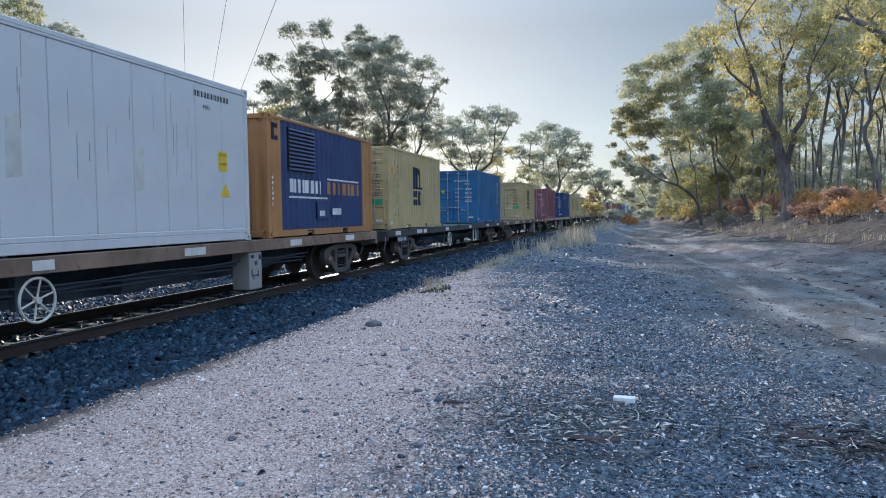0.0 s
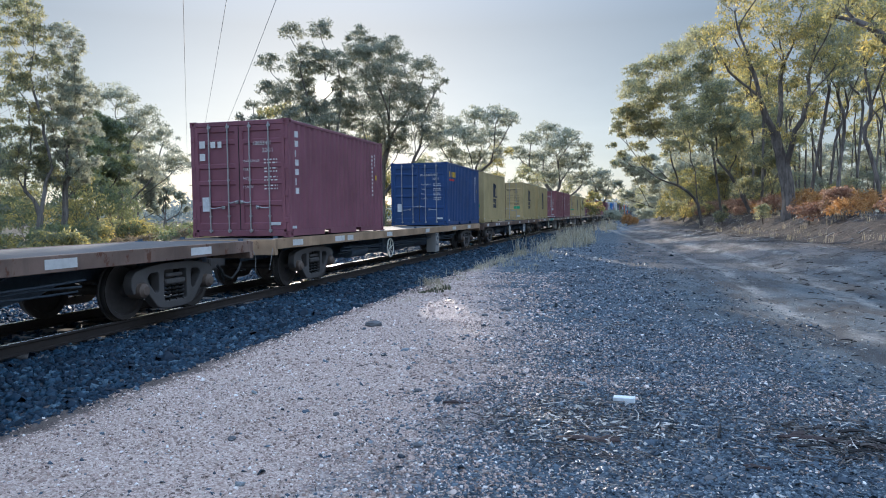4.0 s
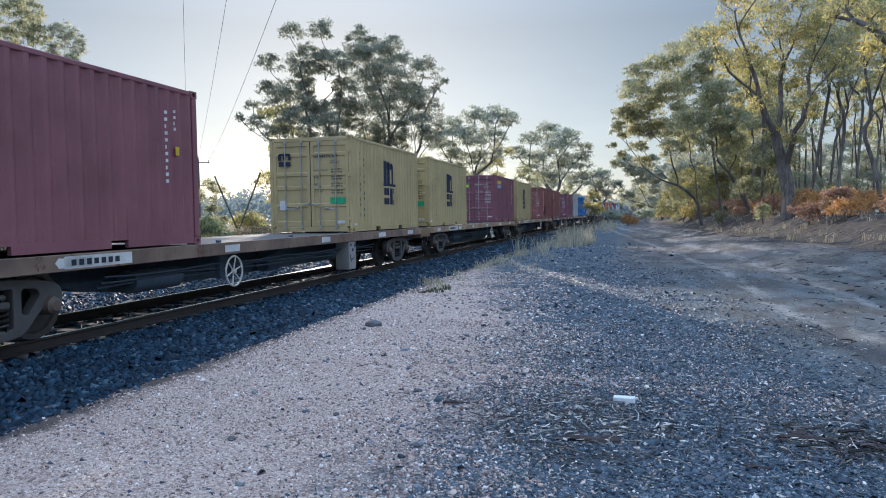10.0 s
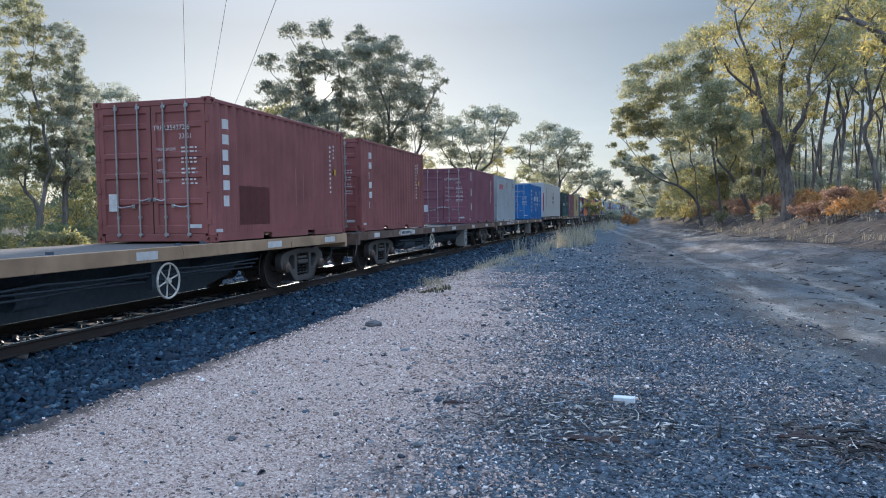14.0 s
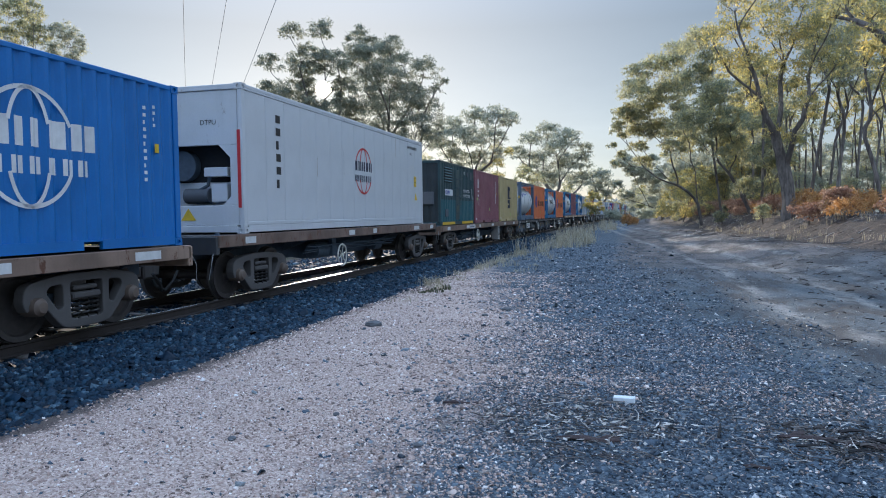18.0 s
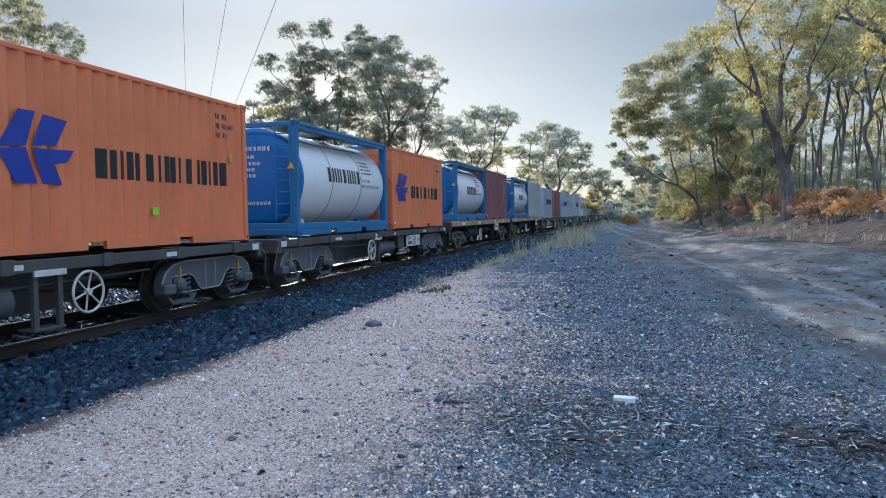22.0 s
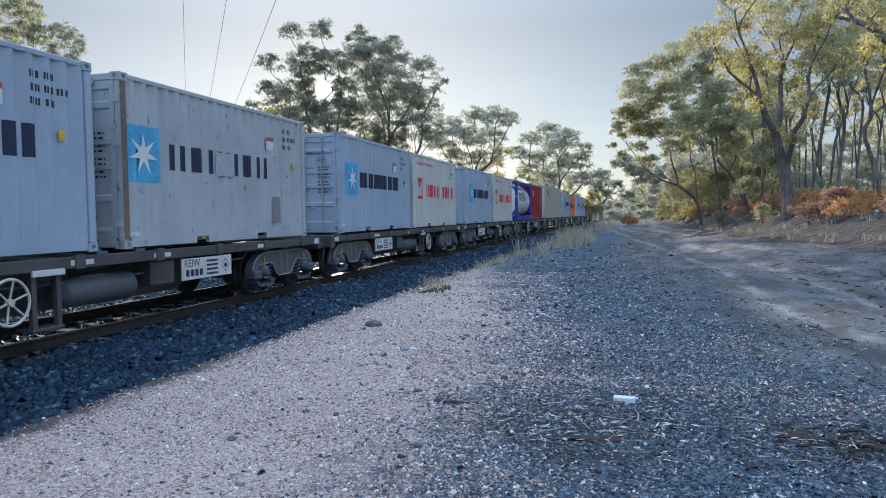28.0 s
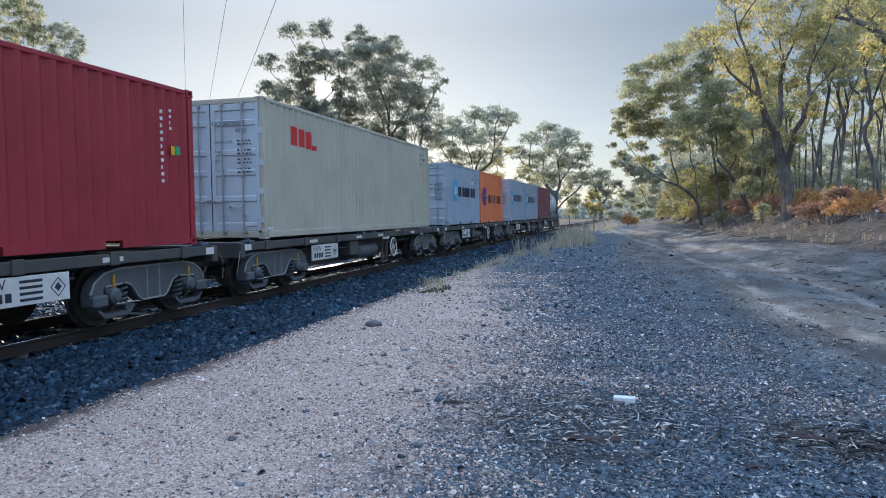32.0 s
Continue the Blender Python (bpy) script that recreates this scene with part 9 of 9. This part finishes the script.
def build_stones():
    rng = np.random.default_rng(21)

    def bed_z(xl):
        return np.interp(xl, [-5.6, -4.4, -1.75, -1.2, 1.2, 1.72, 3.1], [-0.05, 0.0, 0.055, 0.075, 0.075, 0.055, -0.03])
    # ballast: dense where it is seen close, thinner far along the track
    out, sz = [], []
    for s0, s1, n, size in ((2.5, 9, 14000, 0.050), (9, 16, 12500, 0.053), (16, 30, 10000, 0.068), (30, 60, 5200, 0.09)):
        s = rng.uniform(s0, s1, n)
        xl = np.where(rng.random(n) < 0.72, np.minimum(rng.uniform(1.0, 3.3, n), 3.06 + rng.normal(0, 0.07, n)), rng.uniform(-5.3, 1.0, n))
        x = TRACK_X + s * s / (2 * RADIUS) + xl
        z = bed_z(xl) + rng.uniform(-0.01, 0.03, n)
        keep = ~((np.abs(np.abs(xl) - 0.75) < 0.10))
        out.append(np.stack([x, s, z], 1)[keep])
        sz.append((size * rng.lognormal(-0.05, 0.34, n))[keep])
    stones("ballast_stones", np.concatenate(out), np.concatenate(sz), BALLAST_STONE, "dark blue-grey angular ballast stones", 2)
    # pink granite chips
    out, sz = [], []
    for y0, y1, n, size in ((3.6, 7, 19000, 0.0125), (7, 12, 14000, 0.0172), (12, 22, 6000, 0.027)):
        y = rng.uniform(y0, y1, n)
        x = np.where(rng.random(n) < 0.10, rng.uniform(-1.5, 1.9, n), np.minimum(rng.uniform(-5.3, 0.6, n), rng.normal(-1.3, 0.75, n) + 0.4 * np.sin(y * 1.9))) - np.maximum(y - 11, 0) * 0.15
        x = np.maximum(x, -5.3 + rng.uniform(0, 0.5, n))
        out.append(np.stack([x, y, ground_height(x, y) + 0.002], 1))
        sz.append(size * rng.lognormal(0, 0.38, n))
    # thin drifts of the same chips over the dark gravel
    for cx, cy, sx, sy, n in ((-0.6, 7.9, 0.8, 0.5, 2000), (0.9, 7.7, 0.9, 0.35, 1600), (-0.2, 9.8, 0.9, 0.8, 1500), (2.1, 7.2, 0.5, 0.3, 600), (1.2, 10.5, 0.7, 1.0, 800)):
        x, y = rng.normal(cx, sx, n), np.maximum(rng.normal(cy, sy, n), 3.9)
        out.append(np.stack([x, y, ground_height(x, y) + 0.003], 1))
        sz.append(0.0125 * rng.lognormal(0, 0.35, n))
    stones("granite_chips", np.concatenate(out), np.concatenate(sz), PINK_STONE, "fine crushed pinkish granite chips", 3, 0.6)
    out, sz = [], []
    for y0, y1, n, size in ((3.8, 7, 17000, 0.018), (7, 12, 15000, 0.022), (12, 24, 10000, 0.031), (24, 44, 3500, 0.05)):
        y = rng.uniform(y0, y1, n)
        x = np.where(rng.random(n) < 0.016, rng.uniform(-5.2, -1.0, n), rng.normal(0.6, 1.15, n) - 0.03 * (y - 5) - rng.uniform(0, 0.2, n) * np.maximum(y - 10, 0))
        x = x + 0.35 * np.sin(y * 1.7) + 0.25 * np.sin(y * 4.1 + 1)
        out.append(np.stack([x, y, ground_height(x, y) + 0.003], 1))
        sz.append(size * rng.lognormal(0, 0.42, n))
    stones("dark_gravel", np.concatenate(out), np.concatenate(sz), DARK_STONE, "dark grey flat gravel", 4, 0.3)
    n = 60
    y = rng.uniform(3.8, 16, n)
    x = rng.uniform(-4.8, 2.6, n)
    stones("scattered_stones", np.stack([x, y, ground_height(x, y) + 0.012], 1), rng.lognormal(np.log(0.042), 0.35, n), DARK_STONE, "scattered larger grey stones", 5, 0.6)
    n = 5000
    y = rng.uniform(12, 60, n)
    x = rng.uniform(1.5, 13, n) + 0.02 * y
    stones("road_pebbles", np.stack([x, y, ground_height(x, y) + 0.004], 1), rng.lognormal(np.log(0.017), 0.4, n), DARK_STONE, "pebbles and crumbs on the dirt road", 6, 0.4)
    out = []
    for y0, y1, n, ln in ((3.9, 8, 2600, 0.05), (8, 16, 2600, 0.08), (16, 34, 2600, 0.14), (24, 50, 6000, 0.16)):
        y = rng.uniform(y0, y1, n)
        x = rng.uniform(-1.6, 7.5, n) - 0.05 * np.maximum(y - 10, 0) if ln < 0.16 else bank_edge(y) + rng.uniform(-1.5, 6, n)
        pp = np.stack([x, y, ground_height(x, y) + 0.008], 1)
        q = leaves(pp, rng, ln, ln * 0.3, 0.0)
        q[:, :, 2] = pp[:, None, 2] + (q[:, :, 2] - pp[:, None, 2]) * 0.12
        out.append(q)
    for cx, cy, sx, sy, n in ((-0.45, 6.25, 0.55, 0.5, 1500), (1.75, 6.1, 0.5, 0.35, 1100), (0.7, 7.2, 1.0, 0.5, 900), (-1.3, 8.6, 0.8, 0.6, 500)):
        x, y = rng.normal(cx, sx, n), np.maximum(rng.normal(cy, sy, n), 4.2)
        pp = np.stack([x, y, ground_height(x, y) + rng.uniform(0.006, 0.03, n)], 1)
        q = leaves(pp, rng, 0.075, 0.02, 0.0)
        q[:, :, 2] = pp[:, None, 2] + (q[:, :, 2] - pp[:, None, 2]) * 0.25
        out.append(q)
    tagged(new("bark_flakes", quads_mesh("bark_flakes", np.concatenate(out), BARK_FLAKE)), "thin dark bark flakes and dead leaves on gravel and road", "litter", kind="stuff")


build_stones()


def sticks(name, pts, lens, rad, material, label, seed, category="litter"):
    """Thin bent sticks lying about, four-sided."""
    rng = np.random.default_rng(seed)
    v, f = [], []
    for (x, y), l, r in zip(pts, lens, rad):
        a = rng.uniform(0, np.pi)
        dx, dy = math.cos(a) * l / 2, math.sin(a) * l / 2
        bx, by = -dy * rng.uniform(-0.25, 0.25), dx * rng.uniform(-0.25, 0.25)
        line = [(x - dx, y - dy), (x + bx, y + by), (x + dx, y + dy)]
        b0 = len(v)
        for k, (px, py) in enumerate(line):
            z = gh(px, py) + r + (0.012 if k == 1 else 0.004) + rng.uniform(0, 0.02)
            rr = r * (1.0, 0.9, 0.45)[k]
            nx, ny = -math.sin(a) * rr, math.cos(a) * rr
            v += [(px + nx, py + ny, z), (px, py, z + rr), (px - nx, py - ny, z), (px, py, z - rr)]
        for k in range(2):
            for j in range(4):
                f.append((b0 + k * 4 + j, b0 + k * 4 + (j + 1) % 4, b0 + k * 4 + 4 + (j + 1) % 4, b0 + k * 4 + 4 + j))
        f += [(b0 + 3, b0 + 2, b0 + 1, b0), (b0 + 8, b0 + 9, b0 + 10, b0 + 11)]
    me = bpy.data.meshes.new(name)
    me.from_pydata(v, [], f)
    me.materials.append(material)
    return tagged(new(name, me), label, category, kind="stuff")


def build_litter():
    rng = np.random.default_rng(31)
    n = 380
    c = rng.choice(3, n, p=[0.35, 0.30, 0.35])
    cx, cy, sx, sy = np.array([-0.4, 1.6, 0.7])[c], np.array([6.2, 6.0, 8.5])[c], np.array([0.45, 0.4, 1.6])[c], np.array([0.5, 0.35, 2.4])[c]
    pts = np.stack([rng.normal(cx, sx), np.clip(rng.normal(cy, sy), 3.9, 16)], 1)
    sticks("fallen_twigs", pts, rng.uniform(0.05, 0.36, n), rng.uniform(0.002, 0.006, n), BARK_BIT, "dry twigs and bark strips on the gravel", 32)
    n = 800
    y = rng.uniform(22, 56, n)
    x = bank_edge(y) + rng.uniform(-1.2, 7.5, n)
    sticks("bank_litter", np.stack([x, y], 1), rng.lognormal(np.log(0.3), 0.6, n), rng.uniform(0.006, 0.02, n), BARK_BIT, "fallen sticks and bark on the bank", 33)
    # dark sticks, bark and charcoal scattered over the dirt road
    n = 380
    y = rng.uniform(8.0, 27.0, n)
    x = rng.uniform(1.6, 7.0, n) + y * 0.12
    near = rng.normal([1.75, 6.1], [0.45, 0.22], (60, 2))
    pts = np.concatenate([np.stack([x, y], 1), near])
    sticks("road_litter", pts, rng.lognormal(np.log(0.13), 0.6, len(pts)), rng.uniform(0.004, 0.016, len(pts)), CHAR_BIT, "dark sticks and charred bark on the dirt road", 34)
    # dry curled leaves on the gravel
    n = 1600
    y = rng.uniform(3.9, 13, n)
    x = np.where(rng.random(n) < 0.7, rng.normal(0.3, 1.1, n), rng.uniform(-4.8, 3.0, n))
    p = np.stack([x, y, ground_height(x, y) + 0.012], 1)
    q = leaves(p, rng, 0.07, 0.02, 0.0)
    q[:, :, 2] = p[:, None, 2] + (q[:, :, 2] - p[:, None, 2]) * 0.18
    chip = rng.normal([-0.35, 6.35], [0.42, 0.38], (130, 2))
    chip = np.concatenate([chip, rng.normal([-0.5, 5.9], [0.5, 0.3], (70, 2)), rng.normal([1.7, 6.1], [0.5, 0.3], (60, 2)), np.stack([rng.uniform(-0.5, 6.0, 160), rng.uniform(6.5, 17.0, 160)], 1)])
    p = np.stack([chip[:, 0], chip[:, 1], ground_height(chip[:, 0], chip[:, 1]) + 0.02], 1)
    w = leaves(p, rng, 0.10, 0.032, 0.0)
    w[:, :, 2] = p[:, None, 2] + (w[:, :, 2] - p[:, None, 2]) * 0.3
    tagged(new("bark_chips", quads_mesh("bark_chips", w, leaf_mat("pale_bark_chip", [(0.0, (0.36, 0.33, 0.29)), (1.0, (0.80, 0.78, 0.74))], 0.1))), "pale splintered bark chips on dark litter", "litter", kind="stuff")
    tagged(new("fallen_leaves", quads_mesh("fallen_leaves", q, leaf_mat("fallen_leaf", [(0.0, (0.16, 0.10, 0.06)), (0.5, (0.38, 0.30, 0.22)), (1.0, (0.66, 0.62, 0.56))], 0.1))), "dry pale gum leaves on the gravel", "leaves", kind="stuff")


build_litter()


def lump(name, x, y, sx, sy, sz, rz, material, label, category, seed, cuts=2):
    """An uneven lump: a subdivided block pushed about by noise."""
    bm = bmesh.new()
    bmesh.ops.create_icosphere(bm, subdivisions=cuts + 1, radius=1)
    for v in bm.verts:
        k = 1 + 0.22 * noise.noise(v.co * 1.7 + Vector((seed, 0, 0))) + 0.08 * noise.noise(v.co * 5 + Vector((0, seed, 0)))
        v.co = Vector((v.co.x * sx * k, v.co.y * sy * k, v.co.z * sz * k))
    me = bpy.data.meshes.new(name)
    bm.to_mesh(me)
    bm.free()
    me.materials.append(material)
    ob = tagged(new(name, me), label, category)
    ob.matrix_basis = pose(x, y, gh(x, y) + sz * 0.55, 0, 0, rz)
    return ob


def build_small():
    rock = plain("grey_rock", (0.12, 0.125, 0.135), 0.8, 0, 0.35, 14, 0.5)
    lump("rock", -4.11, 11.1, 0.15, 0.10, 0.055, 20, rock, "dark grey rock on the pink gravel", "rock", 3)
    for i, (x, y, s) in enumerate(((-2.23, 13.45, 0.11), (-2.5, 12.6, 0.07), (-1.6, 5.3, 0.055), (-3.2, 5.2, 0.05), (-2.1, 7.0, 0.05), (1.9, 4.9, 0.06), (0.55, 5.0, 0.05), (-2.6, 6.0, 0.045))):
        lump("rock", x, y, s, s * 0.7, s * 0.4, i * 40, rock, "grey rock lying on the gravel", "rock", 5 + i, 1)
    # a small white foam block dropped by the road
    foam = plain("white_foam", (0.80, 0.84, 0.88), 0.6, 0, 0.06, 30, 0.1)
    b = tagged(new("foam_block"), "white foam block lying on the dark gravel", "litter")
    b.matrix_basis = pose(-0.02, 6.93, gh(-0.02, 6.93) + 0.004, 0, 0, -4)
    part("block", Geo().box(-0.10, -0.05, 0, 0.10, 0.05, 0.05, 0.006), foam, b)
    part("lid_edge", Geo().box(0.085, -0.052, 0.0, 0.103, 0.052, 0.054, 0.004), foam, b)
    # two curled strips of brown bark
    bark = bark_mat("red_brown_bark", (0.034, 0.022, 0.022), (0.085, 0.055, 0.052))
    for x, y, l, r, a in ((-0.30, 5.68, 0.5, 0.05, 8), (-0.12, 5.78, 0.2, 0.04, 40), (1.55, 6.05, 0.75, 0.045, -6), (1.35, 6.2, 0.22, 0.05, 60), (1.85, 5.95, 0.5, 0.04, -14), (-1.55, 6.55, 0.34, 0.035, 15), (0.9, 5.35, 0.18, 0.03, 5)):
        g = Geo()
        n = 9
        v = []
        for i in range(7):
            t = i / 6 - 0.5
            for k in range(n):
                w = math.pi * (0.1 + 0.8 * k / (n - 1))
                rr = r * (1 - 0.5 * abs(t)) * (1 + 0.15 * math.sin(i * 2.1 + k))
                v.append((t * l, math.cos(w) * rr, math.sin(w) * rr * 0.6 + 0.01 * math.sin(i)))
        f = [(i * n + k, i * n + k + 1, (i + 1) * n + k + 1, (i + 1) * n + k) for i in range(6) for k in range(n - 1)]
        me = g.add(v, f).mesh("bark_strip", bark, True)
        ob = tagged(new("bark_strip", me), "curled strip of red-brown bark on gravel", "bark")
        sol = ob.modifiers.new("thickness", "SOLIDIFY")
        sol.thickness = 0.006
        ob.matrix_basis = pose(x, y, gh(x, y) + 0.002, 0, 0, a)


build_small()


def build_power_line():
    wood = plain("grey_weathered_pole_timber", (0.16, 0.14, 0.125), 0.85, 0, 0.3, 6, 0.4)
    d = Vector((-math.sin(radians(34.3)), math.cos(radians(34.3)), 0))
    side = Vector((d.y, -d.x, 0))
    feet = [d * 105 + side * 1.45, d * -18 + side * 1.45]
    tops = []
    for p in feet:
        pole = tagged(new("power_pole"), "grey timber power pole with two crossarms", "power pole", "power poles")
        pole.matrix_basis = pose(p.x, p.y, gh(p.x, p.y) - 0.1, 0, 0, 34.3)
        part("shaft", Geo().tube([(0, 0, 0), (0.05, 0, 5), (0, 0, 10.2)], [0.17, 0.14, 0.11], 12), wood, pole, smooth=True)
        part("crossarm", Geo().box(-1.5, -0.16, 9.55, 1.5, -0.06, 9.67, 0.01), wood, pole)
        part("crossarm", Geo().box(-1.25, -0.16, 6.4, 1.25, -0.06, 6.5, 0.01), wood, pole)
        for x, z in ((-1.42, 9.67), (0.0, 10.2), (1.42, 9.67)):
            part("insulator", Geo().lathe("z", (x, -0.11 if x else 0, z), [(0.02, 0), (0.07, 0.05), (0.05, 0.1), (0.07, 0.15), (0.05, 0.2), (0.07, 0.25), (0.02, 0.3)], 10), plain("brown_porcelain", (0.2, 0.16, 0.14), 0.3), pole, smooth=True)
        tops.append([p + side * x + Vector((0, 0, z + 0.2)) for x, z in ((-1.42, 9.67), (0.0, 10.2), (1.42, 9.67))])
    wire = plain("dull_wire", (0.42, 0.42, 0.43), 0.8, 0.0)
    for k in range(3):
        a, b = tops[0][k], tops[1][k]
        pts = [a.lerp(b, t) - Vector((0, 0, 1.1 * 4 * t * (1 - t))) for t in np.linspace(0, 1, 41)]
        w = tagged(new("power_line"), "thin overhead power line wire", "wire", "power line wires", "structure")
        part("wire", Geo().tube(pts, 0.010, 5), wire, w, smooth=True)
    # two thin poles leaning apart behind the track
    for x0, y0, x1, y1, h in ((-24.6, 41.2, -25.7, 40.6, 4.5), (-24.4, 41.4, -23.2, 42.0, 4.75)):
        p = tagged(new("leaning_pole"), "thin grey pole leaning out of the grass", "pole", "leaning poles")
        part("shaft", Geo().tube([(x0 - (x1 - x0) * 0.4, y0 - (y1 - y0) * 0.4, -0.1), (x1, y1, h)], [0.06, 0.05], 8), wood, p, smooth=True)


build_power_line()

# ---- movement: the whole train runs along the curve towards the camera ----
SPEED = 11.903


def motions():
    times = [2.0 * i for i in range(17)]
    for ob, u in MOVING:
        z = ob.location.z
        walk(ob, [(t, track_pose(u - SPEED * t, z)) for t in times])
    spin = -math.degrees(SPEED / 0.46)
    steps = [i / FPS for i in range(32 * FPS + 1)]
    first = {}
    for w in WHEELS:
        y = round(w.location.y, 3)
        if y not in first:
            loc = w.location.copy()
            walk(w, [(t, pose(loc.x, loc.y, loc.z, -spin * t)) for t in steps])
            first[y] = w
        else:
            w.rotation_mode = "QUATERNION"
            w.animation_data_create()
            w.animation_data.action = first[y].animation_data.action
            w.animation_data.action_slot = first[y].animation_data.action_slot


motions()
